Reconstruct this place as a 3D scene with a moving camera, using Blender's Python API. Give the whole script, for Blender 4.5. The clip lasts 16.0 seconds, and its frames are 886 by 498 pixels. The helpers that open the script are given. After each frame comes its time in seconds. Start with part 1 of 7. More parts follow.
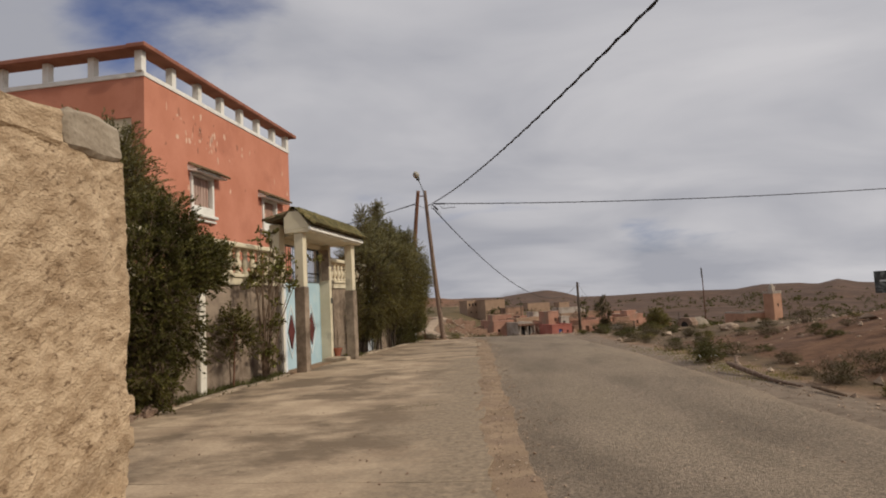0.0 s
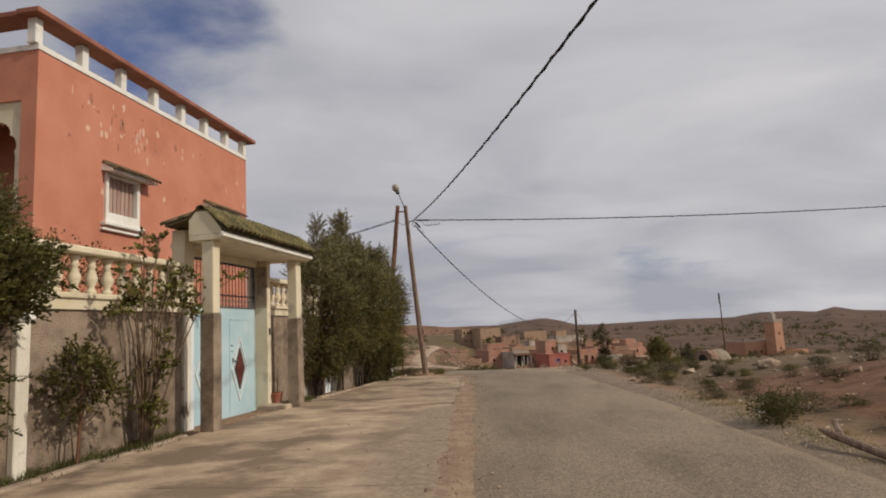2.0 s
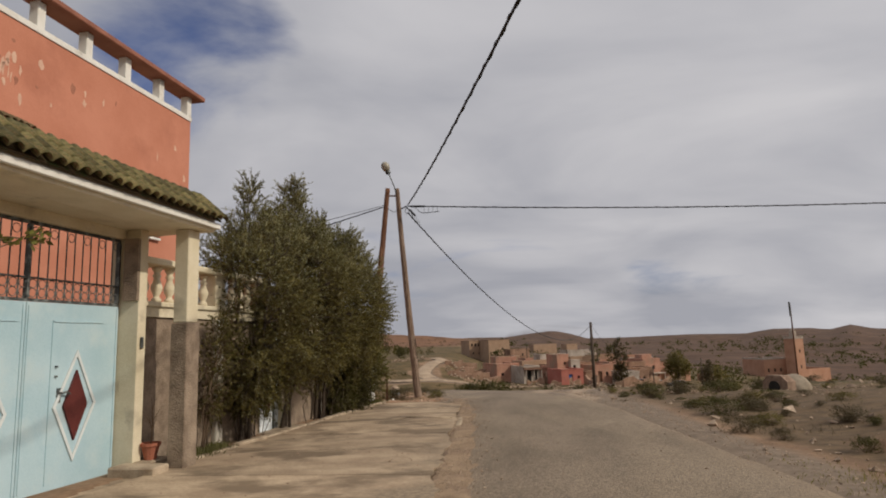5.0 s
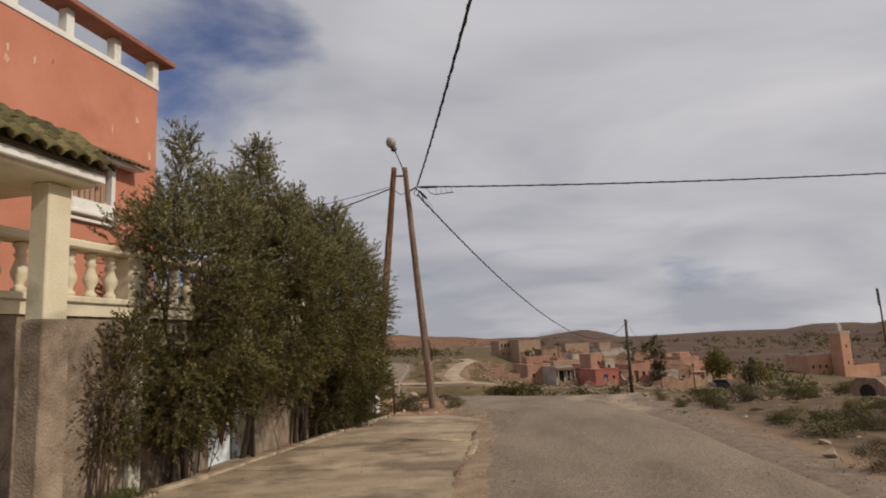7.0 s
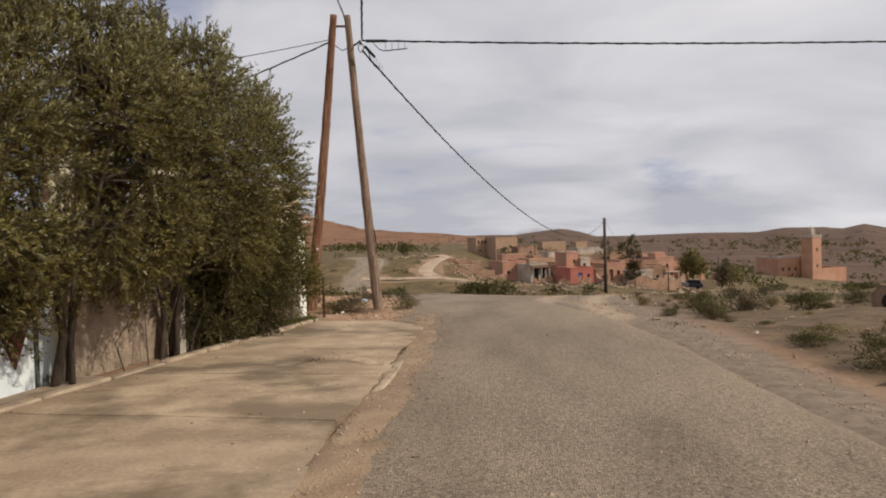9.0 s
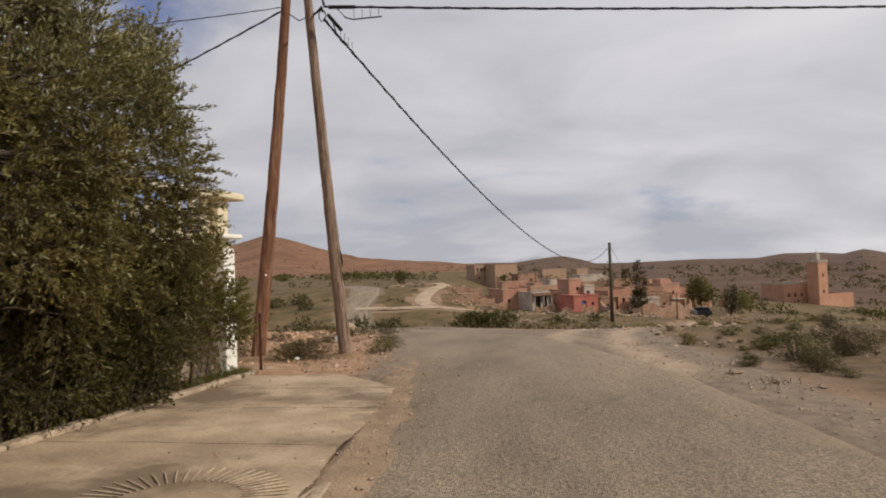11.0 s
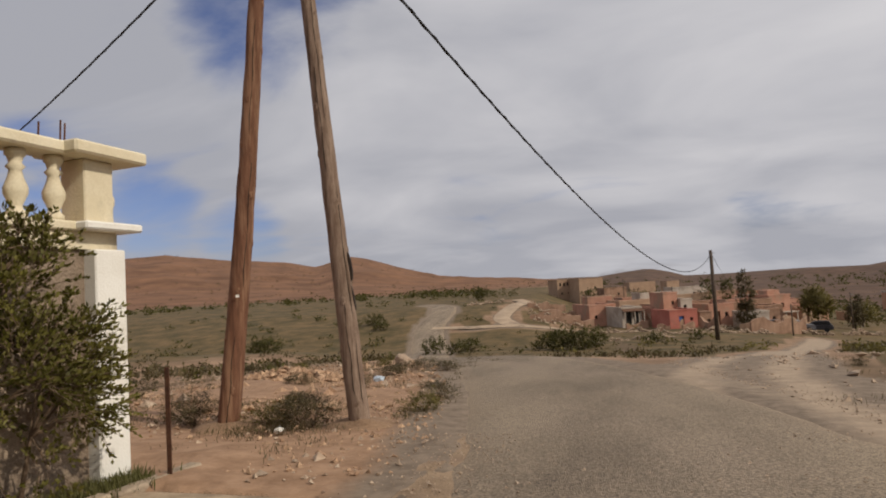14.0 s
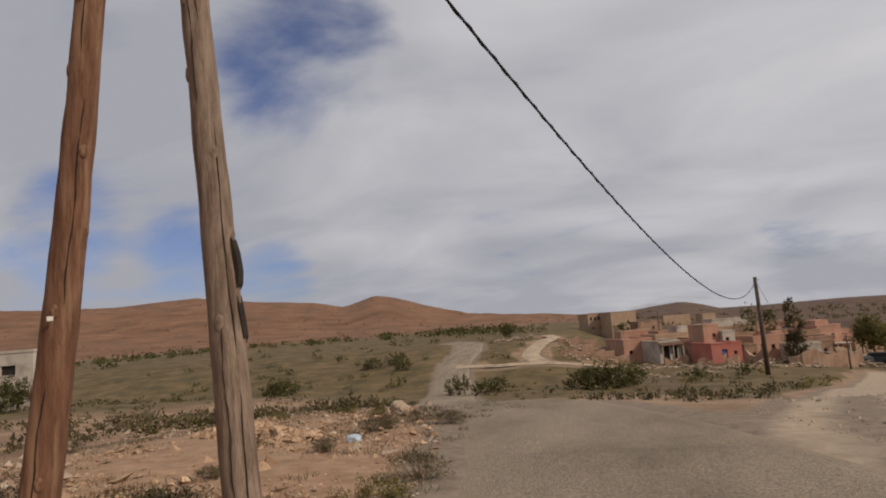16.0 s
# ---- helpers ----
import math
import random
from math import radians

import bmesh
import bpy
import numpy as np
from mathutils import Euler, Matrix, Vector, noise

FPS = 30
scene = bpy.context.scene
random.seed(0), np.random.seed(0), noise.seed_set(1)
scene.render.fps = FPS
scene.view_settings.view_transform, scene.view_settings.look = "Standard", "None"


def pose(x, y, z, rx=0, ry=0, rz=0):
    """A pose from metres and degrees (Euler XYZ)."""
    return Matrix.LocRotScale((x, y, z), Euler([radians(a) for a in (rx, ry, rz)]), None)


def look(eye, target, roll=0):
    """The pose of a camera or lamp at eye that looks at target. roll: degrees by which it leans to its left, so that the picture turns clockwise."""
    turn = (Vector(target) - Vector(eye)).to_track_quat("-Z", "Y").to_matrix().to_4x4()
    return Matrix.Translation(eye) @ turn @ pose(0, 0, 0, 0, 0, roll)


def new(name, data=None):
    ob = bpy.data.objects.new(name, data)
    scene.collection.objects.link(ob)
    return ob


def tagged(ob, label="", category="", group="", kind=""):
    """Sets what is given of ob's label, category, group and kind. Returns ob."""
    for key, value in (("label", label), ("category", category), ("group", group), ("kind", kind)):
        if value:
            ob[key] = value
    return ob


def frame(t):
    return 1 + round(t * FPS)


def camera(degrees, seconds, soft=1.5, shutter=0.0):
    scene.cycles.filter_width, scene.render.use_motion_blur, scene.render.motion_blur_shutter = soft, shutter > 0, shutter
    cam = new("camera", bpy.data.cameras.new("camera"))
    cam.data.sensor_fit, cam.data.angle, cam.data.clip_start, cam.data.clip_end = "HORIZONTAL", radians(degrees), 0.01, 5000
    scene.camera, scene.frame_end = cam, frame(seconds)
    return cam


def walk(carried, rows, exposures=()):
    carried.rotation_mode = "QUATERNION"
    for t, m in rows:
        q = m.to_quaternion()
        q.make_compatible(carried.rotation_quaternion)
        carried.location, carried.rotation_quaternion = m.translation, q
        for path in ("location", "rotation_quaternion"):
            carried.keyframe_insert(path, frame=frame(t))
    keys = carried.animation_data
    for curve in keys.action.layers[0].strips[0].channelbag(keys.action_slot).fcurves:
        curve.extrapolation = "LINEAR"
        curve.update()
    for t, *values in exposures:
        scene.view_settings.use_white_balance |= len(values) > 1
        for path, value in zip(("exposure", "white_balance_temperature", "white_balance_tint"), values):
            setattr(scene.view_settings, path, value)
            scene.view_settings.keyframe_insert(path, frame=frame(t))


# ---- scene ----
cam = camera(72.1, 16.0, soft=1.9)
PATH = [
    (0, (4.094, -14.5, 1.586), (4.005, -12.509, 1.749), -2.9),
    (0.5, (4.156, -13.543, 1.645), (4.058, -11.56, 1.889), -0.1),
    (1, (4.318, -12.565, 1.578), (4.236, -10.589, 1.878), -2.2),
    (1.5, (4.372, -11.471, 1.604), (4.12, -9.499, 1.826), 0.0),
    (2, (4.554, -10.685, 1.606), (4.482, -8.703, 1.859), -2.9),
    (2.5, (4.611, -9.783, 1.642), (4.367, -7.81, 1.861), -0.6),
    (3, (4.582, -8.799, 1.639), (4.498, -6.808, 1.811), -2.2),
    (3.5, (4.767, -8.1, 1.589), (4.585, -6.127, 1.858), -2.3),
    (4, (4.75, -7.156, 1.555), (4.607, -5.188, 1.88), -0.6),
    (4.2, (4.717, -6.749, 1.6), (4.645, -4.767, 1.866), -2.8),
    (6.3, (4.793, -2.949, 1.636), (4.63, -0.984, 1.972), 0.2),
    (6.5, (4.828, -2.695, 1.612), (4.756, -0.721, 1.923), -1.6),
    (7, (4.94, -1.935, 1.598), (4.745, 0.033, 1.894), -2.8),
    (7.5, (5.054, -1.027, 1.583), (4.896, 0.957, 1.775), -2.0),
    (8, (5.22, -0.211, 1.42), (4.946, 1.759, 1.624), -5.0),
    (8.5, (5.365, 0.782, 1.365), (5.069, 2.76, 1.361), -0.5),
    (8.7, (5.433, 1.052, 1.454), (5.287, 3.046, 1.399), -1.8),
    (10.8, (5.402, 5.033, 1.164), (5.189, 7.016, 1.310), 0.9),
    (11, (5.408, 5.322, 1.273), (5.267, 7.316, 1.322), -2.0),
    (11.5, (5.458, 6.042, 1.217), (5.185, 8.016, 1.388), -5.3),
    (12, (5.318, 6.876, 1.157), (5.115, 8.848, 1.420), -1.9),
    (12.5, (5.247, 7.800, 1.067), (5.045, 9.780, 1.260), -5.1),
    (13, (5.186, 8.624, 1.167), (4.828, 10.587, 1.301), -1.7),
    (13.5, (5.152, 9.446, 1.127), (4.929, 11.431, 1.244), -4.4),
    (14, (5.205, 10.206, 1.158), (4.808, 12.162, 1.275), -3.4),
    (14.5, (5.148, 11.136, 1.118), (4.920, 13.122, 1.174), -3.7),
    (15, (5.139, 11.999, 1.034), (4.721, 13.950, 1.175), -4.7),
    (15.5, (5.041, 12.875, 1.000), (4.666, 14.830, 1.199), -0.8),
    (16, (5.006, 13.773, 0.883), (4.533, 15.701, 1.129), -4.5),
]
walk(cam, [(t, look(e, g, r)) for t, e, g, r in PATH], exposures=[(0.0, -0.22), (1.0, -0.14), (3.5, -0.24), (7.2, -0.20), (8.0, -0.05), (8.5, 0.15), (11.5, 0.05), (13.0, 0.02), (14.5, -0.18), (16.0, -0.20)])

# ---- light ----
world = bpy.data.worlds.new("sky")
scene.world = world
world.use_nodes = True
SUN_AZ, SUN_EL = 108.0, 37.0          # degrees from +y towards +x, and above the horizon


def build_sky(nt):
    nt.nodes.clear()
    N, L = nt.nodes.new, nt.links.new
    out, back = N("ShaderNodeOutputWorld"), N("ShaderNodeBackground")
    sky = N("ShaderNodeTexSky")
    sky.sky_type, sky.sun_disc = "NISHITA", False
    sky.sun_elevation, sky.sun_rotation = radians(SUN_EL), radians(SUN_AZ)
    sky.air_density, sky.dust_density, sky.ozone_density = 1.0, 0.8, 5.0
    scaled = N("ShaderNodeVectorMath")
    scaled.operation = "SCALE"
    scaled.inputs[3].default_value = 0.085
    # dusty air takes some green out of the blue
    dust = N("ShaderNodeVectorMath")
    dust.operation = "MULTIPLY"
    dust.inputs[1].default_value = (1.0, 0.84, 0.98)
    L(sky.outputs[0], dust.inputs[0])
    L(dust.outputs[0], scaled.inputs[0])
    tc, sep = N("ShaderNodeTexCoord"), N("ShaderNodeSeparateXYZ")
    L(tc.outputs["Generated"], sep.inputs[0])

    def math_node(op, a, b=None, clamp=False):
        m = N("ShaderNodeMath")
        m.operation, m.use_clamp = op, clamp
        for i, v in enumerate((a, b)):
            if v is None:
                continue
            if isinstance(v, (int, float)):
                m.inputs[i].default_value = v
            else:
                L(v, m.inputs[i])
        return m.outputs[0]

    high = math_node("ADD", math_node("MAXIMUM", sep.outputs[2], 0.0), 0.27)
    comb = N("ShaderNodeCombineXYZ")
    L(math_node("DIVIDE", sep.outputs[0], high), comb.inputs[0])
    L(math_node("DIVIDE", sep.outputs[1], high), comb.inputs[1])
    mapping = N("ShaderNodeMapping")
    mapping.inputs["Location"].default_value = (0.35, 0.2, 0.0)
    mapping.inputs["Rotation"].default_value = (0, 0, radians(20))
    mapping.inputs["Scale"].default_value = (0.9, 1.25, 1)
    L(comb.outputs[0], mapping.inputs[0])
    big, fine = N("ShaderNodeTexNoise"), N("ShaderNodeTexNoise")
    for node, scale, detail, rough in ((big, 1.5, 7, 0.52), (fine, 1.3, 6, 0.48)):
        node.inputs["Scale"].default_value, node.inputs["Detail"].default_value = scale, detail
        node.inputs["Roughness"].default_value = rough
        node.inputs["Distortion"].default_value = 0.4
        L(mapping.outputs[0], node.inputs["Vector"])
    # the cover thins out towards the west
    west = math_node("MULTIPLY_ADD", sep.outputs[0], 0.11)
    west.node.inputs[2].default_value = 0.225
    rise = math_node("MULTIPLY_ADD", sep.outputs[2], 0.30)
    rise.node.inputs[2].default_value = -0.075
    cover = math_node("ADD", math_node("ADD", big.outputs[0], west), rise)
    # thin places in the cloud through which blue shows
    for az, el, low, high, depth in ((-25.5, 24.8, 0.980, 0.9988, 0.27), (-46.0, 9.5, 0.9945, 0.9998, 0.16), (-37.0, 8.0, 0.9960, 0.9998, 0.15), (-29.5, 5.2, 0.9968, 0.9998, 0.17)):
        dot = N("ShaderNodeVectorMath")
        dot.operation = "DOT_PRODUCT"
        dot.inputs[1].default_value = (math.sin(radians(az)) * math.cos(radians(el)), math.cos(radians(az)) * math.cos(radians(el)), math.sin(radians(el)))
        L(tc.outputs["Generated"], dot.inputs[0])
        near = N("ShaderNodeMapRange")
        near.interpolation_type = "SMOOTHSTEP"
        near.inputs[1].default_value, near.inputs[2].default_value, near.inputs[4].default_value = low, high, depth
        L(dot.outputs["Value"], near.inputs[0])
        cover = math_node("SUBTRACT", cover, near.outputs[0])
    ramp = N("ShaderNodeMapRange")
    ramp.inputs[1].default_value, ramp.inputs[2].default_value = 0.36, 0.62
    ramp.interpolation_type = "SMOOTHSTEP"
    L(cover, ramp.inputs[0])
    tone = N("ShaderNodeValToRGB")
    tone.color_ramp.elements[0].position, tone.color_ramp.elements[0].color = 0.30, (0.42, 0.425, 0.47, 1)
    tone.color_ramp.elements[1].position, tone.color_ramp.elements[1].color = 0.68, (0.68, 0.665, 0.685, 1)
    lit = math_node("MULTIPLY_ADD", sep.outputs[0], 0.22)
    lit.node.inputs[2].default_value = -0.04
    L(math_node("ADD", math_node("ADD", fine.outputs[0], lit), rise), tone.inputs[0])
    mix = N("ShaderNodeMix")
    mix.data_type = "RGBA"
    L(ramp.outputs[0], mix.inputs[0])
    L(scaled.outputs[0], mix.inputs[6])
    L(tone.outputs[0], mix.inputs[7])
    L(mix.outputs[2], back.inputs[0])
    back.inputs[1].default_value = 1.0
    L(back.outputs[0], out.inputs[0])


build_sky(world.node_tree)
sun = new("sun", bpy.data.lights.new("sun", "SUN"))
sun.data.energy, sun.data.angle, sun.data.color = 2.9, radians(1.2), (1.0, 0.90, 0.76)
sun_way = Vector((math.sin(radians(SUN_AZ)) * math.cos(radians(SUN_EL)), math.cos(radians(SUN_AZ)) * math.cos(radians(SUN_EL)), math.sin(radians(SUN_EL))))
sun.matrix_world = look(sun_way * 100, (0, 0, 0))


# ---- materials ----
def material(name, colours, rough=0.85, scale=6.0, fine=60.0, bump=0.3, metal=0.0, spread=0.0, stain=None, stain_scale=0.7, stain_low=0.5, stain_high=0.62, bump_scale=None, stretch=(1, 1, 1), island=0.0, spec=0.3):
    """Two tones broken up by coarse and fine noise, optional stains with their own outline, fine relief."""
    m = bpy.data.materials.new(name)
    m.use_nodes = True
    nt = m.node_tree
    N, L = nt.nodes.new, nt.links.new
    b = nt.nodes["Principled BSDF"]
    b.inputs["Roughness"].default_value, b.inputs["Metallic"].default_value = rough, metal
    b.inputs["Specular IOR Level"].default_value = spec
    tc, mp = N("ShaderNodeTexCoord"), N("ShaderNodeMapping")
    mp.inputs["Scale"].default_value = stretch
    L(tc.outputs["Object"], mp.inputs[0])
    n1, n2 = N("ShaderNodeTexNoise"), N("ShaderNodeTexNoise")
    for n, s, d in ((n1, scale, 5), (n2, fine, 4)):
        n.inputs["Scale"].default_value, n.inputs["Detail"].default_value = s, d
        L(mp.outputs[0], n.inputs["Vector"])
    add = N("ShaderNodeMath")
    add.operation = "ADD"
    half = N("ShaderNodeMath")
    half.operation = "MULTIPLY_ADD"
    half.inputs[1].default_value, half.inputs[2].default_value = 0.5, -0.25
    L(n2.outputs[0], half.inputs[0])
    L(n1.outputs[0], add.inputs[0])
    L(half.outputs[0], add.inputs[1])
    ramp = N("ShaderNodeValToRGB")
    ramp.color_ramp.elements[0].position, ramp.color_ramp.elements[0].color = 0.33, (*colours[0], 1)
    ramp.color_ramp.elements[1].position, ramp.color_ramp.elements[1].color = 0.67, (*colours[1], 1)
    L(add.outputs[0], ramp.inputs[0])
    last = ramp.outputs[0]
    if stain:
        ns, rs, mix = N("ShaderNodeTexNoise"), N("ShaderNodeMapRange"), N("ShaderNodeMix")
        ns.inputs["Scale"].default_value, ns.inputs["Detail"].default_value, ns.inputs["Roughness"].default_value = stain_scale, 8, 0.62
        off = N("ShaderNodeVectorMath")
        off.operation = "ADD"
        off.inputs[1].default_value = (7.3, 2.1, 4.4)
        L(mp.outputs[0], off.inputs[0])
        L(off.outputs[0], ns.inputs["Vector"])
        rs.inputs[1].default_value, rs.inputs[2].default_value = stain_low, stain_high
        L(ns.outputs[0], rs.inputs[0])
        mix.data_type = "RGBA"
        L(rs.outputs[0], mix.inputs[0])
        L(last, mix.inputs[6])
        mix.inputs[7].default_value = (*stain, 1)
        last = mix.outputs[2]
    if spread or island:
        info, hsv, mr = N("ShaderNodeObjectInfo"), N("ShaderNodeHueSaturation"), N("ShaderNodeMapRange")
        source = info.outputs["Random"]
        if island:
            source = N("ShaderNodeNewGeometry").outputs["Random Per Island"]
        w = spread or island
        mr.inputs[3].default_value, mr.inputs[4].default_value = 1 - w, 1 + w
        L(source, mr.inputs[0])
        L(mr.outputs[0], hsv.inputs["Value"])
        L(last, hsv.inputs["Color"])
        last = hsv.outputs[0]
    L(last, b.inputs["Base Color"])
    if bump:
        bp = N("ShaderNodeBump")
        bp.inputs["Strength"].default_value, bp.inputs["Distance"].default_value = min(1.0, bump), 0.02
        if bump_scale:
            n3 = N("ShaderNodeTexNoise")
            n3.inputs["Scale"].default_value, n3.inputs["Detail"].default_value = bump_scale, 5
            L(mp.outputs[0], n3.inputs["Vector"])
            L(n3.outputs[0], bp.inputs["Height"])
        else:
            L(n2.outputs[0], bp.inputs["Height"])
        L(bp.outputs[0], b.inputs["Normal"])
    return m


def leaf_material(name, dark, light, back):
    m = material(name, (dark, light), 0.55, 1.5, 6, 0, island=0.16, spec=0.2)
    b = m.node_tree.nodes["Principled BSDF"]
    b.inputs["Transmission Weight"].default_value = 0.0
    nt = m.node_tree
    tr, mx = nt.nodes.new("ShaderNodeBsdfTranslucent"), nt.nodes.new("ShaderNodeMixShader")
    tr.inputs[0].default_value = (*back, 1)
    mx.inputs[0].default_value = 0.28
    nt.links.new(b.outputs[0], mx.inputs[1])
    nt.links.new(tr.outputs[0], mx.inputs[2])
    nt.links.new(mx.outputs[0], nt.nodes["Material Output"].inputs[0])
    return m


M = {}
M["salmon"] = material("salmon_render", ((0.49, 0.192, 0.118), (0.57, 0.24, 0.155)), 0.9, 0.9, 40, 0.25, stain=(0.42, 0.16, 0.10), stain_scale=0.5, stain_low=0.52, stain_high=0.7, bump_scale=18)
M["flake"] = material("flaked_pale_plaster", ((0.60, 0.36, 0.26), (0.68, 0.45, 0.33)), 0.9, 4, 40, 0.3)
# bare plaster of the flaked patches, also the loggia's painted shade
M["flake_and_shade"] = material("brown_plaster_and_loggia_shade", ((0.33, 0.14, 0.09), (0.40, 0.17, 0.11)), 0.9, 4, 40, 0.3)
M["cream"] = material("cream_paint", ((0.62, 0.54, 0.375), (0.72, 0.645, 0.48)), 0.8, 2.0, 45, 0.2, stain=(0.42, 0.36, 0.26), stain_scale=1.3, stain_low=0.58, stain_high=0.72)
M["white"] = material("white_paint", ((0.70, 0.67, 0.60), (0.80, 0.78, 0.72)), 0.75, 2.5, 50, 0.2, stain=(0.48, 0.44, 0.38), stain_scale=1.5, stain_low=0.58, stain_high=0.72)
M["flakewhite"] = material("flaking_white_limewash", ((0.62, 0.57, 0.47), (0.76, 0.71, 0.60)), 0.85, 3, 50, 0.4, stain=(0.20, 0.16, 0.12), stain_scale=2.6, stain_low=0.55, stain_high=0.60, stretch=(1, 1, 0.45))
M["bluewhite"] = material("flaking_blue_white_paint", ((0.62, 0.68, 0.72), (0.74, 0.77, 0.77)), 0.7, 4, 60, 0.3, stain=(0.16, 0.15, 0.14), stain_scale=5, stain_low=0.6, stain_high=0.64, stretch=(1, 1, 0.5))
M["fascia"] = material("red_brown_fascia", ((0.24, 0.095, 0.06), (0.33, 0.14, 0.09)), 0.8, 2, 40, 0.2)
M["roughcast"] = material("grey_roughcast", ((0.155, 0.113, 0.080), (0.30, 0.23, 0.168)), 0.95, 5, 55, 1.0, stain=(0.36, 0.28, 0.205), stain_scale=1.1, stain_low=0.5, stain_high=0.68, bump_scale=38)
M["tile"] = material("mossy_roof_tile", ((0.060, 0.062, 0.022), (0.185, 0.150, 0.062)), 0.9, 11, 70, 0.9, spread=0.42, stain=(0.24, 0.145, 0.08), stain_scale=7, stain_low=0.53, stain_high=0.64)
M["tilebrown"] = material("brown_roof_tile", ((0.10, 0.075, 0.04), (0.20, 0.13, 0.07)), 0.9, 9, 70, 0.8, spread=0.3, stain=(0.085, 0.10, 0.03), stain_scale=7, stain_low=0.5, stain_high=0.62)
M["blue"] = material("pale_blue_metal_paint", ((0.38, 0.54, 0.60), (0.47, 0.62, 0.67)), 0.45, 1.6, 40, 0.08, stain=(0.52, 0.63, 0.65), stain_scale=2.2, stain_low=0.5, stain_high=0.75, spec=0.4)
M["whitesteel"] = material("white_steel_trim", ((0.62, 0.66, 0.66), (0.72, 0.75, 0.74)), 0.5, 3, 40, 0.05)
M["maroon"] = material("maroon_metal_paint", ((0.085, 0.018, 0.016), (0.12, 0.028, 0.024)), 0.5, 5, 40, 0.1)
M["iron"] = material("dark_iron", ((0.045, 0.05, 0.05), (0.10, 0.105, 0.10)), 0.6, 12, 60, 0.2, metal=0.3, stain=(0.22, 0.24, 0.23), stain_scale=8, stain_low=0.5, stain_high=0.6)
M["rust"] = material("rusty_steel", ((0.07, 0.032, 0.02), (0.14, 0.06, 0.032)), 0.85, 14, 70, 0.5)
M["curtain"] = material("brown_striped_curtain", ((0.30, 0.18, 0.14), (0.46, 0.33, 0.27)), 0.9, 3, 30, 0.1, stretch=(1, 3, 0.2))
M["shutter"] = material("closed_wood_shutter", ((0.30, 0.17, 0.12), (0.42, 0.27, 0.20)), 0.8, 3, 30, 0.15, stretch=(1, 5, 0.3))
# near-black colour standing in for the shade inside rooms and openings
M["dark"] = material("painted_interior_shade", ((0.02, 0.017, 0.014), (0.035, 0.03, 0.025)), 0.9, 3, 20, 0.0)
M["concrete"] = material("worn_concrete", ((0.295, 0.215, 0.142), (0.475, 0.362, 0.245)), 0.92, 1.6, 30, 0.5, spread=0.10, stain=(0.185, 0.135, 0.088), stain_scale=0.75, stain_low=0.475, stain_high=0.60, bump_scale=11, stretch=(0.9, 1.15, 1))
M["kerb"] = material("kerb_concrete", ((0.24, 0.18, 0.125), (0.44, 0.35, 0.25)), 0.92, 3, 50, 0.6, spread=0.12, bump_scale=22)
M["earthwall"] = material("rough_earth_render", ((0.34, 0.235, 0.14), (0.56, 0.42, 0.275)), 0.97, 9, 70, 0.9, stain=(0.20, 0.13, 0.075), stain_scale=16, stain_low=0.58, stain_high=0.66, bump_scale=60, stretch=(1, 0.8, 1.3))
M["block"] = material("grey_cement_block", ((0.25, 0.20, 0.145), (0.36, 0.30, 0.225)), 0.95, 4, 40, 0.8, bump_scale=20)
M["polered"] = material("red_brown_timber", ((0.115, 0.05, 0.028), (0.20, 0.098, 0.056)), 0.85, 6, 40, 0.6, stretch=(4, 4, 0.35), stain=(0.30, 0.17, 0.10), stain_scale=2.2, stain_low=0.5, stain_high=0.66)
M["poledark"] = material("dark_tarred_timber", ((0.055, 0.038, 0.028), (0.10, 0.072, 0.052)), 0.85, 4, 30, 0.3)
M["polegrey"] = material("weathered_grey_timber", ((0.155, 0.10, 0.07), (0.29, 0.21, 0.155)), 0.88, 6, 40, 0.6, stretch=(4, 4, 0.35), stain=(0.11, 0.07, 0.045), stain_scale=2.2, stain_low=0.55, stain_high=0.66)
M["crack"] = material("split_in_timber", ((0.02, 0.013, 0.01), (0.04, 0.026, 0.018)), 0.95, 6, 30, 0.2)
M["cable"] = material("black_cable", ((0.012, 0.012, 0.013), (0.022, 0.022, 0.024)), 0.55, 20, 60, 0.0)
M["glassy"] = material("cloudy_lamp_bowl", ((0.24, 0.22, 0.17), (0.36, 0.33, 0.26)), 0.35, 8, 40, 0.0)
M["bark"] = material("olive_bark", ((0.05, 0.036, 0.026), (0.11, 0.084, 0.062)), 0.95, 8, 50, 0.8, stretch=(3, 3, 0.6))
M["stem"] = material("shrub_stem", ((0.10, 0.066, 0.042), (0.19, 0.13, 0.085)), 0.9, 8, 50, 0.4)
M["olive"] = leaf_material("olive_leaves", (0.070, 0.056, 0.015), (0.205, 0.170, 0.052), (0.18, 0.15, 0.035))
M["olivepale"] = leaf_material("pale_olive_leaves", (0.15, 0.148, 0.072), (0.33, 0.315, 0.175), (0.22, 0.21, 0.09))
M["shrub"] = leaf_material("dark_shrub_leaves", (0.040, 0.037, 0.009), (0.105, 0.093, 0.024), (0.09, 0.09, 0.018))
M["rose"] = leaf_material("dull_green_rose_leaves", (0.070, 0.060, 0.018), (0.178, 0.148, 0.046), (0.13, 0.115, 0.03))
M["grass"] = leaf_material("grass_blades", (0.068, 0.068, 0.022), (0.145, 0.135, 0.05), (0.10, 0.11, 0.03))
M["hedge"] = leaf_material("green_hedge_leaves", (0.065, 0.060, 0.012), (0.165, 0.148, 0.034), (0.15, 0.15, 0.025))
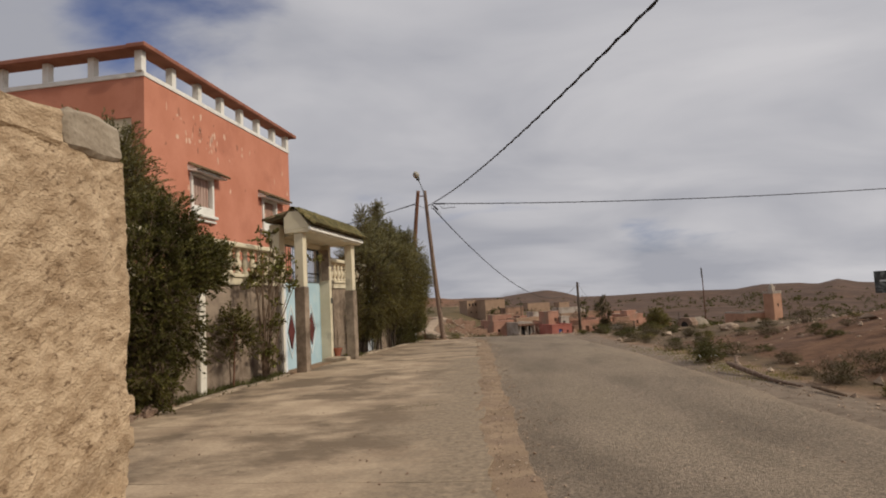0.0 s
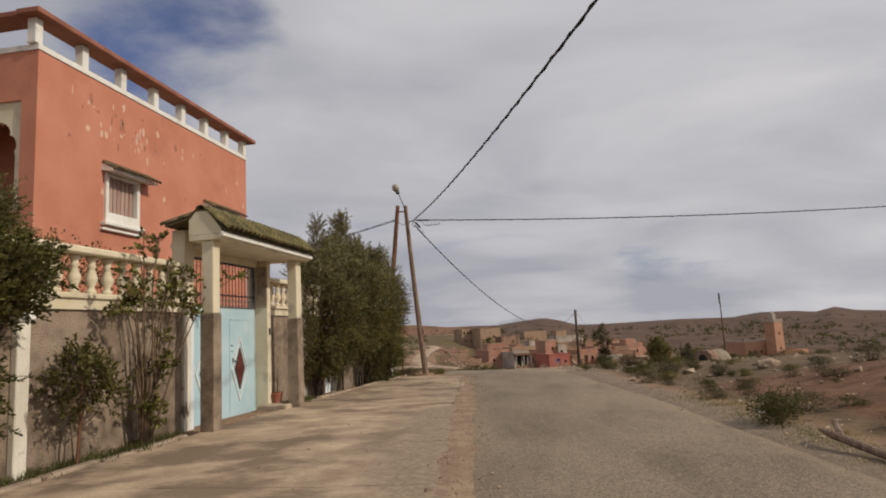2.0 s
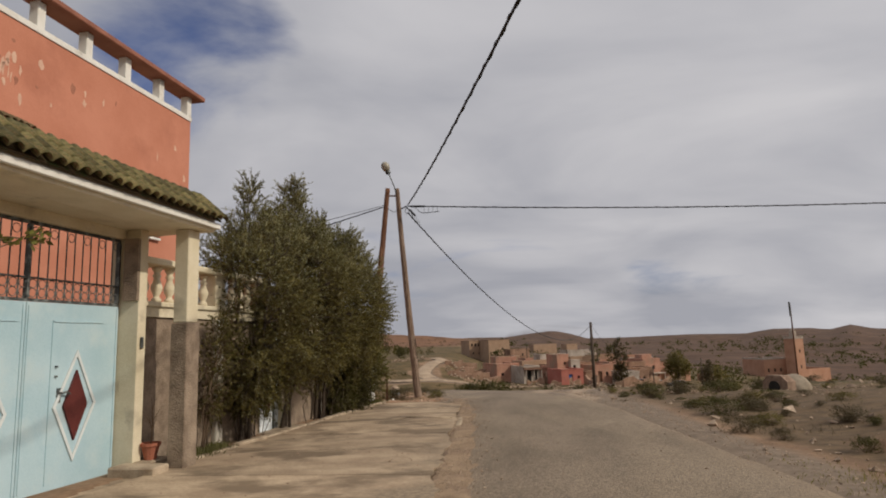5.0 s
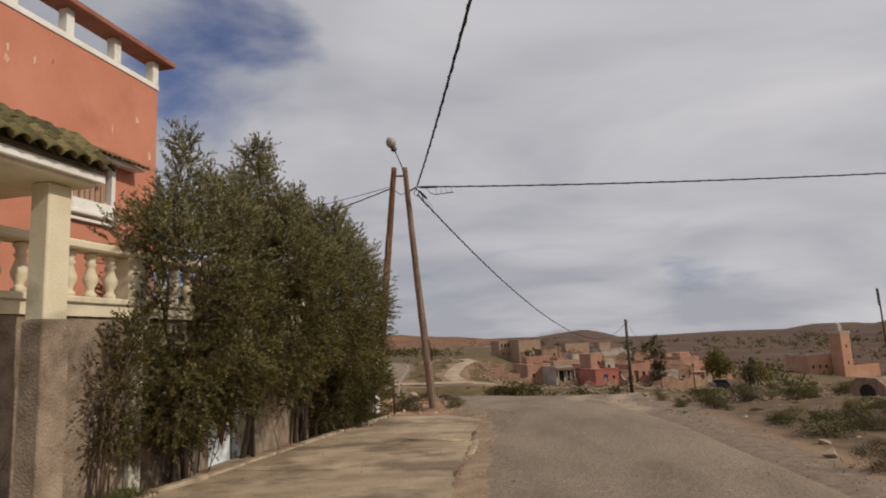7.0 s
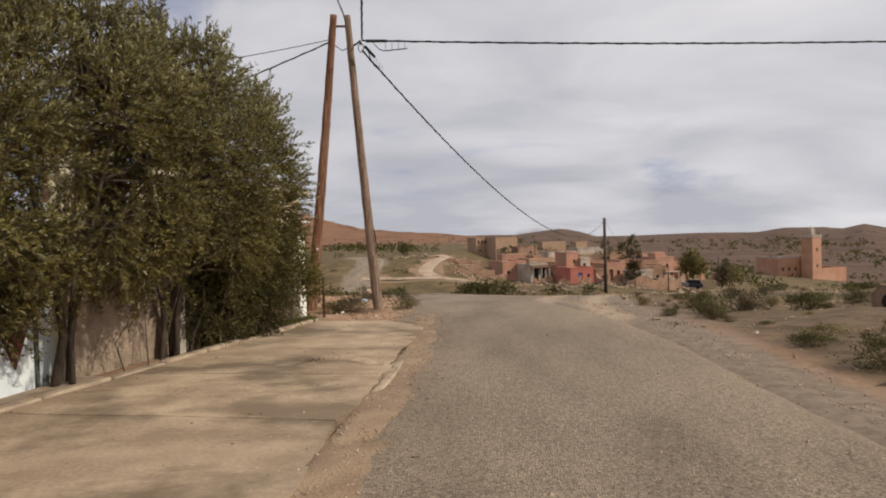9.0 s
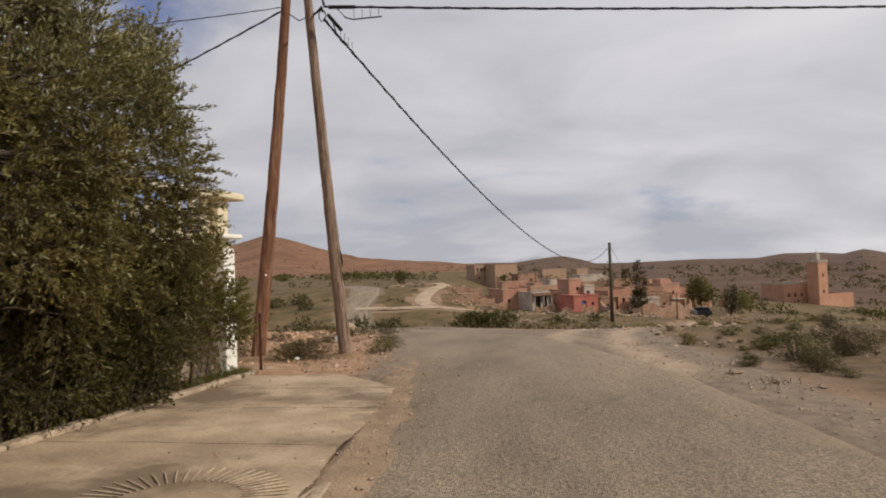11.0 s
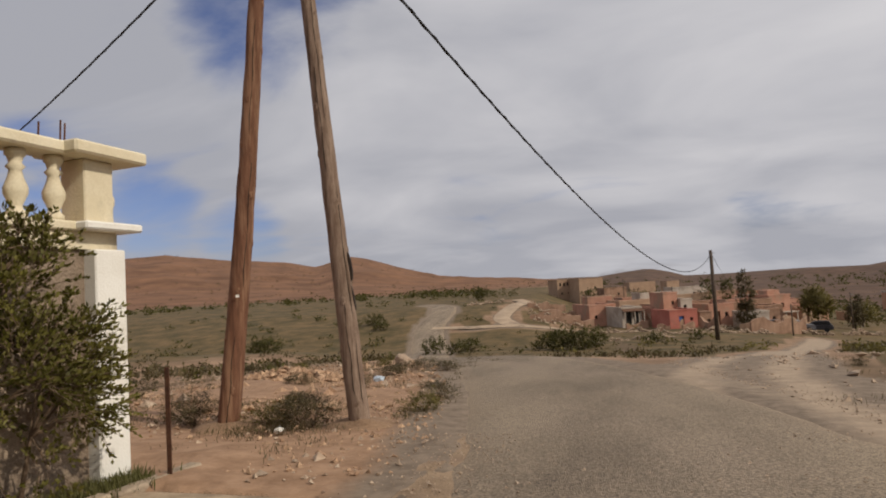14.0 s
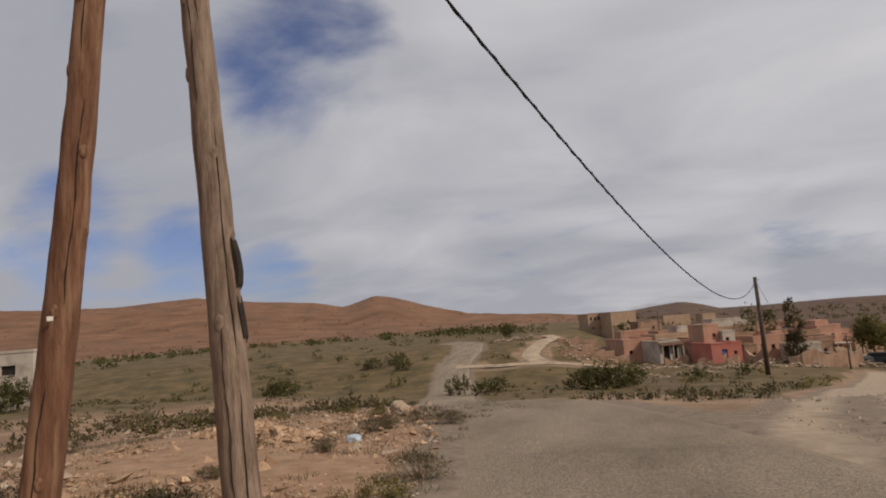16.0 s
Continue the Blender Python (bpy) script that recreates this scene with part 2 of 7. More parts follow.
M["yellowleaf"] = leaf_material("yellow_green_rose_leaves", (0.12, 0.13, 0.03), (0.27, 0.26, 0.07), (0.18, 0.2, 0.04))
M["dryscrub"] = leaf_material("dry_scrub", (0.066, 0.052, 0.024), (0.145, 0.112, 0.056), (0.08, 0.065, 0.028))
M["yellowgreen"] = leaf_material("yellow_green_weeds", (0.16, 0.15, 0.03), (0.28, 0.25, 0.05), (0.16, 0.15, 0.03))
M["stone"] = material("pale_field_stone", ((0.27, 0.19, 0.13), (0.44, 0.34, 0.25)), 0.95, 4, 40, 0.6, island=0.25)
M["earthstone"] = material("orange_brown_stone", ((0.27, 0.165, 0.10), (0.47, 0.315, 0.20)), 0.95, 2.5, 30, 0.5, island=0.25)
M["rock"] = material("brown_rock", ((0.20, 0.13, 0.09), (0.36, 0.25, 0.18)), 0.95, 4, 40, 0.8)
M["terracotta"] = material("terracotta", ((0.30, 0.10, 0.06), (0.40, 0.15, 0.09)), 0.8, 5, 40, 0.3)
M["plastic"] = material("pale_blue_plastic", ((0.35, 0.42, 0.50), (0.50, 0.56, 0.62)), 0.5, 4, 30, 0.2)


# ---- building helpers ----
def finish(name, bm, mat, parent=None, label="", smooth=False):
    me = bpy.data.meshes.new(name)
    bm.to_mesh(me)
    bm.free()
    me.materials.append(mat)
    if smooth:
        me.polygons.foreach_set("use_smooth", [True] * len(me.polygons))
    ob = new(name, me)
    if parent is not None:
        ob.parent = parent
    if label:
        ob["label"] = label
    return ob


part = finish


def share(name, me, parent, m):
    ob = new(name, me)
    ob.parent = parent
    ob.matrix_basis = m
    return ob


def thing(name, m, label, category, group="", kind=""):
    ob = new(name)
    ob.empty_display_size = 0.2
    ob.matrix_basis = m
    return tagged(ob, label, category, group, kind)


def bx(bm, x0, x1, y0, y1, z0, z1, bevel=0.0):
    r = bmesh.ops.create_cube(bm, size=1.0, matrix=Matrix.Translation(((x0 + x1) / 2, (y0 + y1) / 2, (z0 + z1) / 2)) @ Matrix.Diagonal((x1 - x0, y1 - y0, z1 - z0, 1)))
    if bevel:
        es = {e for v in r["verts"] for e in v.link_edges}
        bmesh.ops.bevel(bm, geom=list(es), offset=bevel, segments=1, affect="EDGES", profile=0.5)
    return bm


def box(x0, x1, y0, y1, z0, z1, bevel=0.0):
    return bx(bmesh.new(), x0, x1, y0, y1, z0, z1, bevel)


def prism(bm, pts, a, b, axis):
    """A polygon (list of pairs) swept from a to b along an axis: 'x' takes (y, z), 'y' takes (x, z), 'z' takes (x, y)."""
    def put(p, s):
        return {"x": (s, p[0], p[1]), "y": (p[0], s, p[1]), "z": (p[0], p[1], s)}[axis]
    lo, hi = [bm.verts.new(put(p, a)) for p in pts], [bm.verts.new(put(p, b)) for p in pts]
    bm.faces.new(lo)
    bm.faces.new(hi[::-1])
    for i in range(len(pts)):
        j = (i + 1) % len(pts)
        bm.faces.new((lo[i], hi[i], hi[j], lo[j]))
    bmesh.ops.recalc_face_normals(bm, faces=bm.faces)
    return bm


def lathe(bm, profile, n=12, at=(0, 0, 0)):
    rings = [[bm.verts.new((at[0] + r * math.cos(2 * math.pi * k / n), at[1] + r * math.sin(2 * math.pi * k / n), at[2] + z)) for k in range(n)] for r, z in profile]
    for a, b in zip(rings, rings[1:]):
        for k in range(n):
            bm.faces.new((a[k], a[(k + 1) % n], b[(k + 1) % n], b[k]))
    bm.faces.new(rings[0][::-1])
    bm.faces.new(rings[-1])
    return bm


def tube(bm, pts, radii, n=8):
    pts = [Vector(p) for p in pts]
    if isinstance(radii, (int, float)):
        radii = [radii] * len(pts)
    rings = []
    for i, (p, r) in enumerate(zip(pts, radii)):
        d = (pts[min(i + 1, len(pts) - 1)] - pts[max(i - 1, 0)]).normalized()
        u = d.orthogonal().normalized() if abs(d.z) < 0.9 else d.cross(Vector((0, 1, 0))).normalized()
        v = d.cross(u)
        rings.append([bm.verts.new(p + r * (math.cos(2 * math.pi * k / n) * u + math.sin(2 * math.pi * k / n) * v)) for k in range(n)])
    for a, b in zip(rings, rings[1:]):
        for k in range(n):
            bm.faces.new((a[k], a[(k + 1) % n], b[(k + 1) % n], b[k]))
    bm.faces.new(rings[0][::-1])
    bm.faces.new(rings[-1])
    bmesh.ops.recalc_face_normals(bm, faces=bm.faces)
    return bm


def fast_mesh(name, verts, faces_per, mat, normals=None):
    """A mesh of loose quads or triangles from an array (n, k, 3)."""
    n, k = verts.shape[:2]
    me = bpy.data.meshes.new(name)
    me.vertices.add(n * k)
    me.vertices.foreach_set("co", verts.reshape(-1).astype(np.float32))
    me.loops.add(n * k)
    me.loops.foreach_set("vertex_index", np.arange(n * k, dtype=np.int32))
    me.polygons.add(n)
    me.polygons.foreach_set("loop_start", np.arange(0, n * k, k, dtype=np.int32))
    me.update(calc_edges=True)
    me.materials.append(mat)
    if normals is not None:
        me.normals_split_custom_set_from_vertices(np.repeat(normals, k, axis=0).tolist())
    return me


def roughen(ob, amount, scale, seed=0.0):
    for v in ob.data.vertices:
        p = v.co * scale + Vector((seed, seed * 0.7, seed * 1.3))
        v.co += amount * noise.noise_vector(p)


# ---- terrain ----
YARD = pose(0, 0, 0, 0, 0, -6.95)       # the frame of the houses, walls and kerb along the street
CY, SY = math.cos(radians(6.95)), math.sin(radians(6.95))


def yard_xy(x, y):
    return x * CY + y * SY, -x * SY + y * CY


STREET = ([-400, -200, -60, -30, -8, 0, 3.3, 10, 15, 17.5, 21, 25, 28, 31, 35, 40, 50, 60, 70, 78], [1.5, 1.2, 0.6, 0.3, 0.05, 0, -0.07, -0.24, -0.40, -0.56, -0.76, -1.0, -1.17, -1.38, -1.9, -2.6, -4.0, -5.2, -6.0, -6.4])
RIDGE = ([-180, -90, -60, -49, -42, -36, -30.7, -26, -23.2, -20.4, -18.5, -16, -12, -7, -2, 2.7, 5, 7, 8.5, 10, 13, 19, 23.2, 25.2, 28, 29.2, 30.7, 32.1, 34, 40, 50, 90, 180], [3, 3.2, 3.26, 3.3, 3.24, 3.67, 3, 2.61, 2.12, 2.89, 2.61, 1.86, 0.81, 0.2, -0.1, -0.1, 0.18, 0.36, 0.05, -0.42, -0.45, -0.34, -0.42, -0.1, -0.13, -0.3, 0.05, -0.3, -0.42, -0.1, 0.4, 1.5, 3])


def step(x, a, b):
    t = np.clip((x - a) / (b - a), 0, 1)
    return t * t * (3 - 2 * t)


def height(x, y):
    x, y = np.asarray(x, float), np.asarray(y, float)
    near = np.interp(y, *STREET)
    left = np.interp(y, [78, 86, 95, 110, 150, 300, 600], [-6.4, -5.6, -4.3, -2.7, -1.9, -2.5, -3])
    right = np.interp(y, [78, 95, 110, 130, 160, 300, 600], [-6.2, -6.45, -6.5, -6.3, -5.7, -6, -6])
    mix = step(x, -4, 10)
    z = np.where(y < 78, near, left * (1 - mix) + right * mix)
    z = z + np.where(y < 78, 0.2 * mix * step(y, 60, 78), 0)
    z = z - 0.115 * np.clip(x - 22, 0, 95) * step(y, 45, 95)
    z = z + 0.75 * step(x, 9.5, 17) * step(-y, -20, 2) - 0.05 * np.clip(x - 3, 0, 6) * step(y, 24, 33) * step(-y, -48, -36)
    z = z - 0.35 * step(-x, 2, 10) * step(y, 17, 22) * step(-y, -45, -30)
    z = z + 1.2 * step(-x, 6, 20) * step(y, 40, 55) * step(-y, -75, -60)
    z = z + 0.38 * step(x, 9.2, 13.5) * step(-y, -7, 3)
    r, az = np.hypot(x - 5, y - 8), np.degrees(np.arctan2(x - 5, y - 8))
    far = step(r, 230, 1250)
    top = 1.2 + 1250 * np.tan(np.radians(np.interp(az, *RIDGE)))
    z = z * (1 - far) + top * far - 0.02 * np.clip(r - 1250, 0, None)
    return z


def ground_at(x, y):
    return float(height(x, y))


ROAD = [(6.3, -70), (6.3, -40), (6.3, -10), (6.3, 4), (6.25, 12), (5.75, 18), (4.6, 24), (3.0, 30), (-0.5, 40), (-5.0, 55), (-8.6, 68), (-10.9, 78.5), (-13.0, 87.3), (-14.2, 93.7), (-14.6, 103.8), (-15.5, 110), (-17.2, 115.5), (-21, 121)]
TRACK = [(7.3, 14.5), (7.6, 19), (8.3, 23), (9.6, 27), (11.6, 33), (14.4, 41), (18.8, 52), (23.5, 64), (28, 75), (33, 88)]
LANE = [(-13.6, 92.2), (-8.0, 91.4), (-2, 91.8), (3, 92.6), (9, 93.4), (15, 94)]
BRANCH = [(-2.5, 92.0), (-4.5, 97), (-4.0, 106), (-2.5, 116), (-4.5, 124)]


def smooth_line(pts, every):
    """Catmull-Rom through the points, resampled at even steps."""
    p = [np.array(q, float) for q in pts]
    p = [2 * p[0] - p[1], *p, 2 * p[-1] - p[-2]]
    out = []
    for a, b, c, d in zip(p, p[1:], p[2:], p[3:]):
        n = max(2, int(np.linalg.norm(c - b) / every))
        for t in np.arange(n) / n:
            out.append(0.5 * (2 * b + (c - a) * t + (2 * a - 5 * b + 4 * c - d) * t * t + (3 * b - 3 * c + d - a) * t ** 3))
    return np.array(out + [p[-2]])


def off_line(x, y, line):
    """The distance of points from a line of points."""
    best = np.full(np.shape(x), 1e9)
    for q in line:
        best = np.minimum(best, np.hypot(x - q[0], y - q[1]))
    return best


road_line, track_line, lane_line, branch_line = smooth_line(ROAD, 1.0), smooth_line(TRACK, 1.0), smooth_line(LANE, 1.5), smooth_line(BRANCH, 1.5)


def ground_material():
    m = material("dirt_and_scrub_ground", ((0.175, 0.107, 0.063), (0.32, 0.208, 0.128)), 0.97, 0.5, 14, 0.8, bump_scale=9)
    nt = m.node_tree
    N, L = nt.nodes.new, nt.links.new
    b = nt.nodes["Principled BSDF"]
    last = b.inputs["Base Color"].links[0].from_socket
    tc = N("ShaderNodeTexCoord")

    def layer(base, attr, tones, scale, low, high, scale2, ruts=False):
        at, no, ad, mr, mx, rm, n2 = N("ShaderNodeAttribute"), N("ShaderNodeTexNoise"), N("ShaderNodeMath"), N("ShaderNodeMapRange"), N("ShaderNodeMix"), N("ShaderNodeValToRGB"), N("ShaderNodeTexNoise")
        at.attribute_name = attr
        no.inputs["Scale"].default_value, no.inputs["Detail"].default_value, no.inputs["Roughness"].default_value = scale, 9, 0.65
        n2.inputs["Scale"].default_value, n2.inputs["Detail"].default_value, n2.inputs["Roughness"].default_value = scale2, 8, 0.65
        L(tc.outputs["Object"], no.inputs["Vector"])
        L(tc.outputs["Object"], n2.inputs["Vector"])
        ad.operation = "ADD"
        fac = at.outputs["Fac"]
        if ruts:
            # two wheel ruts at 0.8 m either side of the middle of the track
            for op, value in (("SUBTRACT", 0.8), ("ABSOLUTE", 0.0), ("MULTIPLY", -1.25), ("ADD", 1.0)):
                mt = N("ShaderNodeMath")
                mt.operation = op
                mt.inputs[1].default_value = value
                L(fac, mt.inputs[0])
                fac = mt.outputs[0]
        L(fac, ad.inputs[0])
        L(no.outputs[0], ad.inputs[1])
        mr.inputs[1].default_value, mr.inputs[2].default_value = low, high
        L(ad.outputs[0], mr.inputs[0])
        rm.color_ramp.elements[0].position, rm.color_ramp.elements[0].color = 0.35, (*tones[0], 1)
        rm.color_ramp.elements[1].position, rm.color_ramp.elements[1].color = 0.65, (*tones[1], 1)
        L(n2.outputs[0], rm.inputs[0])
        mx.data_type = "RGBA"
        L(mr.outputs[0], mx.inputs[0])
        L(base, mx.inputs[6])
        L(rm.outputs[0], mx.inputs[7])
        return mx.outputs[2]

    last = layer(last, "hill", ((0.118, 0.058, 0.030), (0.235, 0.118, 0.062)), 0.012, 0.95, 1.1, 0.035)
    last = layer(last, "field", ((0.062, 0.050, 0.019), (0.165, 0.108, 0.050)), 0.09, 0.85, 1.15, 0.35)
    # moor tones, also darkened to paint in the shade on the far slopes
    last = layer(last, "moor", ((0.062, 0.036, 0.023), (0.128, 0.074, 0.047)), 0.03, 0.9, 1.15, 0.06)
    last = layer(last, "scrubby", ((0.078, 0.052, 0.028), (0.165, 0.110, 0.062)), 0.5, 0.85, 1.25, 2.6)
    last = layer(last, "redearth", ((0.092, 0.046, 0.025), (0.18, 0.096, 0.053)), 0.8, 0.75, 1.15, 2.4)
    last = layer(last, "pinkearth", ((0.235, 0.138, 0.080), (0.37, 0.232, 0.143)), 1.1, 0.7, 1.1, 3.2)
    last = layer(last, "gravel", ((0.15, 0.112, 0.08), (0.245, 0.187, 0.135)), 0.3, 0.85, 1.2, 5.0)
    last = layer(last, "soil", ((0.29, 0.22, 0.155), (0.40, 0.31, 0.22)), 1.2, 0.95, 1.4, 3.0)
    last = layer(last, "rutd", ((0.28, 0.21, 0.147), (0.40, 0.305, 0.215)), 1.3, 0.85, 1.3, 3.0, True)
    L(last, b.inputs["Base Color"])
    return m


def build_ground():
    rings = np.concatenate([[0.0], np.geomspace(0.6, 4500, 290)])
    segs = 540
    ang = np.linspace(0, 2 * np.pi, segs, endpoint=False)
    R, A = np.meshgrid(rings[1:], ang, indexing="ij")
    X, Y = 5 + R * np.sin(A), 8 + R * np.cos(A)
    Z = height(X, Y)
    az = np.degrees(np.arctan2(X - 5, Y - 8))
    # small relief of the verges and gullies of the hills
    rough = np.array([noise.noise(Vector((x * 0.35, y * 0.35, 0.0))) * 0.5 + noise.noise(Vector((x * 1.1, y * 1.1, 3.0))) * 0.25 for x, y in zip(X.ravel(), Y.ravel())]).reshape(X.shape)
    gully = np.array([noise.noise(Vector((x * 0.006, y * 0.006, 5.0))) + 0.5 * noise.noise(Vector((x * 0.018, y * 0.018, 9.0))) + 0.25 * noise.noise(Vector((x * 0.05, y * 0.05, 2.0))) for x, y in zip(X.ravel(), Y.ravel())]).reshape(X.shape)
    far = step(R, 230, 1250)
    Z = Z + 7 * gully * step(R, 280, 700) * (1 - step(R, 800, 1250)) * step(-az, -8, 12)
    Z = Z + 5 * gully * step(R, 150, 500) * (1 - step(R, 900, 1250)) * step(az, -8, 12)
    xl, yl = X * CY - Y * SY, X * SY + Y * CY
    near_road = np.minimum(off_line(X, Y, road_line) - 2.1, np.where(yl < 14.75, np.where((xl > -0.35) & (X < 6), -1.0, 9.0), 9.0))
    near_track = np.minimum(np.minimum(off_line(X, Y, track_line) - 1.5, off_line(X, Y, lane_line) - 0.9), off_line(X, Y, branch_line) - 1.3)
    paved = 1 - step(near_road, -0.7, 0.12)
    yard = (xl < -0.3) & (yl < 15.6)
    Z = Z + 0.22 * rough * step(near_road, 0.3, 2.5) * (1 - step(R, 60, 160)) * np.where(yard, 0.15, 1) * np.where(near_track < 0.5, 0.15, 1)
    Z = Z + 1.2 * gully * step(R, 45, 120) * step(near_road, 2, 10) * (1 - step(R, 200, 400))
    Z = Z - paved * np.where(R < 45, 0.09, 0.25) - np.where(near_track < 0.2, np.where(R < 45, 0.0, 0.15), 0)
    verts = np.concatenate([[[5, 8, height(5, 8) - 0.09]], np.stack([X, Y, Z], -1).reshape(-1, 3)])
    idx = 1 + np.arange((len(rings) - 1) * segs).reshape(-1, segs)
    quads = np.stack([idx[:-1], idx[1:], np.roll(idx[1:], -1, 1), np.roll(idx[:-1], -1, 1)], -1).reshape(-1, 4)
    tris = np.stack([np.zeros(segs, int), idx[0], np.roll(idx[0], -1)], -1)
    me = bpy.data.meshes.new("ground")
    me.from_pydata(verts.tolist(), [], tris.tolist() + quads[:, ::-1].tolist()[::1])
    me.update()
    left = step(-az, -4, 6)
    hill = step(R, 190, 330) * left
    field = step(R, 34, 60) * (1 - step(R, 200, 330)) * (0.68 + 0.15 * left) + 0.85 * step(X, 9.8, 12) * (1 - step(R, 30, 60)) * step(Y, 14, 22)
    field = field * np.where(near_track < 1.0, 0, 1)
    moor = step(R, 140, 300) * (1 - left)
    gravel = np.clip((1 - step(near_road, 0.0, 1.3)) + 0.9 * (1 - step(near_track, -0.3, 0.8)) + 0.45 * step(X, 7, 9) * (1 - step(X, 9.6, 11.5)) * step(Y, 8, 13) * (1 - step(Y, 27, 36)), 0, 1)
    scrubby = step(X, 8.3, 10.2) * (1 - step(R, 60, 95)) * (1 - 0.5 * gravel) * (1 - 0.75 * step(X, 9.8, 12) * step(Y, 14, 21))
    soil = np.where(R < 24, 0.3 * (1 - step(off_line(X, Y, track_line), 0.9, 1.6)), 1 - step(off_line(X, Y, track_line), 0.7, 1.6)) * 0.9 + 0.35 * (1 - step(np.abs(near_road - 0.45), 0.1, 0.6)) * step(X, 5, 7) * (R < 40)
    redearth = np.clip(step(X, 9.3, 10.6) * (1 - step(X, 15, 19)) * step(Y, -9, -5.5) * (1 - step(Y, 2.5, 6)), 0, 1)
    pinkearth = 0.8 * step(X, -7, -2) * (1 - step(X, 3.2, 4.4)) * step(Y, 14, 15) * (1 - step(Y, 20, 30))
    for key, val in (("pinkearth", pinkearth), ("redearth", redearth), ("hill", hill), ("field", field), ("moor", moor), ("gravel", gravel), ("scrubby", scrubby), ("soil", soil), ("rutd", np.minimum(off_line(X, Y, smooth_line(TRACK, 0.25)), 5.0))):
        at = me.attributes.new(key, "FLOAT", "POINT")
        at.data.foreach_set("value", np.concatenate([[0.0], val.ravel()]).astype(np.float32))
    me.materials.append(ground_material())
    me.polygons.foreach_set("use_smooth", [True] * len(me.polygons))
    bmf = bmesh.new()
    bmf.from_mesh(me)
    bmesh.ops.recalc_face_normals(bmf, faces=bmf.faces)
    bmf.to_mesh(me)
    bmf.free()
    ob = new("ground", me)
    return tagged(ob, "dry stony ground with scrub rising to brown hills", "ground", kind="structure")


ground = build_ground()


def ribbon(name, line, halves, mat, label, lift, across=9, kind="structure", wobble=0.12, crown=0.0):
    d = np.gradient(line, axis=0)
    d /= np.linalg.norm(d, axis=1)[:, None]
    nrm = np.stack([d[:, 1], -d[:, 0]], -1)
    bm = bmesh.new()
    rows = []
    for i, (p, n) in enumerate(zip(line, nrm)):
        row = []
        for k in range(across):
            u = -1 + 2 * k / (across - 1)
            w = halves * u
            if k in (0, across - 1):
                w += wobble * noise.noise(Vector((p[0] * 0.9, p[1] * 0.9, 7.0 * u))) * (1 if k else -1)
            x, y = p + n * w
            z = ground_at(x, y) + lift + crown * (1 - u * u) - (0.07 if k in (0, across - 1) or i in (0, len(line) - 1) else 0)
            row.append(bm.verts.new((x, y, z)))
        rows.append(row)
    for a, b in zip(rows, rows[1:]):
        for k in range(across - 1):
            bm.faces.new((a[k], a[k + 1], b[k + 1], b[k]))
    bmesh.ops.recalc_face_normals(bm, faces=bm.faces)
    ob = finish(name, bm, mat, smooth=True)
    edge = ob.data.attributes.new("edge", "FLOAT", "POINT")
    edge.data.foreach_set("value", [abs(-1 + 2 * (i % across) / (across - 1)) ** 2.2 for i in range(len(ob.data.vertices))])
    return tagged(ob, label, "road", kind=kind)


def asphalt():
    m = material("worn_chip_asphalt", ((0.152, 0.117, 0.083), (0.242, 0.188, 0.136)), 0.93, 0.7, 30, 0.8, stain=(0.275, 0.215, 0.15), stain_scale=0.4, stain_low=0.44, stain_high=0.72, bump_scale=80, stretch=(1.3, 0.45, 1))
    nt = m.node_tree
    N, L = nt.nodes.new, nt.links.new
    b = nt.nodes["Principled BSDF"]
    tc, vo, mr, mx = N("ShaderNodeTexCoord"), N("ShaderNodeTexVoronoi"), N("ShaderNodeMapRange"), N("ShaderNodeMix")
    vo.inputs["Scale"].default_value = 70
    L(tc.outputs["Object"], vo.inputs["Vector"])
    sp = N("ShaderNodeSeparateColor")
    L(vo.outputs["Color"], sp.inputs[0])
    mr.inputs[1].default_value, mr.inputs[2].default_value, mr.inputs[3].default_value, mr.inputs[4].default_value = 0, 1, 0.58, 1.5
    L(sp.outputs[0], mr.inputs[0])
    last = b.inputs["Base Color"].links[0].from_socket
    hsv = N("ShaderNodeHueSaturation")
    L(mr.outputs[0], hsv.inputs["Value"])
    L(last, hsv.inputs["Color"])
    L(hsv.outputs[0], b.inputs["Base Color"])
    return m


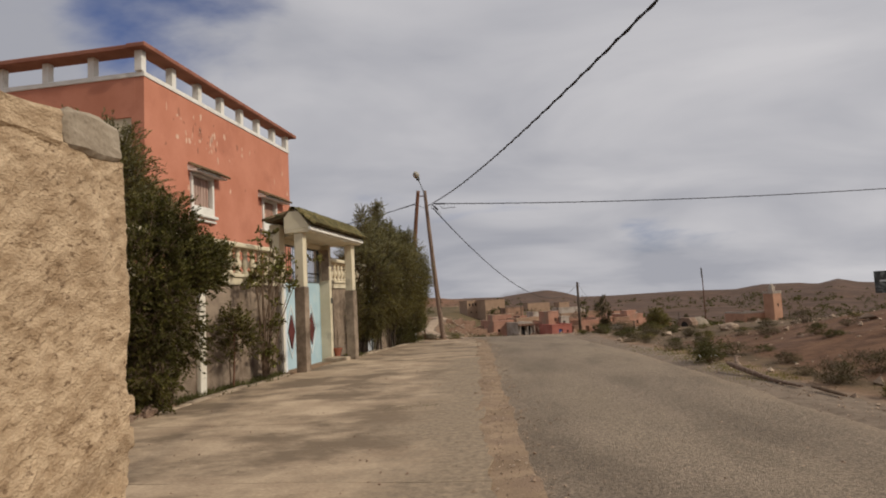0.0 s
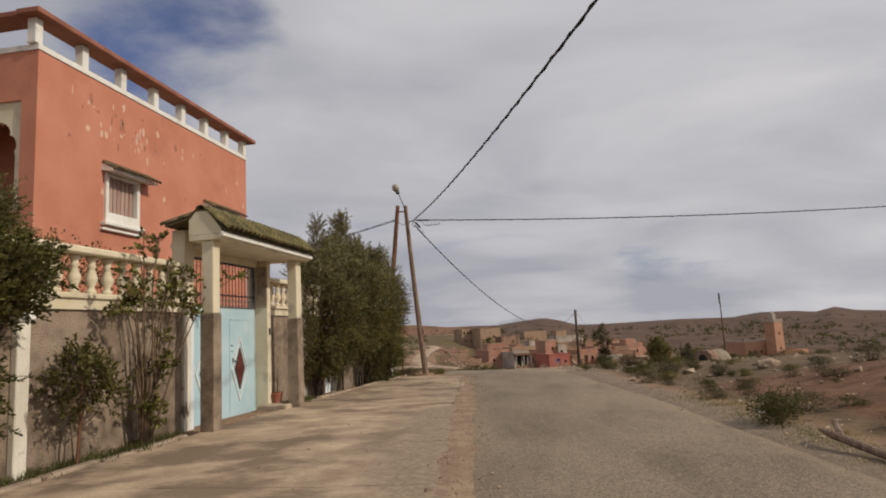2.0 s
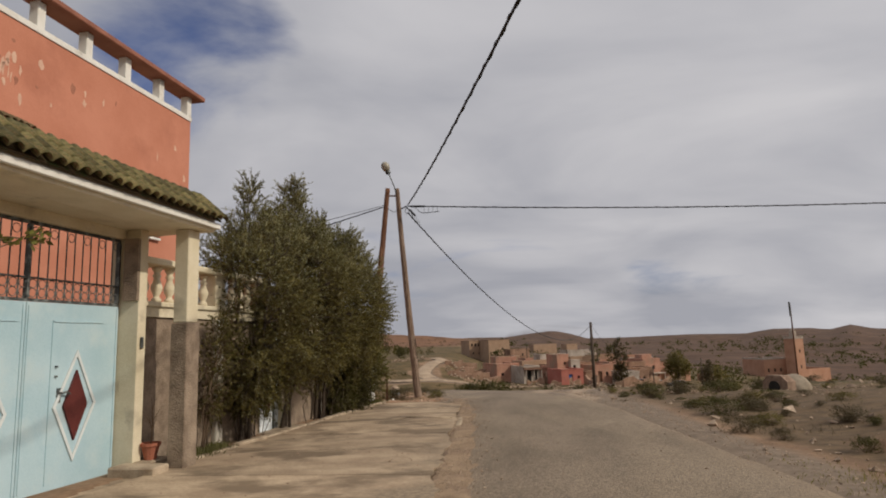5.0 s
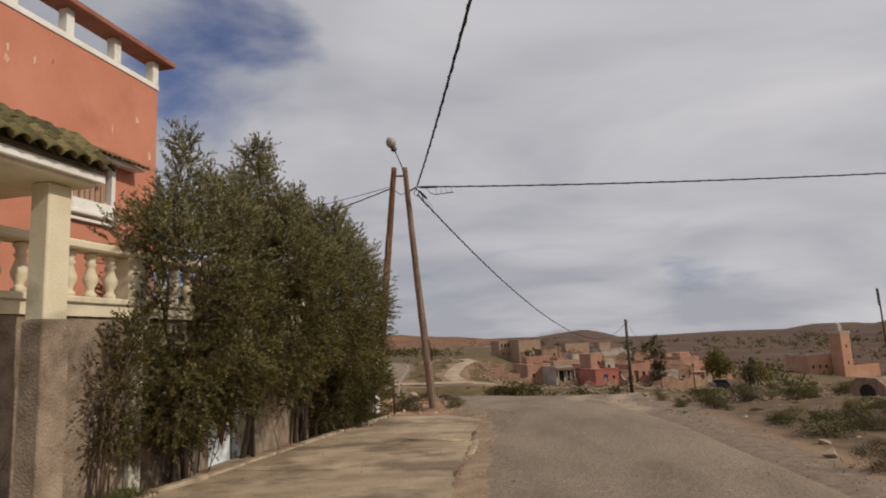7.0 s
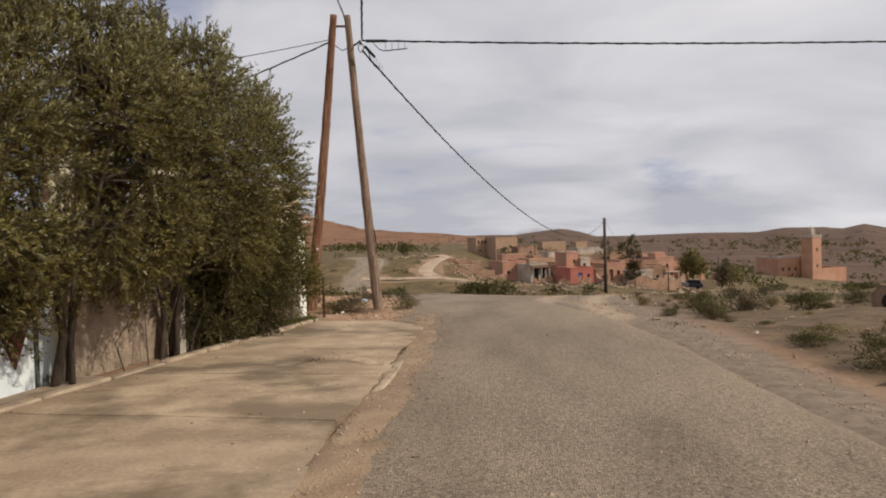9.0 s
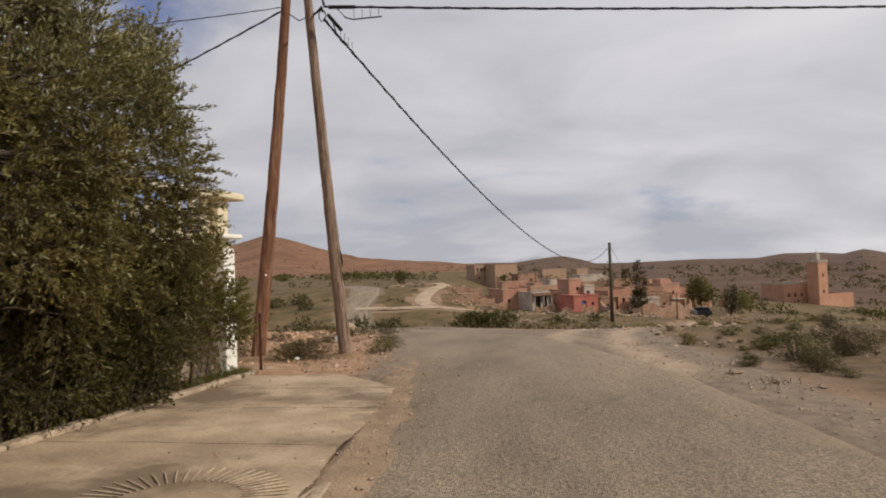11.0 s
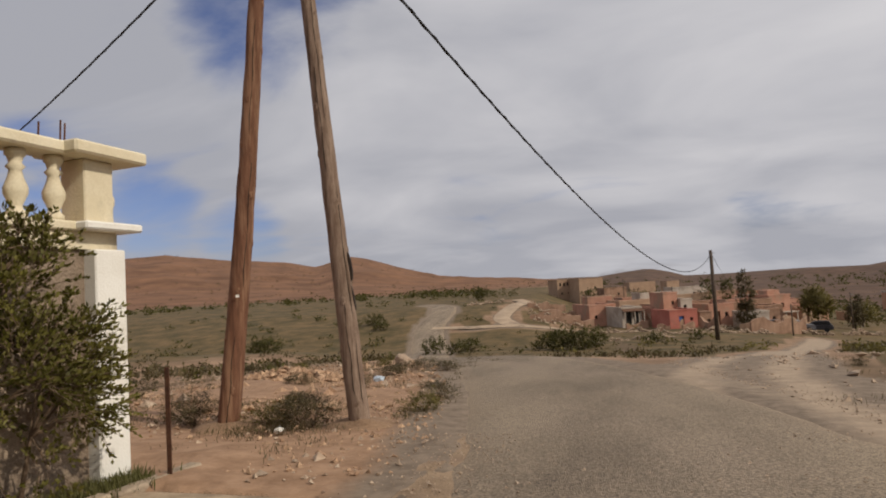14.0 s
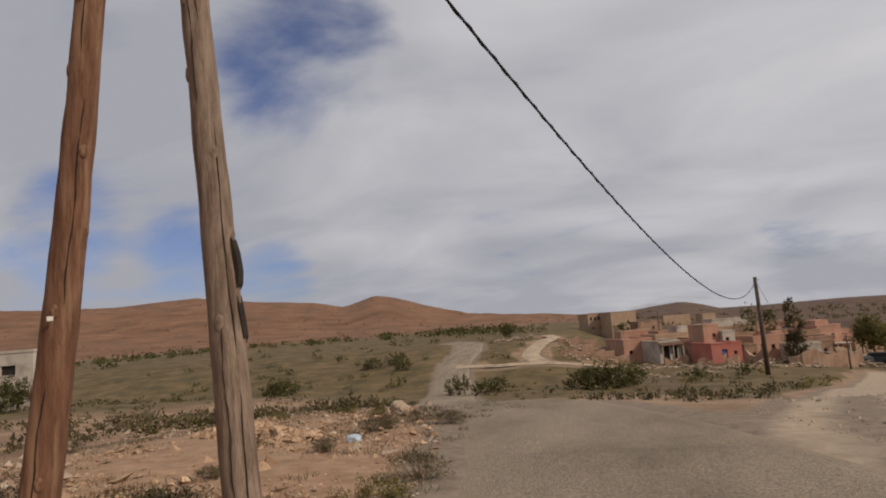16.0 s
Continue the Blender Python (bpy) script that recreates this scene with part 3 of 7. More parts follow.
def worn_edge(m, tones, low, high, scale=1.6):
    """Blends a surface into loose soil along its edge, with a ragged outline."""
    nt = m.node_tree
    N, L = nt.nodes.new, nt.links.new
    b = nt.nodes["Principled BSDF"]
    last = b.inputs["Base Color"].links[0].from_socket
    tc, at, no, n2, ad, mr, mx, rm = N("ShaderNodeTexCoord"), N("ShaderNodeAttribute"), N("ShaderNodeTexNoise"), N("ShaderNodeTexNoise"), N("ShaderNodeMath"), N("ShaderNodeMapRange"), N("ShaderNodeMix"), N("ShaderNodeValToRGB")
    at.attribute_name = "edge"
    for n, s_ in ((no, scale), (n2, 14)):
        n.inputs["Scale"].default_value, n.inputs["Detail"].default_value, n.inputs["Roughness"].default_value = s_, 8, 0.7
        L(tc.outputs["Object"], n.inputs["Vector"])
    ad.operation = "ADD"
    L(at.outputs["Fac"], ad.inputs[0])
    L(no.outputs[0], ad.inputs[1])
    mr.inputs[1].default_value, mr.inputs[2].default_value = low, high
    L(ad.outputs[0], mr.inputs[0])
    for e, pos_, c in zip(rm.color_ramp.elements, (0.35, 0.65), tones):
        e.position, e.color = pos_, (*c, 1)
    L(n2.outputs[0], rm.inputs[0])
    mx.data_type = "RGBA"
    L(mr.outputs[0], mx.inputs[0])
    L(last, mx.inputs[6])
    L(rm.outputs[0], mx.inputs[7])
    L(mx.outputs[2], b.inputs["Base Color"])


M["asphalt"] = asphalt()
worn_edge(M["asphalt"], ((0.22, 0.165, 0.112), (0.35, 0.265, 0.182)), 0.98, 1.5, 1.1)
worn_edge(M["concrete"], ((0.19, 0.145, 0.10), (0.34, 0.26, 0.175)), 1.0, 1.25, 0.9)
M["tracksoil"] = material("pale_track_soil", ((0.34, 0.25, 0.17), (0.44, 0.335, 0.235)), 0.95, 0.8, 20, 0.5, stain=(0.22, 0.165, 0.12), stain_scale=0.5, stain_low=0.5, stain_high=0.66)
road = ribbon("road", road_line, 2.12, M["asphalt"], "worn grey-brown chip asphalt road over a crest", 0.0, 13, crown=0.03, wobble=0.3)
for line, half, label in ((lane_line, 0.8, "narrow pale dirt lane across the fields"), (branch_line, 1.2, "pale dirt track winding up to a tower house")):
    ribbon("track", line, half, M["tracksoil"], label, 0.10, 5)


# ---- forecourt of concrete slabs with its kerb ----
forecourt = thing("pavement", Matrix.Identity(4), "worn concrete forecourt slabs between kerb and road", "pavement", kind="structure")
JOINTS = [-22.0, -18.6, -15.2, -11.9, -9.0, -6.4, -4.0, -1.6, 0.7, 3.0, 5.0, 7.0, 8.9, 10.75, 12.3, 13.55, 14.7]


def joint_shift(y, x):
    """How far a worn joint wanders from its straight line."""
    return 0.06 * noise.noise(Vector((x * 0.7, y * 3.1, 0))) + 0.02 * noise.noise(Vector((x * 2.6, y * 1.7, 3)))


def slab(y0, y1, i):
    """One slab from the kerb to the edge of the asphalt."""
    bm = bmesh.new()
    rows, rng = [], random.Random(i)
    ns = 14
    gap = 0.003 if y1 < -1 else 0.007
    for j in range(ns + 1):
        yl = y0 + gap + (y1 - y0 - 2 * gap) * j / ns + (0 if 0 < j < ns else (gap if j == 0 else -gap) * rng.random())
        row = []
        for k in range(17):
            xa, ya = yard_xy(-0.1, yl)
            edge = 4.15 - 0.7 * max(0, yl - 13.45) ** 1.3 + 0.16 * noise.noise(Vector((yl * 0.8, 2.0, 0))) + 0.09 * noise.noise(Vector((yl * 4.3, 5.0, 0)))
            u = k / 16
            x = xa * (1 - u) + edge * u
            y = ya - (x - xa) * math.tan(radians(6.95)) * 0.75 + joint_shift(y0, x) * (1 - j / ns) + joint_shift(y1, x) * j / ns
            row.append(bm.verts.new((x, y, ground_at(x, y) + 0.028 + 0.006 * noise.noise(Vector((x, y, 0))) + rng.uniform(-0.002, 0.002))))
        rows.append(row)
    for a, b in zip(rows, rows[1:]):
        for k in range(16):
            bm.faces.new((a[k], a[k + 1], b[k + 1], b[k]))
    top = list(bm.faces)
    bmesh.ops.recalc_face_normals(bm, faces=top)
    ext = bmesh.ops.extrude_face_region(bm, geom=top)
    for v in ext["geom"]:
        if isinstance(v, bmesh.types.BMVert):
            v.co.z -= 0.12
    bmesh.ops.recalc_face_normals(bm, faces=bm.faces)
    ob = part("slab", bm, M["concrete"], forecourt)
    edge = ob.data.attributes.new("edge", "FLOAT", "POINT")
    vals = []
    for v in ob.data.vertices:
        u = (v.co.x - yard_xy(-0.1, v.co.y)[0]) / (4.2 - yard_xy(-0.1, v.co.y)[0])
        vals.append(min(1.0, max(0.0, u)) ** 2 * (0.95 if v.co.y < 2 else 0.62 if v.co.y < 7 else 0.45))
    edge.data.foreach_set("value", vals)
    return ob


for i, (a, b) in enumerate(zip(JOINTS, JOINTS[1:])):
    slab(a, b, i)
kerb = thing("kerb", Matrix.Identity(4), "low worn concrete kerb along the planting strip", "kerb", kind="structure")
yk, ki = -9.5, 0
while yk < 15.2:
    ln = 1.0
    if not (-0.1 < yk + 0.5 < 3.4):
        bm = bmesh.new()
        rng = random.Random(ki)
        xa, ya = yard_xy(-0.17, yk)
        xb, yb = yard_xy(-0.17, yk + ln - 0.015)
        za, zb = ground_at(xa, ya), ground_at(xb, yb)
        bx(bm, -0.075, 0.075, 0, ln - 0.015, -0.2, 0.062 + rng.uniform(-0.02, 0.02), 0.02)
        ob = part("kerb_stone", bm, M["kerb"], kerb)
        ob.matrix_basis = Matrix.Translation((xa, ya, za)) @ pose(0, 0, 0, math.degrees(math.atan2(zb - za, ln)), 0, -6.95 + rng.uniform(-1.6, 1.6))
    yk += ln
    ki += 1

# loose soil washed up between the slabs and the asphalt
edge_line = smooth_line([(4.42, -16), (4.4, -8), (4.36, -2), (4.45, 3), (4.5, 6), (4.48, 9), (4.42, 12), (4.3, 13.6), (4.1, 14.8), (3.95, 16.2), (3.7, 18)], 0.25)
M["edgesoil"] = material("brown_edge_soil", ((0.225, 0.155, 0.097), (0.345, 0.246, 0.158)), 0.97, 2.2, 40, 0.8, bump_scale=45, stain=(0.24, 0.165, 0.11), stain_scale=1.8, stain_low=0.5, stain_high=0.62)
vs = ribbon("verge_soil", edge_line, 0.42, M["edgesoil"], "ragged strip of brown soil between concrete and asphalt", 0.004, 11, wobble=0.5)
for k, v in enumerate(vs.data.vertices):
    side, bank = max(0.0, -1 + 2 * (k % 11) / 10), min(1.0, max(0.0, (4.75 - v.co.x) / 0.4)) * min(1.0, max(0.0, 13.2 - v.co.y))
    v.co.z += 0.014 * bank - 0.026 * side ** 2 - 0.008 * min(4.0, max(0.0, v.co.y - 13.6))
    v.co.z += 0.022 * noise.noise(Vector((v.co.x * 3.0, v.co.y * 1.4, 1.0))) + 0.014 * noise.noise(Vector((v.co.x * 9.0, v.co.y * 6.0, 2.0)))
# pale lip of cement along the outer ends of the slabs
lip_line = smooth_line([(4.24, 7.6), (4.25, 8.5), (4.22, 10.5), (4.12, 12.2), (4.0, 13.3)], 0.12)
M["lip"] = material("pale_cement_lip", ((0.32, 0.245, 0.165), (0.44, 0.35, 0.245)), 0.93, 5, 50, 0.6, bump_scale=30, stain=(0.25, 0.185, 0.125), stain_scale=3, stain_low=0.5, stain_high=0.62)
lip = ribbon("edging", lip_line, 0.075, M["lip"], "worn pale cement lip along the slab ends", 0.020, 7, wobble=0.09, crown=0.005)
for v in lip.data.vertices:
    v.co.x += 0.03 * noise.noise(Vector((v.co.y * 1.3, 4.0, 0)))
    v.co.z += 0.016 * noise.noise(Vector((v.co.x * 5.0, v.co.y * 2.2, 2.0))) - 0.012 * max(0.0, v.co.y - 9.0)

# fan of rake marks pressed into one slab
bm = bmesh.new()
rng = random.Random(2)
for k in range(26):
    a = radians(178 - 176 * k / 25)
    c0 = Vector((3.35, 9.15, 0))
    p0, p1 = c0 + Vector((math.cos(a) * 0.42, math.sin(a) * 0.36, 0)), c0 + Vector((math.cos(a) * 0.72, math.sin(a) * 0.66, 0))
    q = []
    for p in (p0, p0.lerp(p1, 0.5), p1):
        q.append((p.x, p.y, ground_at(p.x, p.y) + 0.034))
    tube(bm, q, [0.006, 0.011, 0.006], 5)
fan = part("rake_marks", bm, M["kerb"], forecourt, "fan of short raised rake marks")
fan["kind"] = "stuff"


# ---- pink house ----
house = thing("house", YARD, "two-storey salmon-pink rendered house with white roof balustrade", "house")
HX, HY0, HY1, HZ = -5.58, 2.0, 12.24, 8.62


def wall_with_holes(a0, a1, z0, z1, holes, t0, t1, axis):
    """A wall in pieces around rectangular holes (a, b, zlow, zhigh); t0 and t1 are its two faces."""
    bm = bmesh.new()
    cuts = sorted({a0, a1, *[h[0] for h in holes], *[h[1] for h in holes]})
    for a, b in zip(cuts, cuts[1:]):
        inside = sorted((h[2], h[3]) for h in holes if h[0] < (a + b) / 2 < h[1])
        low = z0
        for lo, hi in [*inside, (z1, z1)]:
            if lo > low + 1e-4:
                if axis == "y":
                    bx(bm, t0, t1, a, b, low, lo)
                else:
                    bx(bm, a, b, t0, t1, low, lo)
            low = hi
    bmesh.ops.remove_doubles(bm, verts=bm.verts, dist=1e-4)
    return bm


WINDOWS = [(4.28, 5.68, 4.84, 6.20), (9.42, 10.78, 4.84, 6.10)]
part("wall", wall_with_holes(HY0, HY1, -0.6, HZ, WINDOWS, HX - 0.3, HX, "y"), M["salmon"], house, "salmon-pink rendered front wall with flaking patches")
ARCH = (-8.9, -6.0, 4.75, 7.42)
part("wall", wall_with_holes(-15.0, HX - 0.302, -0.6, HZ, [ARCH], HY0, HY0 + 0.3, "x"), M["salmon"], house, "salmon-pink side wall with an arched loggia")
part("wall", box(-15.0, HX - 0.302, HY1 - 0.3, HY1, -0.6, HZ), M["salmon"], house)
part("wall", box(-15.0, -14.7, HY0 + 0.302, HY1 - 0.302, -0.6, HZ), M["salmon"], house)
part("roof", box(-14.69, HX - 0.31, HY0 + 0.31, HY1 - 0.31, HZ - 0.35, HZ - 0.1), M["concrete"], house, "flat concrete roof deck")
# loggia with a scalloped arch
bm = bmesh.new()
bx(bm, ARCH[0], ARCH[1], HY0 + 1.5, HY0 + 1.6, ARCH[2], ARCH[3])
bx(bm, ARCH[0], ARCH[1], HY0 + 0.31, HY0 + 1.5, ARCH[2] - 0.1, ARCH[2] + 0.02)
bx(bm, ARCH[0], ARCH[1], HY0 + 0.31, HY0 + 1.5, ARCH[3] - 0.02, ARCH[3] + 0.1)
bx(bm, ARCH[0] - 0.1, ARCH[0], HY0 + 0.31, HY0 + 1.6, ARCH[2], ARCH[3])
bx(bm, ARCH[1], ARCH[1] + 0.1, HY0 + 0.31, HY0 + 1.6, ARCH[2], ARCH[3])
# the loggia's shade is put into this dark brown colour
part("loggia", bm, M["flake_and_shade"], house, "recessed loggia, its shade painted in brown")
pts = [(ARCH[0], ARCH[3]), (ARCH[1], ARCH[3]), (ARCH[1], ARCH[2]), (ARCH[1] - 0.16, ARCH[2]), (ARCH[1] - 0.16, 6.1)]
cx, n_lobes = (ARCH[0] + ARCH[1]) / 2, 7
span = (ARCH[1] - ARCH[0]) / 2 - 0.2
for k in range(n_lobes):
    a0, a1 = math.pi * k / n_lobes, math.pi * (k + 1) / n_lobes
    p0 = (cx + span * math.cos(a0), 6.2 + 0.92 * math.sin(a0))
    p1 = (cx + span * math.cos(a1), 6.2 + 0.92 * math.sin(a1))
    mx_, mz_ = (p0[0] + p1[0]) / 2, (p0[1] + p1[1]) / 2
    dx, dz = p1[0] - p0[0], p1[1] - p0[1]
    for s in range(6):
        th = math.pi * s / 5
        c_, s_ = -math.cos(th) / 2, math.sin(th) * 0.27
        pts.append((mx_ + dx * c_ + dz * s_ * 1.0, mz_ + dz * c_ - dx * s_))
pts += [(ARCH[0] + 0.16, 6.1), (ARCH[0] + 0.16, ARCH[2]), (ARCH[0], ARCH[2])]
part("arch", prism(bmesh.new(), pts, HY0 + 0.05, HY0 + 0.2, "y"), M["cream"], house, "cream scalloped arch")
# roof balustrade
part("parapet_band", box(HX - 0.28, HX + 0.03, HY0 - 0.03, HY1 + 0.03, HZ + 0.003, HZ + 0.15, 0.01), M["white"], house, "white painted parapet band")
part("parapet_band", box(-14.9, HX - 0.283, HY0 - 0.03, HY0 + 0.25, HZ + 0.003, HZ + 0.15, 0.01), M["white"], house)
for y in (2.0, 3.5, 4.99, 6.48, 7.93, 9.34, 10.78, 12.16):
    part("parapet_post", box(HX - 0.24, HX + 0.0, y - 0.1, y + 0.12, HZ + 0.153, 9.40, 0.012), M["white"], house)
for x in (-7.37, -8.94, -10.55, -12.2):
    part("parapet_post", box(x - 0.1, x + 0.12, HY0 - 0.0, HY0 + 0.22, HZ + 0.153, 9.40, 0.012), M["white"], house)
for y in (5.0, 8.6, 12.1):
    part("parapet_post", box(-14.9, -14.7, y - 0.1, y + 0.1, HZ - 0.1, 9.40), M["white"], house)
part("roof_rail", box(HX - 0.38, HX + 0.24, HY0 - 0.3, HY1 + 0.42, 9.403, 9.55, 0.02), M["fascia"], house, "red-brown overhanging roof rail")
part("roof_rail", box(-15.0, HX - 0.383, HY0 - 0.24, HY0 + 0.38, 9.403, 9.55, 0.02), M["fascia"], house)
part("rooftop_slab", box(-8.6, -6.6, HY0 + 1.2, HY0 + 2.4, 9.0, 9.12), M["cream"], house, "cream slab standing on the roof")
part("rooftop_slab", box(-8.2, -7.0, HY0 + 1.3, HY0 + 2.3, HZ - 0.1, 9.0), M["cream"], house)


def tile_mesh(name, length, r0, r1, thick=0.014, n=6):
    bm = bmesh.new()
    rows = []
    for r, x in ((r0, 0.0), (r1, length)):
        rows.append([[bm.verts.new((x, q * math.cos(math.pi * k / n), q * math.sin(math.pi * k / n))) for k in range(n + 1)] for q in (r, r - thick)])
    for k in range(n):
        bm.faces.new((rows[0][0][k], rows[0][0][k + 1], rows[1][0][k + 1], rows[1][0][k]))
        bm.faces.new((rows[0][1][k + 1], rows[0][1][k], rows[1][1][k], rows[1][1][k + 1]))
        bm.faces.new((rows[1][0][k], rows[1][0][k + 1], rows[1][1][k + 1], rows[1][1][k]))
        bm.faces.new((rows[0][0][k + 1], rows[0][0][k], rows[0][1][k], rows[0][1][k + 1]))
    bmesh.ops.recalc_face_normals(bm, faces=bm.faces)
    me = bpy.data.meshes.new(name)
    bm.to_mesh(me)
    bm.free()
    me.polygons.foreach_set("use_smooth", [True] * len(me.polygons))
    return me


def tiled_slope(owner, x0, z0, x1, z1, y0, y1, mat, rows, pitch=0.165, seed=1, inset=0.0):
    """Barrel tiles from the eave (x1, z1) up to the ridge (x0, z0)."""
    rng = random.Random(seed)
    run = math.hypot(x1 - x0, z1 - z0)
    tilt = math.degrees(math.atan2(z0 - z1, x1 - x0))
    length = run / rows
    me = tile_mesh("tile", length * 1.22, pitch * 0.46, pitch * 0.54)
    me.materials.append(mat)
    cols = int((y1 - y0) / pitch)
    sx = 1 if x1 > x0 else -1
    for r in range(rows):
        s = r / rows
        for c in range(cols):
            y = y0 + (c + 0.5) * (y1 - y0) / cols
            if y < y0 + inset * (1 - s):
                continue
            base = Matrix.Translation((x0 + (x1 - x0) * s, y + rng.uniform(-0.008, 0.008), z0 + (z1 - z0) * s + 0.012 + 0.01 * r + rng.uniform(-0.004, 0.006)))
            turn = pose(0, 0, 0, 0, (tilt if sx > 0 else 0), rng.uniform(-2.5, 2.5))
            if sx < 0:
                turn = pose(0, 0, 0, 0, 0, 180 + rng.uniform(-2.5, 2.5)) @ pose(0, 0, 0, 0, math.degrees(math.atan2(z0 - z1, x0 - x1)), 0)
            share("tile", me, owner, base @ turn)


def house_window(y0, y1, z0, z1, aw0, aw1, fill, curtain):
    w = finish("window", wall_with_holes(y0 + 0.004, y1 - 0.004, z0 + 0.004, z1 - 0.004, [(y0 + 0.12, y1 - 0.12, z0 + 0.27, z1 - 0.08)], HX - 0.14, HX + 0.06, "y"), M["white"], house, "white framed window with a tiled awning")
    part("sill", box(HX - 0.1, HX + 0.16, y0 - 0.12, y1 + 0.10, z0 - 0.10, z0 - 0.002, 0.015), M["white"], w)
    part("sill", box(HX + 0.002, HX + 0.10, y0 - 0.14, y1 + 0.06, z0 - 0.24, z0 - 0.17, 0.01), M["white"], w)
    n = 7
    for k in range(n):
        a = y0 + 0.13 + (y1 - y0 - 0.26) * k / n
        b = a + (y1 - y0 - 0.26) / n - 0.025
        part(curtain, box(HX - 0.11, HX - 0.075, a, b, z0 + 0.275, z1 - 0.085, 0.012), fill, w)
    # near-black board paints the room's shade behind the curtain or shutter
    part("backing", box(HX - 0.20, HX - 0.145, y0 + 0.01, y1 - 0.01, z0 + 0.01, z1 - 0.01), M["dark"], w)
    bm = bmesh.new()
    prism(bm, [(HX + 0.002, z1 + 0.02), (HX + 0.36, z1 - 0.02), (HX + 0.36, z1 + 0.03), (HX + 0.002, z1 + 0.22)], aw0, aw1, "y")
    aw = part("awning", bm, M["white"], w, "white awning board with brown tiles")
    tiled_slope(aw, HX + 0.02, z1 + 0.25, HX + 0.42, z1 + 0.02, aw0 - 0.02, aw1 + 0.02, M["tilebrown"], 2, 0.15, int(y0 * 10))
    return w


house_window(*WINDOWS[0], 4.16, 6.05, M["curtain"], "curtain_fold")
house_window(*WINDOWS[1], 9.1, 11.4, M["shutter"], "shutter_board")
part("inner_floor", box(-14.6, HX - 0.9, HY0 + 1.7, HY1 - 0.4, 4.0, 4.2), M["concrete"], house)

# ---- boundary wall with balustrade ----
WX = -0.65
baluster = bpy.data.meshes.new("baluster")
bm = bmesh.new()
lathe(bm, [(0.075, 0), (0.075, 0.05), (0.05, 0.07), (0.045, 0.10), (0.085, 0.19), (0.088, 0.24), (0.055, 0.33), (0.045, 0.38), (0.07, 0.41), (0.045, 0.44), (0.06, 0.49), (0.075, 0.50), (0.075, 0.55)], 12)
bm.to_mesh(baluster)
bm.free()
baluster.polygons.foreach_set("use_smooth", [True] * 24 + [True] * (len(baluster.polygons) - 24))
baluster.materials.append(M["cream"])


def boundary(name, y0, y1, drop, posts, pedestals, label):
    """A stretch of roughcast wall, its coping, balusters and rail; drop lowers all levels."""
    w = thing(name, YARD, label, "wall", kind="structure")
    part("wall_panel", box(WX - 0.2, WX, y0, y1, -0.8, 2.10 - drop, 0.01), M["roughcast"], w, "grey roughcast wall face")
    part("coping", box(WX - 0.24, WX + 0.04, y0, y1, 2.103 - drop, 2.25 - drop), M["cream"], w)
    part("coping", box(WX - 0.26, WX + 0.08, y0, y1, 2.253 - drop, 2.335 - drop, 0.015), M["cream"], w)
    part("rail", box(WX - 0.24, WX + 0.09, y0 - 0.02, y1 + 0.02, 2.893 - drop, 3.0 - drop, 0.02), M["cream"], w, "cream moulded top rail")
    for y in posts:
        p = part("pilaster", box(WX + 0.003, WX + 0.10, y - 0.1, y + 0.1, -0.7, 1.93 - drop, 0.012), M["flakewhite"], w, "white-washed pilaster with flaking paint")
        part("capital", prism(bmesh.new(), [(y - 0.1, 1.933 - drop), (y + 0.1, 1.933 - drop), (y + 0.16, 2.02 - drop), (y + 0.16, 2.10 - drop), (y - 0.16, 2.10 - drop), (y - 0.16, 2.02 - drop)], WX + 0.003, WX + 0.13, "x"), M["white"], p)
    for y in pedestals:
        part("pedestal", box(WX - 0.22, WX + 0.06, y - 0.15, y + 0.15, 2.338 - drop, 2.89 - drop, 0.012), M["cream"], w)
    edges = sorted([y0, *pedestals, y1])
    for a, b in zip(edges, edges[1:]):
        lo = a + (0.16 if a in pedestals else 0.0)
        hi = b - (0.16 if b in pedestals else 0.0)
        n = max(1, round((hi - lo) / 0.34))
        for k in range(n):
            share("baluster", baluster, w, Matrix.Translation((WX - 0.08, lo + (k + 0.5) * (hi - lo) / n, 2.338 - drop)) @ pose(0, 0, 0, 0, 0, 15 * k))
    return w


boundary("wall_south", -9.6, 0.115, 0.0, [-6.9, -3.38], [-9.45, -6.9, -3.05, -0.05], "grey roughcast garden wall topped by cream balusters")
boundary("wall_middle", 3.52, 7.33, 0.02, [5.62], [5.62], "grey roughcast garden wall with baluster parapet behind trees")
wn = boundary("wall_north", 8.35, 15.05, 0.46, [10.5], [8.5, 11.6, 14.86], "pale garden wall ending in a white corner pillar")
part("corner_pillar", box(WX - 0.25, WX + 0.13, 14.74, 15.06, -1.0, 1.64 - 0.002, 0.012), M["white"], wn, "white corner pillar lit by the sun")
part("corner_cap", box(WX - 0.3, WX + 0.2, 14.6, 15.2, 1.80, 1.872, 0.015), M["white"], wn)
part("corner_rail", box(WX - 0.3, WX + 0.22, 14.5, 15.26, 2.432, 2.545, 0.02), M["cream"], wn)
for y, h in ((14.42, 0.16), (14.62, 0.22), (14.66, 0.2)):
    part("rebar", tube(bmesh.new(), [(WX - 0.1, y, 2.53), (WX - 0.1, y + 0.01, 2.545 + h)], 0.008, 5), M["rust"], wn)
part("return_wall", box(-8.0, WX - 0.27, 14.8, 15.0, -1.0, 1.64), M["white"], wn)
# side gate under the trees
sd = thing("side_gate", YARD, "pale blue metal side gate with maroon diamond", "gate")
part("leaf", box(WX - 0.12, WX - 0.06, 7.35, 8.30, -0.22, 1.95, 0.006), M["bluewhite"], sd)
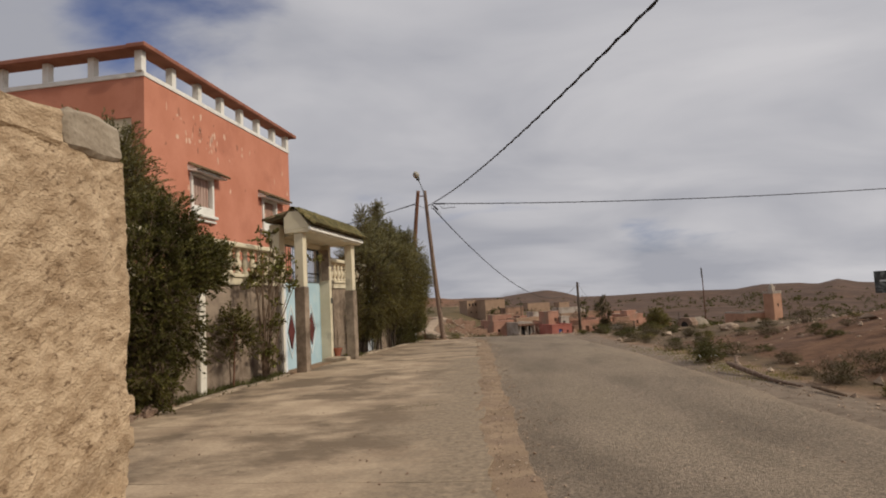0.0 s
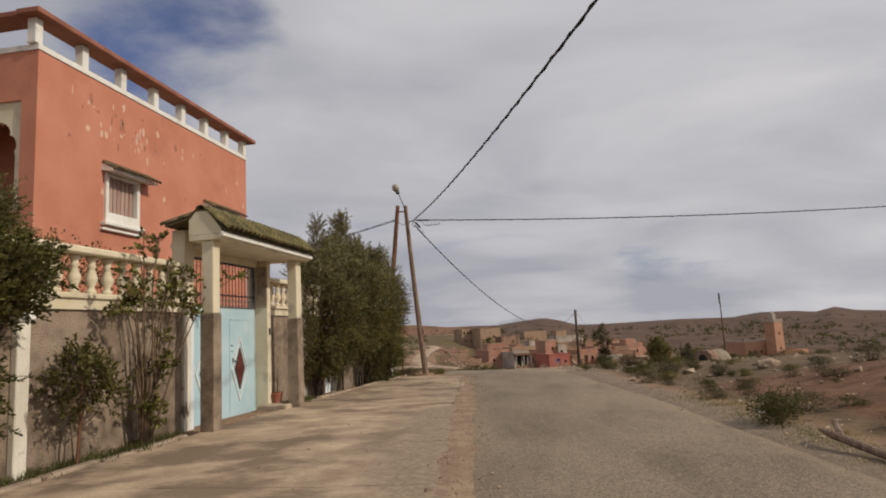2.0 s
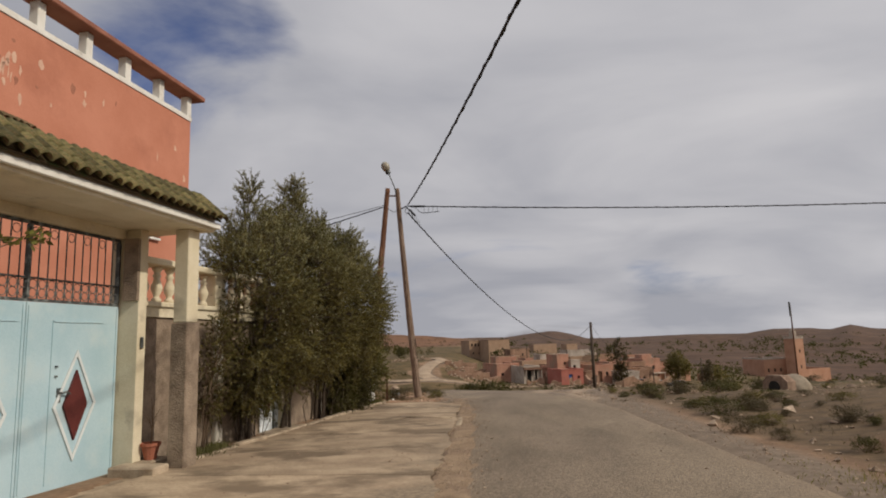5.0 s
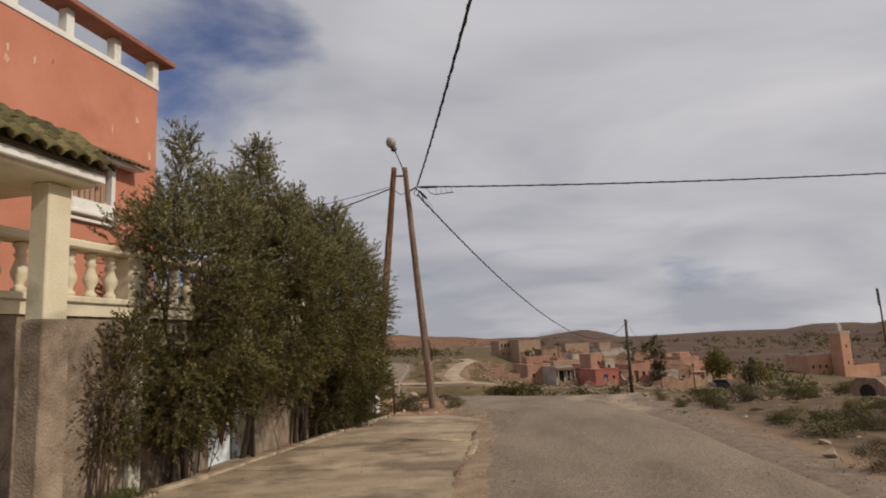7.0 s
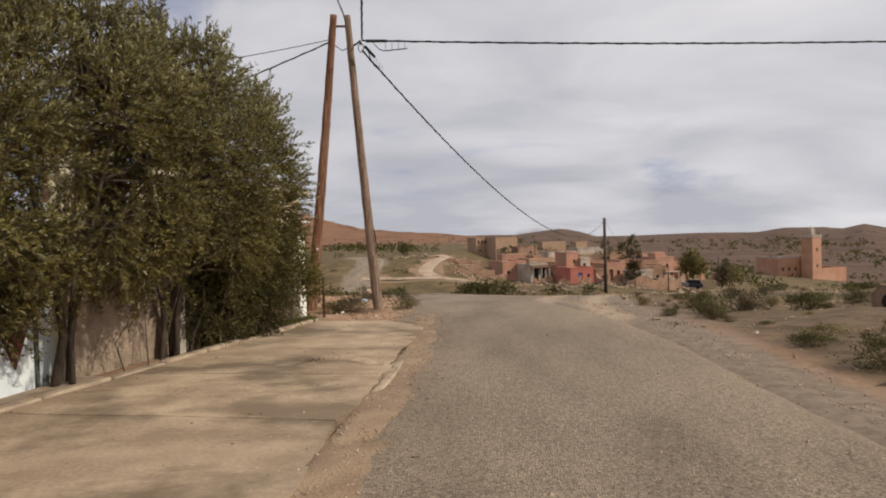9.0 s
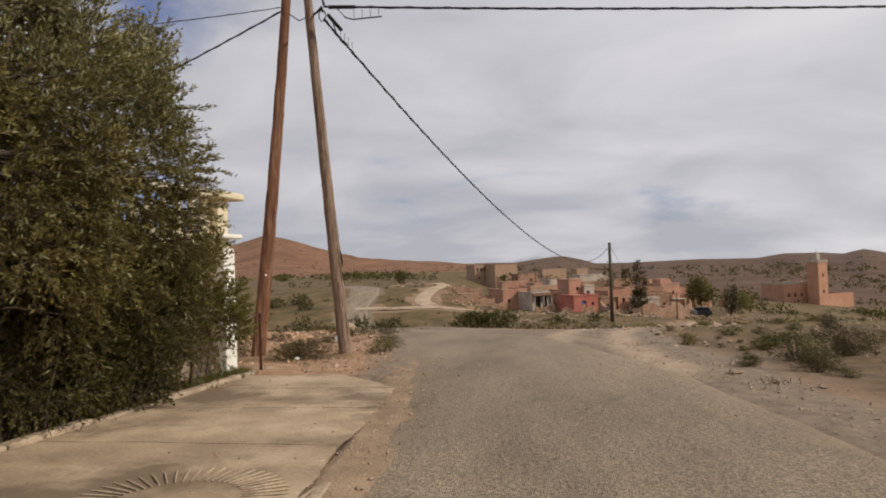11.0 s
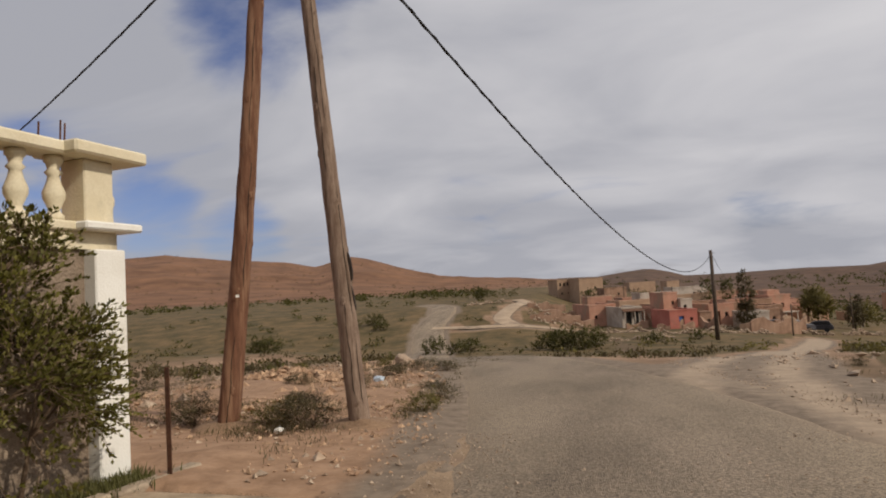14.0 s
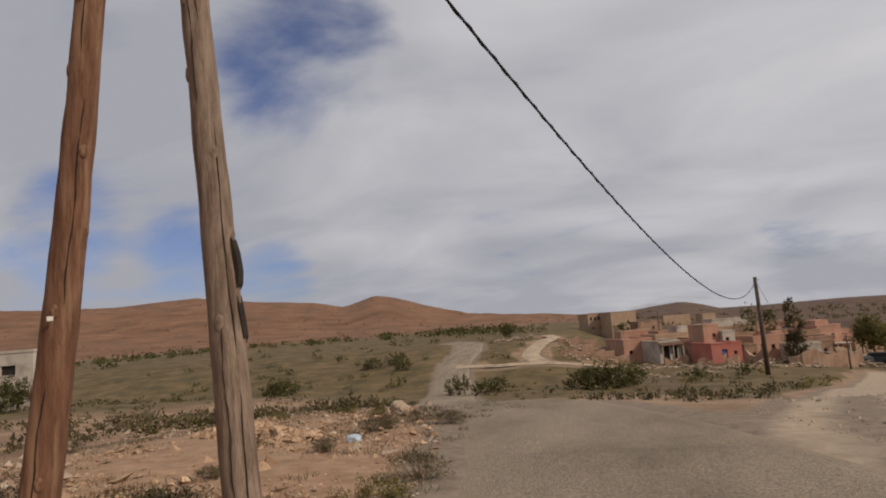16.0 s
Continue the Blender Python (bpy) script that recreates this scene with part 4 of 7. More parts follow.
bm = prism(bmesh.new(), [(7.74, 0.10), (8.0, 0.75), (7.74, 1.40), (7.48, 0.75)], WX - 0.058, WX - 0.03, "x")
part("diamond", bm, M["maroon"], sd)
part("frame_bar", box(WX - 0.058, WX - 0.02, 8.0, 8.035, -0.2, 1.95), M["iron"], sd)
part("jamb", box(WX - 0.2, WX + 0.03, 8.302, 8.347, -0.4, 1.95, 0.006), M["cream"], sd, "flaking cream jamb")
st = thing("door_step", YARD, "low brown doorstep before the side gate", "step")
part("tread", box(WX - 0.05, WX + 0.35, 7.2, 8.6, -0.5, -0.16, 0.02), M["kerb"], st)

# ---- entrance gate with tiled canopy ----
gate = thing("entrance_gate", YARD, "tiled cream entrance portal with roughcast-footed pillars", "gateway")
for y0, y1, zs in ((-0.17, 0.06, 2.04), (3.50, 3.78, 1.97)):
    p = part("pillar", box(-0.09, 0.13, y0, y1, zs + 0.002, 3.335, 0.012), M["cream"], gate, "cream pillar over a roughcast foot")
    part("pillar_foot", box(-0.11, 0.15, y0 - 0.02, y1 + 0.02, -0.5, zs, 0.012), M["roughcast"], p, "grey roughcast foot")
part("soffit", box(-0.32, 0.30, -0.20, 3.9, 3.338, 3.44, 0.008), M["cream"], gate)
part("soffit", box(-1.1, -0.323, 0.443, 3.9, 3.338, 3.44), M["cream"], gate)
part("fascia", box(0.303, 0.365, -0.24, 3.96, 3.385, 3.47, 0.008), M["white"], gate, "thin white fascia board")
gable = [(-0.32, 3.443), (0.30, 3.443), (0.30, 3.52), (0.04, 3.865), (-0.20, 3.865), (-0.29, 3.73), (-0.32, 3.73)]
part("gable", prism(bmesh.new(), gable, -0.20, 3.9, "y"), M["cream"], gate, "cream canopy beam with a stepped end")
part("cheek", box(-0.86, -0.60, 0.12, 0.44, 2.17, 3.62, 0.01), M["cream"], gate, "cream side wall below the canopy")
part("lintel", box(-0.95, -0.75, 0.445, 3.3, 3.2, 3.335), M["cream"], gate)
part("threshold", box(-0.95, -0.2, 0.445, 3.31, -0.5, -0.075), M["concrete"], gate)
part("jamb_foot", box(-1.0, -0.60, 0.12, 0.33, -0.4, 2.165, 0.01), M["flakewhite"], gate, "white-washed jamb with flaking foot")
part("jamb_foot", box(-1.0, -0.605, 0.333, 0.44, -0.4, 2.165, 0.006), M["bluewhite"], gate, "blue-white painted jamb edge")
part("jamb", box(-1.0, -0.52, 3.32, 3.5, -0.4, 3.335, 0.008), M["cream"], gate, "cream jamb beside the doors")
part("jamb_panel", box(-0.74, -0.515, 3.26, 3.318, 2.3, 3.2), M["roughcast"], gate, "grey roughcast panel beside the grille")
canopy = part("canopy_deck", prism(bmesh.new(), [(0.39, 3.49), (0.39, 3.515), (0.04, 3.895), (-0.21, 3.895), (-0.30, 3.78), (-0.78, 3.655), (-0.78, 3.63), (-0.29, 3.74), (-0.19, 3.87), (0.03, 3.87)], -0.21, 3.93, "y"), M["tilebrown"], gate)
tiled_slope(canopy, 0.0, 3.90, 0.43, 3.50, -0.24, 3.97, M["tile"], 3, 0.165, 5)
tiled_slope(canopy, -0.27, 3.81, -0.82, 3.65, -0.20, 3.97, M["tilebrown"], 2, 0.165, 6)
rt = tile_mesh("ridge_tile", 0.36, 0.10, 0.11)
rt.materials.append(M["tile"])
rng = random.Random(14)
for k in range(13):
    share("ridge_tile", rt, canopy, Matrix.Translation((-0.08 + rng.uniform(-0.015, 0.015), -0.22 + 0.315 * k, 3.875 + rng.uniform(-0.01, 0.015))) @ pose(0, 0, 0, 0, -2, 90 + rng.uniform(-4, 4)))

doors = thing("gate_doors", YARD, "pale blue double metal doors with maroon diamonds", "door")
DX = -0.83
for y0, y1, dy in ((0.445, 1.735, 1.19), (1.745, 3.31, 2.56)):
    leaf = part("leaf", box(DX - 0.06, DX, y0, y1, -0.06 if dy < 2 else -0.1, 2.22, 0.006), M["blue"], doors, "pale blue sheet-metal leaf")
    z = 0.93
    ring = bmesh.new()
    outer = [(dy, z + 0.70), (dy + 0.36, z), (dy, z - 0.70), (dy - 0.36, z)]
    inner = [(dy, z + 0.62), (dy + 0.315, z), (dy, z - 0.62), (dy - 0.315, z)]
    for k in range(4):
        j = (k + 1) % 4
        prism(ring, [outer[k], outer[j], inner[j], inner[k]], DX + 0.002, DX + 0.022, "x")
    part("diamond_trim", ring, M["whitesteel"], leaf, "white steel diamond trim")
    part("diamond", prism(bmesh.new(), [(dy, z + 0.44), (dy + 0.20, z), (dy, z - 0.44), (dy - 0.20, z)], DX + 0.002, DX + 0.03, "x"), M["maroon"], leaf, "maroon diamond panel")
    for a, b, c, d in ((dy - 0.42, dy - 0.40, 0.02, 2.0), (dy - 0.42, dy + 0.44, 1.98, 2.0), (y0 + 0.02, y0 + 0.05, 0.0, 2.18), (y1 - 0.05, y1 - 0.02, 0.0, 2.18)):
        part("seam", box(DX + 0.001, DX + 0.012, a, b, c, d), M["blue"], leaf)
    if dy > 2:
        h = part("handle", tube(bmesh.new(), [(DX + 0.01, dy - 0.27, 1.10), (DX + 0.06, dy - 0.27, 1.10), (DX + 0.06, dy - 0.2, 1.11), (DX + 0.06, dy - 0.14, 1.08)], 0.014, 6), M["iron"], leaf, "dark lever handle")
        part("lock_plate", box(DX + 0.001, DX + 0.014, dy - 0.30, dy - 0.24, 0.98, 1.16), M["iron"], leaf)
        for z2 in (1.3, 1.42):
            part("bolt", lathe(bmesh.new(), [(0.02, 0), (0.02, 0.02)], 8, (DX + 0.01, dy - 0.33, z2)), M["iron"], leaf)
grille = thing("gate_grille", YARD, "wrought iron scroll grille above the doors", "grille")
part("frame_bar", box(DX - 0.04, DX, 0.45, 3.3, 3.16, 3.2), M["iron"], grille)
part("frame_bar", box(DX - 0.04, DX, 0.45, 3.3, 2.225, 2.26), M["iron"], grille)
part("frame_bar", box(DX - 0.04, DX, 0.45, 3.3, 2.5, 2.52), M["iron"], grille)
part("frame_bar", box(DX - 0.05, DX + 0.01, 1.72, 1.76, 2.265, 3.155), M["iron"], grille)
for y in (0.455, 3.27):
    part("frame_bar", box(DX - 0.05, DX + 0.01, y, y + 0.03, 2.265, 3.155), M["iron"], grille)
bar = tube(bmesh.new(), [(0, 0, 2.26), (0, 0, 3.16)], 0.009, 6)
bar_me = bpy.data.meshes.new("bar")
bar.to_mesh(bar_me)
bar.free()
bar_me.materials.append(M["iron"])
ringm = bmesh.new()
tube(ringm, [(0, 0.055 * math.cos(a), 0.055 * math.sin(a)) for a in np.linspace(0, 2 * math.pi, 13)], 0.006, 5)
ring_me = bpy.data.meshes.new("scroll")
ringm.to_mesh(ring_me)
ringm.free()
ring_me.materials.append(M["iron"])
for k in range(20):
    y = 0.5 + k * 0.14
    share("bar", bar_me, grille, Matrix.Translation((DX - 0.02, y, 0)))
    share("scroll", ring_me, grille, Matrix.Translation((DX - 0.02, y + 0.07, 2.33)))
    share("scroll", ring_me, grille, Matrix.Translation((DX - 0.02, y + 0.07, 2.44)))
    if k % 2:
        share("scroll", ring_me, grille, Matrix.Translation((DX - 0.02, y + 0.07, 3.08)))
bell = thing("door_bell", YARD, "small dark door bell on the cream jamb", "bell")
part("housing", box(-0.518, -0.49, 3.37, 3.43, 1.62, 1.78, 0.008), M["iron"], bell)

# planter step and pot
ps = thing("planter_step", YARD, "low worn concrete plinth by the gate pillar", "plinth")
part("plinth", box(WX + 0.005, 0.05, 2.98, 3.32, -0.4, 0.06, 0.02), M["kerb"], ps)
part("plinth", box(WX + 0.005, -0.30, 3.32, 3.85, -0.4, 0.06, 0.02), M["kerb"], ps)
pot = thing("plant_pot", YARD @ Matrix.Translation((-0.42, 3.56, 0.06)), "red terracotta plant pot with a bare twig", "plant pot")
part("bowl", lathe(bmesh.new(), [(0.08, 0), (0.12, 0.18), (0.14, 0.19), (0.14, 0.23), (0.12, 0.23), (0.11, 0.17)], 14), M["terracotta"], pot, smooth=False)
rng = random.Random(4)
tw = bmesh.new()
tube(tw, [(0, 0, 0.17), (0.01, 0.02, 0.5), (-0.01, 0.0, 0.85)], [0.012, 0.009, 0.004], 5)
for k in range(6):
    a, z = rng.uniform(0, 6.3), rng.uniform(0.35, 0.75)
    tube(tw, [(0, 0.01, z), (0.12 * math.cos(a), 0.12 * math.sin(a), z + 0.2)], [0.005, 0.002], 4)
part("twig", tw, M["stem"], pot)

# ---- old earth wall at the start of the street ----
old = thing("old_wall", YARD, "crumbling earth-rendered wall with broken block coping", "wall", kind="structure")
part("wall_core", box(2.66, 3.0, -24.0, -14.02, -0.4, 2.6), M["earthwall"], old)
bm = bmesh.new()
ny, nz = 140, 104
grid = {}
for side, x in ((0, 2.64), (1, 3.05)):
    for i in range(ny + 1):
        for k in range(nz + 1):
            grid[side, i, k] = bm.verts.new((x, -14.0 + 3.75 * i / ny, -0.4 + 3.02 * k / nz))
for side in (0, 1):
    for i in range(ny):
        for k in range(nz):
            bm.faces.new([grid[side, i, k], grid[side, i + 1, k], grid[side, i + 1, k + 1], grid[side, i, k + 1]])
for i in range(ny):
    bm.faces.new([grid[0, i, nz], grid[0, i + 1, nz], grid[1, i + 1, nz], grid[1, i, nz]])
for k in range(nz):
    bm.faces.new([grid[0, ny, k], grid[0, ny, k + 1], grid[1, ny, k + 1], grid[1, ny, k]])
bmesh.ops.recalc_face_normals(bm, faces=bm.faces)
ob = part("wall_body", bm, M["earthwall"], old, "rough sun-lit earth render")
roughen(ob, 0.04, 1.7, 3.0)
roughen(ob, 0.014, 5.0, 8.0)
roughen(ob, 0.010, 14.0, 1.0)
roughen(ob, 0.012, 30.0, 5.0)
yb, k = -10.28, 0
rng = random.Random(12)
while yb > -23:
    ln = rng.uniform(0.38, 0.62)
    hh = 0.25 if k < 1 else rng.uniform(0.16, 0.22)
    b = box(2.63, 3.06, yb - ln + 0.02, yb, 2.6, 2.6 + hh, 0.025)
    bmesh.ops.subdivide_edges(b, edges=b.edges, cuts=4, use_grid_fill=True)
    blk = part("coping_block", b, M["block"] if k < 1 else M["earthwall"], old)
    roughen(blk, 0.035, 4.0, k * 3.1)
    roughen(blk, 0.015, 14.0, k * 1.1)
    yb -= ln
    k += 1
for k in range(9):
    z = 0.15 + 0.27 * k + rng.uniform(-0.05, 0.05)
    b = box(2.68, 3.0, -10.27, -10.27 + rng.uniform(0.05, 0.2), z, z + rng.uniform(0.1, 0.17), 0.02)
    bmesh.ops.subdivide_edges(b, edges=b.edges, cuts=1, use_grid_fill=True)
    stn = part("broken_stone", b, M["earthwall"], old)
    roughen(stn, 0.03, 5.0, k * 1.7)

rngf = random.Random(44)
for k in range(64):
    if k < 44:
        y, z = 4.9 + rngf.gauss(0, 0.85), 7.55 + rngf.gauss(0, 0.36)
    else:
        y, z = rngf.uniform(2.6, 12.0), rngf.uniform(4.4, 8.3)
    w, h = rngf.uniform(0.02, 0.09), rngf.uniform(0.03, 0.16)
    pts = []
    for j in range(9):
        a = 2 * math.pi * j / 9
        q = rngf.uniform(0.5, 1.2)
        pts.append((y + w * q * math.cos(a), z + h * q * math.sin(a)))
    part("flaked_patch", prism(bmesh.new(), pts, HX + 0.0005, HX + 0.004, "x"), M["flake"] if k % 3 else M["flake_and_shade"], house)


# ---- plants ----
def leaf_quads(rng, centres, ways, length, width):
    """Folded rhombic leaves at the centres, pointing along the ways."""
    n = len(centres)
    ways = ways / np.linalg.norm(ways, axis=1)[:, None]
    side = np.cross(ways, rng.normal(size=(n, 3)))
    side /= np.linalg.norm(side, axis=1)[:, None] + 1e-9
    up = np.cross(side, ways)
    ln = (length * rng.uniform(0.65, 1.25, n))[:, None]
    wd = (width * rng.uniform(0.7, 1.2, n))[:, None]
    base, tip = centres, centres + ways * ln
    mid = centres + ways * ln * 0.5 + up * wd * 0.35
    return np.stack([base, mid + side * wd * 0.5 - up * wd * 0.35, tip, mid - side * wd * 0.5 - up * wd * 0.35], 1)


def crown_leaves(rng, lobes, clumps, per, length, width, reach=0.3, gap=0.0, lift=0.5, shoots=0):
    """Leaves in sprays round twigs, spread over the outer shells of the lobes (x, y, z, rx, ry, rz)."""
    lobes = np.array(lobes, float)
    share_ = np.prod(lobes[:, 3:], axis=1) ** 0.67
    which = rng.choice(len(lobes), clumps, p=share_ / share_.sum())
    d = rng.normal(size=(clumps, 3))
    d /= np.linalg.norm(d, axis=1)[:, None]
    rad = rng.uniform(0.25, 1.0, clumps) ** 0.45
    rad *= 1 + 0.22 * rng.normal(size=clumps) * (rad > 0.8)
    lb = lobes[which]
    core = lobes[:, :3].mean(0)
    pos = lb[:, :3] + d * lb[:, 3:] * rad[:, None]
    if gap:
        keep = np.array([noise.noise(Vector(p * 1.7)) > -gap + 0.12 * 0 for p in pos])
        pos, d = pos[keep], d[keep]
    way = d + np.array([0, 0, lift]) + 0.5 * rng.normal(size=d.shape)
    way /= np.linalg.norm(way, axis=1)[:, None]
    if shoots:
        top = lobes[rng.choice(len(lobes), shoots)]
        sp = top[:, :3] + np.stack([rng.uniform(-0.6, 0.6, shoots) * top[:, 3], rng.uniform(-0.6, 0.6, shoots) * top[:, 4], 0.75 * top[:, 5]], -1)
        steps = 5
        lean = rng.normal(size=(shoots, 3)) * 0.16
        allp = [sp + (lean + np.array([0, 0, 1])) * (0.15 + 0.17 * k) for k in range(steps)]
        pos = np.concatenate([pos, *allp])
        way = np.concatenate([way, *[np.tile([0, 0, 1.0], (shoots, 1)) + lean for _ in range(steps)]])
    out = pos - core
    out = out / (np.linalg.norm(out, axis=1)[:, None] + 1e-6) + 0.8 * way + np.array([0, 0, 0.25])
    t = rng.uniform(0, reach, (len(pos), per, 1))
    c = pos[:, None] + way[:, None] * t + 0.045 * rng.normal(size=(len(pos), per, 3))
    w = way[:, None] * 0.8 + 0.62 * rng.normal(size=(len(pos), per, 3))
    q = leaf_quads(rng, c.reshape(-1, 3), w.reshape(-1, 3), length, width)
    # the leaves turn their faces outwards and shade softly with their spray
    own = np.cross(q[:, 1] - q[:, 0], q[:, 3] - q[:, 0])
    own /= np.linalg.norm(own, axis=1)[:, None] + 1e-12
    out = np.repeat(out / np.linalg.norm(out, axis=1)[:, None], per, axis=0)
    flip = (own * out).sum(1) < 0
    q[flip] = q[flip][:, ::-1]
    own[flip] *= -1
    nrm = 0.62 * out + 0.6 * own
    return q, pos, nrm / np.linalg.norm(nrm, axis=1)[:, None]


def plant(name, place, lobes, label, category, leaf, clumps, per, length, width, seed, stems=(), limb_to=0, reach=0.3, gap=0.0, lift=0.5, shoots=0, wood=None, group="", leaf2=None):
    """A tree or shrub: an empty at its foot, trunk and limbs, crown of separate leaves. Lobes and stems are relative to the foot."""
    rng = np.random.default_rng(seed)
    foot = thing(name, place, label, category, group)
    quads, pos, nrm = crown_leaves(rng, lobes, clumps, per, length, width, reach, gap, lift, shoots)
    if leaf2:
        pick = rng.uniform(size=len(quads)) < 0.12
        ob = new("crown_tip", fast_mesh("crown_tip", quads[pick], 4, leaf2, nrm[pick]))
        ob.parent = foot
        quads, nrm = quads[~pick], nrm[~pick]
    ob = new("crown", fast_mesh("crown", quads, 4, leaf, nrm))
    ob.parent = foot
    wood = wood or M["bark"]
    bm = bmesh.new()
    for pts, r0, r1 in stems:
        n = len(pts)
        tube(bm, pts, [r0 + (r1 - r0) * k / (n - 1) for k in range(n)], 7)
    part("trunk", bm, wood, foot, smooth=True)
    if limb_to:
        lm = bmesh.new()
        picks = pos[rng.choice(len(pos), min(limb_to, len(pos)), replace=False)]
        joints = [Vector(p) for s in stems for p in s[0][1:]]
        for p in picks:
            p = Vector(p)
            q = min(joints, key=lambda e: (e - p).length + max(0, e.z - p.z) * 2)
            mid = q.lerp(p, 0.5) + Vector(rng.normal(size=3)) * 0.07
            tube(lm, [q, mid, p], [0.016, 0.010, 0.004], 4)
        part("limb", lm, wood, foot)["kind"] = "stuff"
    return foot


def at_yard(x, y):
    gx, gy = yard_xy(x, y)
    return Matrix.Translation((gx, gy, ground_at(gx, gy))) @ pose(0, 0, 0, 0, 0, -6.95)


def sprays(rng, tufts, twigs, leaves, reach, length, width, middle, lift=0.35, spread=0.75, shoots=()):
    """Leafy twigs springing from tufts (x, y, z, radius): leaves in pairs along each curved twig.
    shoots: long upright twigs (x, y, z, length). Returns leaf quads, twig lines and leaf normals."""
    tufts, middle = np.array(tufts, float), np.array(middle, float)
    n = len(tufts) * twigs
    tc = np.repeat(tufts, twigs, axis=0)
    d = rng.normal(size=(n, 3))
    d /= np.linalg.norm(d, axis=1)[:, None]
    outer = tc[:, :3] - middle
    outer /= np.linalg.norm(outer, axis=1)[:, None] + 1e-6
    start = tc[:, :3] + d * tc[:, 3:] * (rng.uniform(0, 1, n) ** 0.6)[:, None] * 0.8
    way = spread * d + 0.75 * outer + np.array([0, 0, lift]) + 0.25 * rng.normal(size=(n, 3))
    way /= np.linalg.norm(way, axis=1)[:, None]
    long = reach * rng.uniform(0.55, 1.25, n)
    if len(shoots):
        sh = np.array(shoots, float)
        sw = np.stack([0.16 * rng.normal(size=len(sh)), 0.16 * rng.normal(size=len(sh)), np.ones(len(sh))], -1)
        start, way, long = np.concatenate([start, sh[:, :3]]), np.concatenate([way, sw]), np.concatenate([long, sh[:, 3]])
        d = np.concatenate([d, sw])
    droop = np.array([0, 0, -1.0]) * rng.uniform(0.0, 0.28, len(start))[:, None]
    count = np.maximum(3, np.round(leaves * long / reach)).astype(int)
    which = np.repeat(np.arange(len(start)), count)
    u = rng.uniform(0.08, 1.0, len(which))
    at = start[which] + way[which] * (long[which] * u)[:, None] + droop[which] * (long[which] * u * u)[:, None]
    side = np.cross(way[which], rng.normal(size=(len(which), 3)))
    side /= np.linalg.norm(side, axis=1)[:, None] + 1e-9
    leafway = way[which] * 0.85 + side * rng.uniform(0.45, 0.95, len(which))[:, None] + np.array([0, 0, 0.12])
    q = leaf_quads(rng, at, leafway, length, width)
    own = np.cross(q[:, 1] - q[:, 0], q[:, 3] - q[:, 0])
    own /= np.linalg.norm(own, axis=1)[:, None] + 1e-12
    out = start[which] - middle
    out = 0.5 * out / (np.linalg.norm(out, axis=1)[:, None] + 1e-6) + 0.8 * d[which] + np.array([0, 0, 0.2])
    out /= np.linalg.norm(out, axis=1)[:, None] + 1e-9
    flip = (own * out).sum(1) < 0
    q[flip] = q[flip][:, ::-1]
    own[flip] *= -1
    nrm = 0.5 * out + 0.75 * own
    ends = start + way * long[:, None] + droop * long[:, None]
    return q, np.stack([start, start + way * (0.5 * long)[:, None] + droop * (0.25 * long)[:, None], ends], 1), nrm / np.linalg.norm(nrm, axis=1)[:, None]


def twig_mesh(lines, r, mat):
    """Thin three-sided twigs along lines of three points."""
    quads = []
    for a, b in ((0, 1), (1, 2)):
        p, q = lines[:, a], lines[:, b]
        w = (q - p) / (np.linalg.norm(q - p, axis=1)[:, None] + 1e-9)
        e = np.cross(w, [0.31, 0.52, 0.79])
        e /= np.linalg.norm(e, axis=1)[:, None] + 1e-9
        f = np.cross(w, e)
        ra, rb = (r, 0.7 * r) if a == 0 else (0.7 * r, 0.3 * r)
        corner = [e, -0.5 * e + 0.87 * f, -0.5 * e - 0.87 * f]
        for i in range(3):
            j = (i + 1) % 3
            quads.append(np.stack([p + corner[i] * ra, p + corner[j] * ra, q + corner[j] * rb, q + corner[i] * rb], 1))
    return fast_mesh("twig_work", np.concatenate(quads), 4, mat)


def leafy(foot, q, nrm, lines, leaf, leaf2, rng, wood, share_=0.12, top_light=0.0):
    """Hangs the leaves and twigs made by sprays() under a plant; the last argument paints in sky light with more leaves
    of the second colour towards its top.
    """
    z = q[:, 0, 2]
    pick = rng.uniform(size=len(q)) < share_ + top_light * step(z, np.percentile(z, 25), np.percentile(z, 97))
    for nm, sel, mt in (("crown", ~pick, leaf), ("crown_tip", pick, leaf2)):
        new(nm, fast_mesh(nm, q[sel], 4, mt, nrm[sel])).parent = foot
    ob = new("twig_work", twig_mesh(lines, 0.004, wood))
    ob.parent = foot
    ob["kind"] = "stuff"


